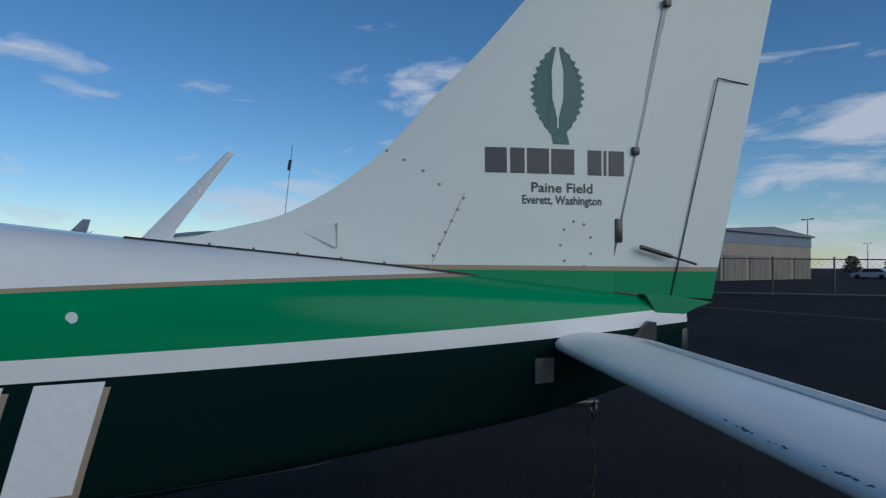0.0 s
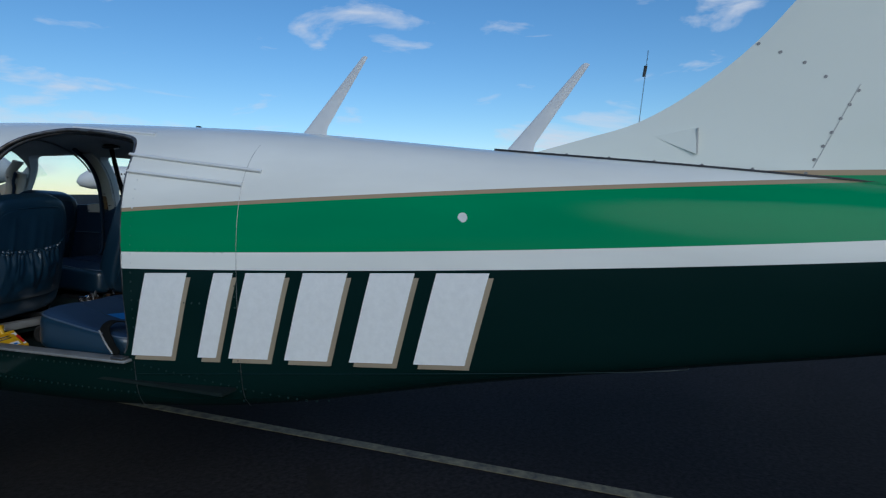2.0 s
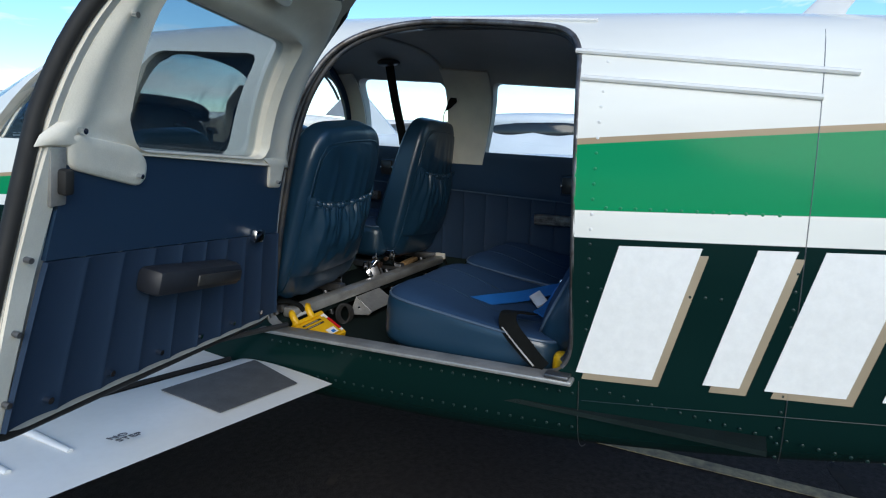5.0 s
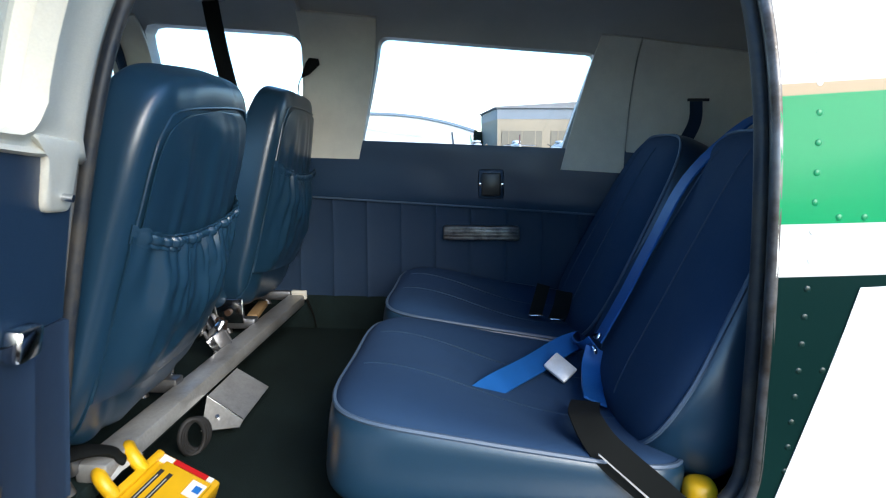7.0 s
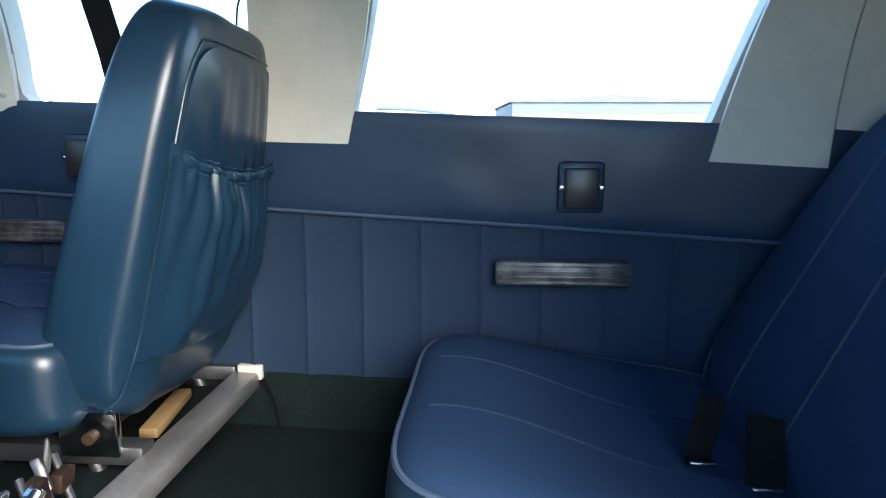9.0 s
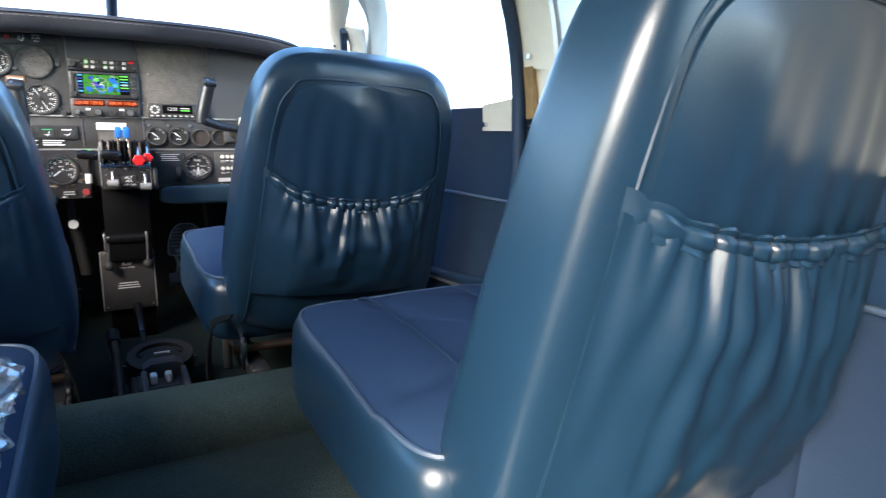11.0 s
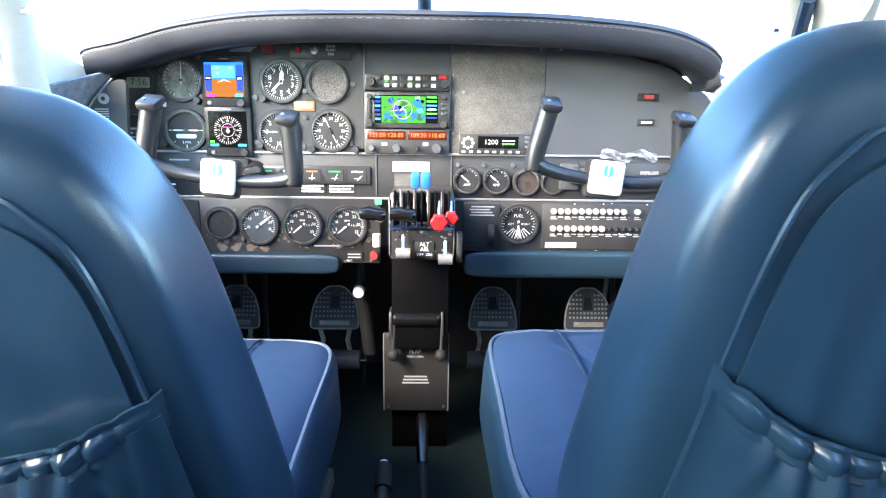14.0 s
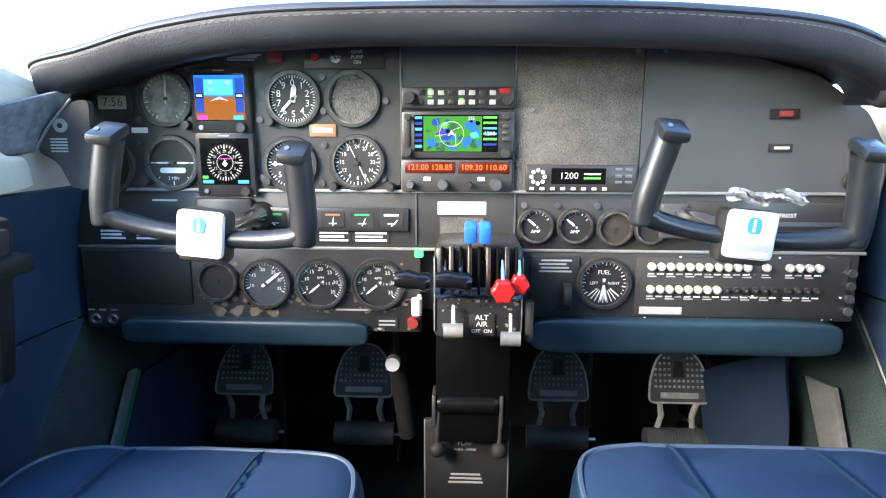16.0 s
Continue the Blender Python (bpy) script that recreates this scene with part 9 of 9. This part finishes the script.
# headliner ribs and lower rear trim
for y in (0.70, 1.36):
    part("headliner_seam", tube([Vector((x, y, (lambda w, zt, zb: (zb + 0.42 * (zt - zb)) + (zt - zb - 0.42 * (zt - zb)) * max(0.0, 1 - min(0.999, abs(x) / w) ** 3.2) ** (1 / 3.2))(*[q - WALL if i < 2 else q + WALL for i, q in enumerate(station(y))]) - 0.004)) for x in [-0.55 + 1.1 * k / 30 for k in range(31)]], 0.006, 6, up=Vector((0, 1, 0))), M_HEAD, airplane)
# harness straps from the ceiling
strap = thing("shoulder_harness", "black shoulder harness hanging from the ceiling", "seat belt", (0, 0, 0))
ribbon([(0.330, 0.925, 1.598), (0.340, 0.922, 1.545), (0.355, 0.910, 1.44), (0.375, 0.890, 1.31), (0.385, 0.885, 1.25)], 0.052, M_BLACKBELT, strap, "strap", Vector((0.3, 1, 0)))
part("anchor", puff(0.085, 0.10, 0.030, 24, 10, 0.8, 0.8, None, (0.330, 0.928, 1.602)), M_BLACKP, strap, "black oval ceiling anchor")
strap2 = thing("shoulder_harness", "black shoulder harness beside the window pillar", "seat belt", (0, 0, 0))
part("strap_end", prism([(0.684, 1.492), (0.676, 1.442), (0.707, 1.415), (0.734, 1.403), (0.718, 1.448)], 0.494, 0.497, lambda u, v, w: Vector((w, u, v))), M_BLACKBELT, strap2, "folded black strap end", smooth=False)
part("cord", tube(smooth_path([(0.4955, 0.733, 1.405), (0.496, 0.741, 1.385), (0.497, 0.745, 1.34), (0.498, 0.746, 1.27)], 4), 0.0018, 6, up=Vector((0, 1, 0))), M_BLACKBELT, strap2, "thin black cord")
# blue belt across the near rear seat
M_BUCKLE = surface("satin_silver", (0.62, 0.63, 0.65), 0.35, metal=0.25, vary=0.1, scale=40)
belt = thing("blue_seat_belt", "bright blue shoulder and lap belt across the rear seat", "seat belt", (0, 0, 0))
ribbon([(-0.105, -0.385, 1.285), (-0.130, -0.295, 1.245), (-0.160, -0.190, 1.150), (-0.185, -0.122, 1.030), (-0.198, -0.070, 0.925), (-0.190, -0.030, 0.838)], 0.040, M_BELT, belt, "shoulder_strap", Vector((1, 0.05, 0.1)))
ribbon([(-0.185, -0.026, 0.822), (-0.150, -0.016, 0.800), (-0.095, -0.004, 0.800), (-0.120, 0.030, 0.796), (-0.200, 0.096, 0.786), (-0.300, 0.165, 0.788), (-0.365, 0.200, 0.790)], 0.046, M_BELT, belt, "lap_strap", Vector((0.5, 0.5, 0.35)))
ribbon([(-0.190, -0.026, 0.818), (-0.215, -0.015, 0.790), (-0.270, -0.006, 0.772), (-0.330, 0.000, 0.770)], 0.042, M_BELT, belt, "lap_strap", Vector((0.0, 1, 0.4)))
part("buckle", box((-0.205, 0.044, 0.783), (0.052, 0.040, 0.010), 0.003, Matrix.Rotation(-0.75, 3, "Y") @ Matrix.Rotation(0.80, 3, "Z")), M_BUCKLE, belt, "square silver buckle")
part("adjuster", add_box(box((-0.188, -0.026, 0.842), (0.056, 0.008, 0.012), 0.003, Euler((0.5, 0.35, 0)).to_matrix()), (-0.188, -0.020, 0.820), (0.056, 0.008, 0.010), 0.002), M_CHROME, belt, "chrome belt adjuster")
blk = thing("lap_belt", "black lap belt with pale stitching on the rear seat", "seat belt", (0, 0, 0))
ribbon([(-0.350, 0.020, 0.778), (-0.400, 0.032, 0.790), (-0.470, 0.042, 0.806), (-0.525, 0.022, 0.784), (-0.555, -0.04, 0.738), (-0.565, -0.088, 0.700)], 0.048, M_BLACKBELT, blk, "strap", Vector((0.2, 1, 0)))
ribbon([(-0.540, 0.036, 0.785), (-0.560, -0.016, 0.745), (-0.570, -0.064, 0.705)], 0.0012, M_GREYMARK, blk, "stitching", Vector((0.2, 1, 0)), 0.003)
for pts, wd in (([(0.238, 0.030, 0.845), (0.235, 0.040, 0.805), (0.228, 0.050, 0.768), (0.205, 0.052, 0.770)], 0.034), ([(0.205, -0.020, 0.835), (0.170, -0.008, 0.800), (0.130, 0.008, 0.782)], 0.042)):
    b2 = thing("lap_belt", "black lap belt standing at the back of the far rear seat", "seat belt", (0, 0, 0))
    ribbon(pts, wd, M_BLACKBELT, b2, "strap", Vector((0.1, 1, 0)))
    part("tongue", box(Vector(pts[-1]) + Vector((-0.006, 0, 0.002)), (0.006, 0.034, 0.004), 0.001), M_CHROME, b2)
# dark blue strap end and slot on the rear lining
s3 = thing("wall_strap", "dark blue strap through a slot in the lining", "seat belt", (0, 0, 0))
ribbon([tuple(inner_wall(-0.41, 1.335, 0.02, 1)), tuple(inner_wall(-0.405, 1.27, 0.05, 1)), (0.43, -0.36, 1.19)], 0.035, M_NAVY, s3, "strap", Vector((0, 1, 0.2)))
wall_fitting(-0.445, -0.385, 1.331, 1.339, 1, 0.006, M_BLACKP, "strap_slot", bev=0.001)
# added black board paints the darkness behind the rear seats
part("rear_shade_board", box((0, -0.58, 1.24), (0.62, 0.02, 0.40)), M_RUBBER, airplane, "black board standing in for the dark space behind the rear seats")
# metal bits under the middle seats
part("beam_end_tab", box((0.588, 0.79, 0.722), (0.035, 0.05, 0.03), 0.003), M_CREAM, airplane, "cream end tab of the beam")
ribbon([(0.575, 0.765, 0.71), (0.578, 0.745, 0.66), (0.575, 0.735, 0.615)], 0.022, M_BLACKBELT, airplane, "hanging_strap", Vector((1, 0, 0)))
part("wood_wedge", box((0.40, 0.865, 0.718), (0.16, 0.03, 0.018), 0.004, Matrix.Rotation(0.15, 3, "Z")), M_WOOD, airplane, "bare wooden wedge")
gear = thing("seat_adjuster", "tangle of chrome seat adjusting brackets", "bracket", (0.10, 0.86, 0.735))
rn = random.Random(21)
for k in range(9):
    part("bracket_plate", box((rn.uniform(-0.06, 0.05), rn.uniform(-0.03, 0.04), rn.uniform(-0.03, 0.05)), (rn.uniform(0.012, 0.05), rn.uniform(0.004, 0.02), rn.uniform(0.02, 0.05)), 0.003, Euler((rn.uniform(-0.6, 0.6), rn.uniform(-0.6, 0.6), rn.uniform(-0.6, 0.6))).to_matrix()), (M_CHROME, M_STEEL, M_ALU, M_RUST)[k % 4], gear)
for k in range(4):
    part("bracket_rod", cyl((-0.06 + 0.03 * k, -0.03, -0.04), (-0.02 + 0.03 * k, 0.03, 0.03), 0.005, n=8), M_STEEL, gear)
tb = thing("floor_bracket", "grey sheet metal bracket folded under the beam", "bracket", (0, 0, 0))
fold = [Vector((-0.156, 0.772, 0.684)), Vector((-0.174, 0.690, 0.642))]
far = [Vector((0.0, 0.772, 0.686)), Vector((-0.002, 0.697, 0.642))]
part("plate", sheet(6, 6, lambda u, v: fold[0].lerp(fold[1], v).lerp(far[0].lerp(far[1], v), u), 0.003), M_ALU, tb, smooth=False)
part("flap", sheet(6, 2, lambda u, v: fold[0].lerp(fold[1], u).lerp(Vector((-0.205, 0.766, 0.630)).lerp(Vector((-0.190, 0.692, 0.634)), u), v), 0.003), M_ALU, tb, smooth=False)
# chrome tube draws the bright line along the fold
part("folded_edge", tube([fold[0] + Vector((0, 0, 0.002)), fold[1] + Vector((0, 0, 0.002))], 0.0022, 8, up=Vector((1, 0, 0))), M_CHROME, tb, "bright line along the fold")
part("rivet", cyl((-0.184, 0.740, 0.652), (-0.188, 0.738, 0.657), 0.004, n=10), M_CHROME, tb)
cr = thing("cable_roll", "small coil of black cable leaning against the beam", "cable", (0, 0, 0))
for k in range(3):
    part("coil", tube([Vector((-0.262 + 0.017 * math.cos(a) + 0.006 * k, 0.756 - 0.017 * math.cos(a) - 0.002 * k, 0.648 + (0.036 - 0.002 * k) * math.sin(a))) for a in [2 * math.pi * m / 28 for m in range(28)]], 0.0052, 8, True, up=Vector((1, 1, 0))), M_RUBBER, cr)
# yellow plastic case with handle by the sill
case = thing("yellow_case", "yellow plastic case with red and white labels", "case", (0, 0, 0))
ax = Vector((0.153, -0.026, 0.020)).normalized()
ay = Vector((0.067, 0.124, 0.065))
ay = (ay - ax * ay.dot(ax)).normalized()
az = ax.cross(ay)
CASE = Matrix.Translation((-0.390, 0.750, 0.692)) @ Matrix((ax, ay, az)).transposed().to_4x4()
case.matrix_world = CASE
part("case_body", box((-0.070, -0.062, -0.020), (0.140, 0.124, 0.040), 0.007), M_YELLOW, case)
part("case_lid", box((-0.076, -0.072, 0.003), (0.112, 0.088, 0.008), 0.003), M_YELLOW, case)
part("lid_rib", box((-0.072, -0.010, 0.004), (0.128, 0.014, 0.012), 0.004), M_YELLOW, case)
for dx in (-0.118, -0.052):
    hp = smooth_path([(dx, -0.008, 0.002), (dx - 0.002, 0.006, 0.014), (dx + 0.002, 0.022, 0.020), (dx + 0.014, 0.034, 0.014), (dx + 0.020, 0.036, 0.000)], 5)
    part("handle_lug", tube(hp, 0.0115, 10, up=Vector((1, 0, 0))), M_YELLOW, case, "yellow handle lug")
part("handle_bar", tube([(-0.122, 0.016, 0.010), (-0.082, 0.019, 0.012), (-0.036, 0.016, 0.010)], 0.0095, 10, flat=0.6), M_GREYMARK, case, "grey handle bar")
for k, y in enumerate((-0.036, -0.052)):
    part("label_bar", box((-0.079, y, 0.0076), (0.076, 0.007, 0.001)), M_BLACKP, case)
    part("label_print", box((-0.082, y, 0.0082), (0.056, 0.0018, 0.0006)), M_GREYMARK, case)
part("label_white", box((-0.015, -0.024, 0.0012), (0.016, 0.026, 0.003)), M_PAPER, case)
part("label_stripe", box((-0.011, -0.070, 0.0012), (0.010, 0.062, 0.003)), M_RED, case)
part("label_white", box((-0.011, -0.107, 0.0012), (0.010, 0.010, 0.003)), M_PAPER, case)
part("label_plate", box((-0.048, -0.100, 0.0076), (0.034, 0.026, 0.001)), M_PAPER, case, "pale blue and white label")
part("label_mark", box((-0.046, -0.104, 0.0084), (0.014, 0.012, 0.0006)), M_BLUEKNOB, case)
part("strap", tube(smooth_path([(-0.60, 0.90, 0.715), (-0.555, 0.862, 0.738), (-0.505, 0.815, 0.744), (-0.468, 0.790, 0.728), (-0.455, 0.775, 0.708)], 5), 0.022, 12, flat=0.35), M_BLACKBELT, airplane, "black cloth strap over the beam")
ylw = thing("yellow_bottle", "yellow object tucked behind the rear seat", "bottle", (-0.50, -0.10, 0.70))
part("body", puff(0.05, 0.05, 0.08, 20, 12, 0.5, 0.8, None, (0, -0.02, -0.01)), M_YELLOW, ylw)
# door check strut, sill latch
ch = thing("door_check_strut", "thin black door check strut", "strut", (0, 0, 0))
part("rod", cyl((-0.60, 0.72, 0.705), (-0.92, 0.735, 0.735), 0.008, n=10), M_BLACKP, ch)
part("latch_plate", box((-0.598, -0.135, 0.704), (0.035, 0.06, 0.010), 0.002), M_STEEL, airplane, "steel striker plate on the sill")
# crumpled clear bag on the left middle seat
def cloudy_film(name):
    """Thin clear wrap, slightly milky and glossy; white noise patches paint the light its creases catch."""
    m, nt, b, N, L = node_mat(name)
    nt.nodes.remove(b)
    tr, gl, df, mx, mx2 = N("ShaderNodeBsdfTransparent"), N("ShaderNodeBsdfGlossy"), N("ShaderNodeBsdfDiffuse"), N("ShaderNodeMixShader"), N("ShaderNodeMixShader")
    tr.inputs[0].default_value = (0.93, 0.94, 0.95, 1)
    df.inputs[0].default_value = (0.75, 0.77, 0.80, 1)
    gl.inputs["Roughness"].default_value = 0.12
    tc, nz, rp = N("ShaderNodeTexCoord"), N("ShaderNodeTexNoise"), N("ShaderNodeMapRange")
    nz.inputs["Scale"].default_value, nz.inputs["Detail"].default_value, nz.inputs["Distortion"].default_value = 16.0, 5.0, 1.5
    rp.inputs[1].default_value, rp.inputs[2].default_value, rp.inputs[3].default_value, rp.inputs[4].default_value = 0.45, 0.68, 0.06, 0.60
    L(tc.outputs["Object"], nz.inputs["Vector"])
    L(nz.outputs[0], rp.inputs[0])
    L(rp.outputs[0], mx.inputs[0])
    L(tr.outputs[0], mx.inputs[1])
    L(df.outputs[0], mx.inputs[2])
    mx2.inputs[0].default_value = 0.30
    L(mx.outputs[0], mx2.inputs[1])
    L(gl.outputs[0], mx2.inputs[2])
    L(mx2.outputs[0], nt.nodes["Material Output"].inputs[0])
    return m


bag_m = cloudy_film("crumpled_clear_plastic")
bag = thing("plastic_bag", "crumpled clear plastic bag on the seat cushion", "bag", (-0.25, 1.13, 0.942))
def crumple(u, p):
    n = noise.noise(Vector(u) * 1.8 + Vector((3, 1, 7))) * 0.022 + (abs(noise.noise(Vector(u) * 3.2)) - 0.2) * 0.026 + (abs(noise.noise(Vector(u) * 7)) - 0.2) * 0.010
    return p + Vector(u).normalized() * n
part("film", puff(0.22, 0.26, 0.055, 110, 60, 0.7, 0.6, crumple), bag_m, bag)
# black belts and adjuster by the front right seat
fb = thing("lap_belt", "black lap belt hanging beside the front seat", "seat belt", (0, 0, 0))
ribbon([(0.135, 1.62, 0.86), (0.105, 1.60, 0.84), (0.095, 1.585, 0.76), (0.12, 1.56, 0.69), (0.17, 1.55, 0.655), (0.20, 1.545, 0.68)], 0.045, M_BLACKBELT, fb, "strap", Vector((0.3, 1, 0.1)))
part("tongue", box((0.205, 1.545, 0.70), (0.022, 0.008, 0.05), 0.002, Matrix.Rotation(0.4, 3, "Y")), M_CHROME, fb)
fb2 = thing("lap_belt", "black lap belt hanging beside the front seat", "seat belt", (0, 0, 0))
ribbon([(-0.135, 1.62, 0.85), (-0.115, 1.60, 0.80), (-0.105, 1.585, 0.72), (-0.11, 1.57, 0.65)], 0.04, M_BLACKBELT, fb2, "strap", Vector((0.3, 1, 0.1)))
part("aisle_plate", box((-0.135, 1.58, 0.70), (0.006, 0.02, 0.13), 0.002, Matrix.Rotation(0.1, 3, "Y")), M_STEEL, airplane)
# pilots' windscreen posts and cream pillar feet
for sg in (-1, 1):
    dy = 0.06 if sg > 0 else 0.0
    rear_e = smooth_path([(1.82 + dy, 1.530, 0), (1.95 + dy, 1.470, 0), (2.012 + dy, 1.417, 0), (2.040 + dy, 1.372, 0), (2.072 + dy, 1.330, 0), (2.098 + dy, 1.293, 0), (2.118 + dy, 1.268, 0), (2.150 + dy, 1.247, 0)], 4)
    fore_e = smooth_path([(1.87 + dy, 1.550, 0), (1.99 + dy, 1.490, 0), (2.035 + dy, 1.456, 0), (2.080 + dy, 1.405, 0), (2.144 + dy, 1.333, 0), (2.180 + dy, 1.300, 0), (2.218 + dy, 1.292, 0), (2.236 + dy, 1.258, 0)], 4)

    def post(u, v):
        i = v * (len(rear_e) - 1)
        k = min(len(rear_e) - 2, int(i))
        a, b = rear_e[k].lerp(rear_e[k + 1], i - k), fore_e[k].lerp(fore_e[k + 1], i - k)
        p = a.lerp(b, u)
        return inner_wall(p.x, p.y, 0.010 + 0.016 * math.sin(math.pi * min(1.0, max(0.0, u))) ** 0.5, sg)
    bm = sheet(14, 40, post)
    bm.normal_update()
    if sum(f.normal.x for f in bm.faces) * sg > 0:
        bmesh.ops.reverse_faces(bm, faces=bm.faces)
    bmesh.ops.solidify(bm, geom=bm.faces[:], thickness=0.008)
    part("pillar_cover", bm, M_CREAM, airplane, "cream windscreen pillar cover")
    for yz in ((2.118 + dy, 1.305), (2.02 + dy, 1.44)):
        part("screw", cyl(inner_wall(*yz, 0.0, sg), inner_wall(*yz, 0.030, sg), 0.005, n=10), M_CHROME, airplane)
    if sg > 0:
        part("pillar_seal", tube(smooth_path([inner_wall(q.x - 0.012, q.y - 0.004, 0.026, 1) for q in rear_e[4::4]] + [inner_wall(2.27, 1.196, 0.03, 1), inner_wall(2.29, 1.10, 0.03, 1)], 3), 0.010, 8), M_DARKSEAM, airplane, "dark blue door seal")
        wall_panel("door_post_trim", quad((2.14, 1.235), (2.215, 1.245), (1.99, 1.475), (1.93, 1.46)), M_CREAM, airplane, 1, nu=6, inset=0.018, label="cream front door window trim")
M_DUSTY = surface("dusty_dark_coaming", (0.10, 0.115, 0.14), 0.5, vary=0.3, scale=70, tint=(0.22, 0.24, 0.27), patch=0.35)
wall_patch("windshield_coaming", [(2.135, 1.318), (2.195, 1.293), (2.238, 1.300), (2.246, 1.330), (2.262, 1.362), (2.255, 1.385), (2.20, 1.368), (2.148, 1.352)], M_DUSTY, airplane, -1, 0.004, 0.006, "dusty dark corner below the windshield")
wall_patch("windshield_coaming", [(2.245, 1.295), (2.315, 1.293), (2.310, 1.335), (2.255, 1.330)], M_DUSTY, airplane, 1, 0.004, 0.006, "dusty dark corner below the windshield")
part("centre_post", tube([(0, 2.52, 1.42), (0, 2.2, 1.555), (0, 1.9, 1.645)], 0.014, 10), M_DARKSEAM, airplane, "dark windshield centre post")
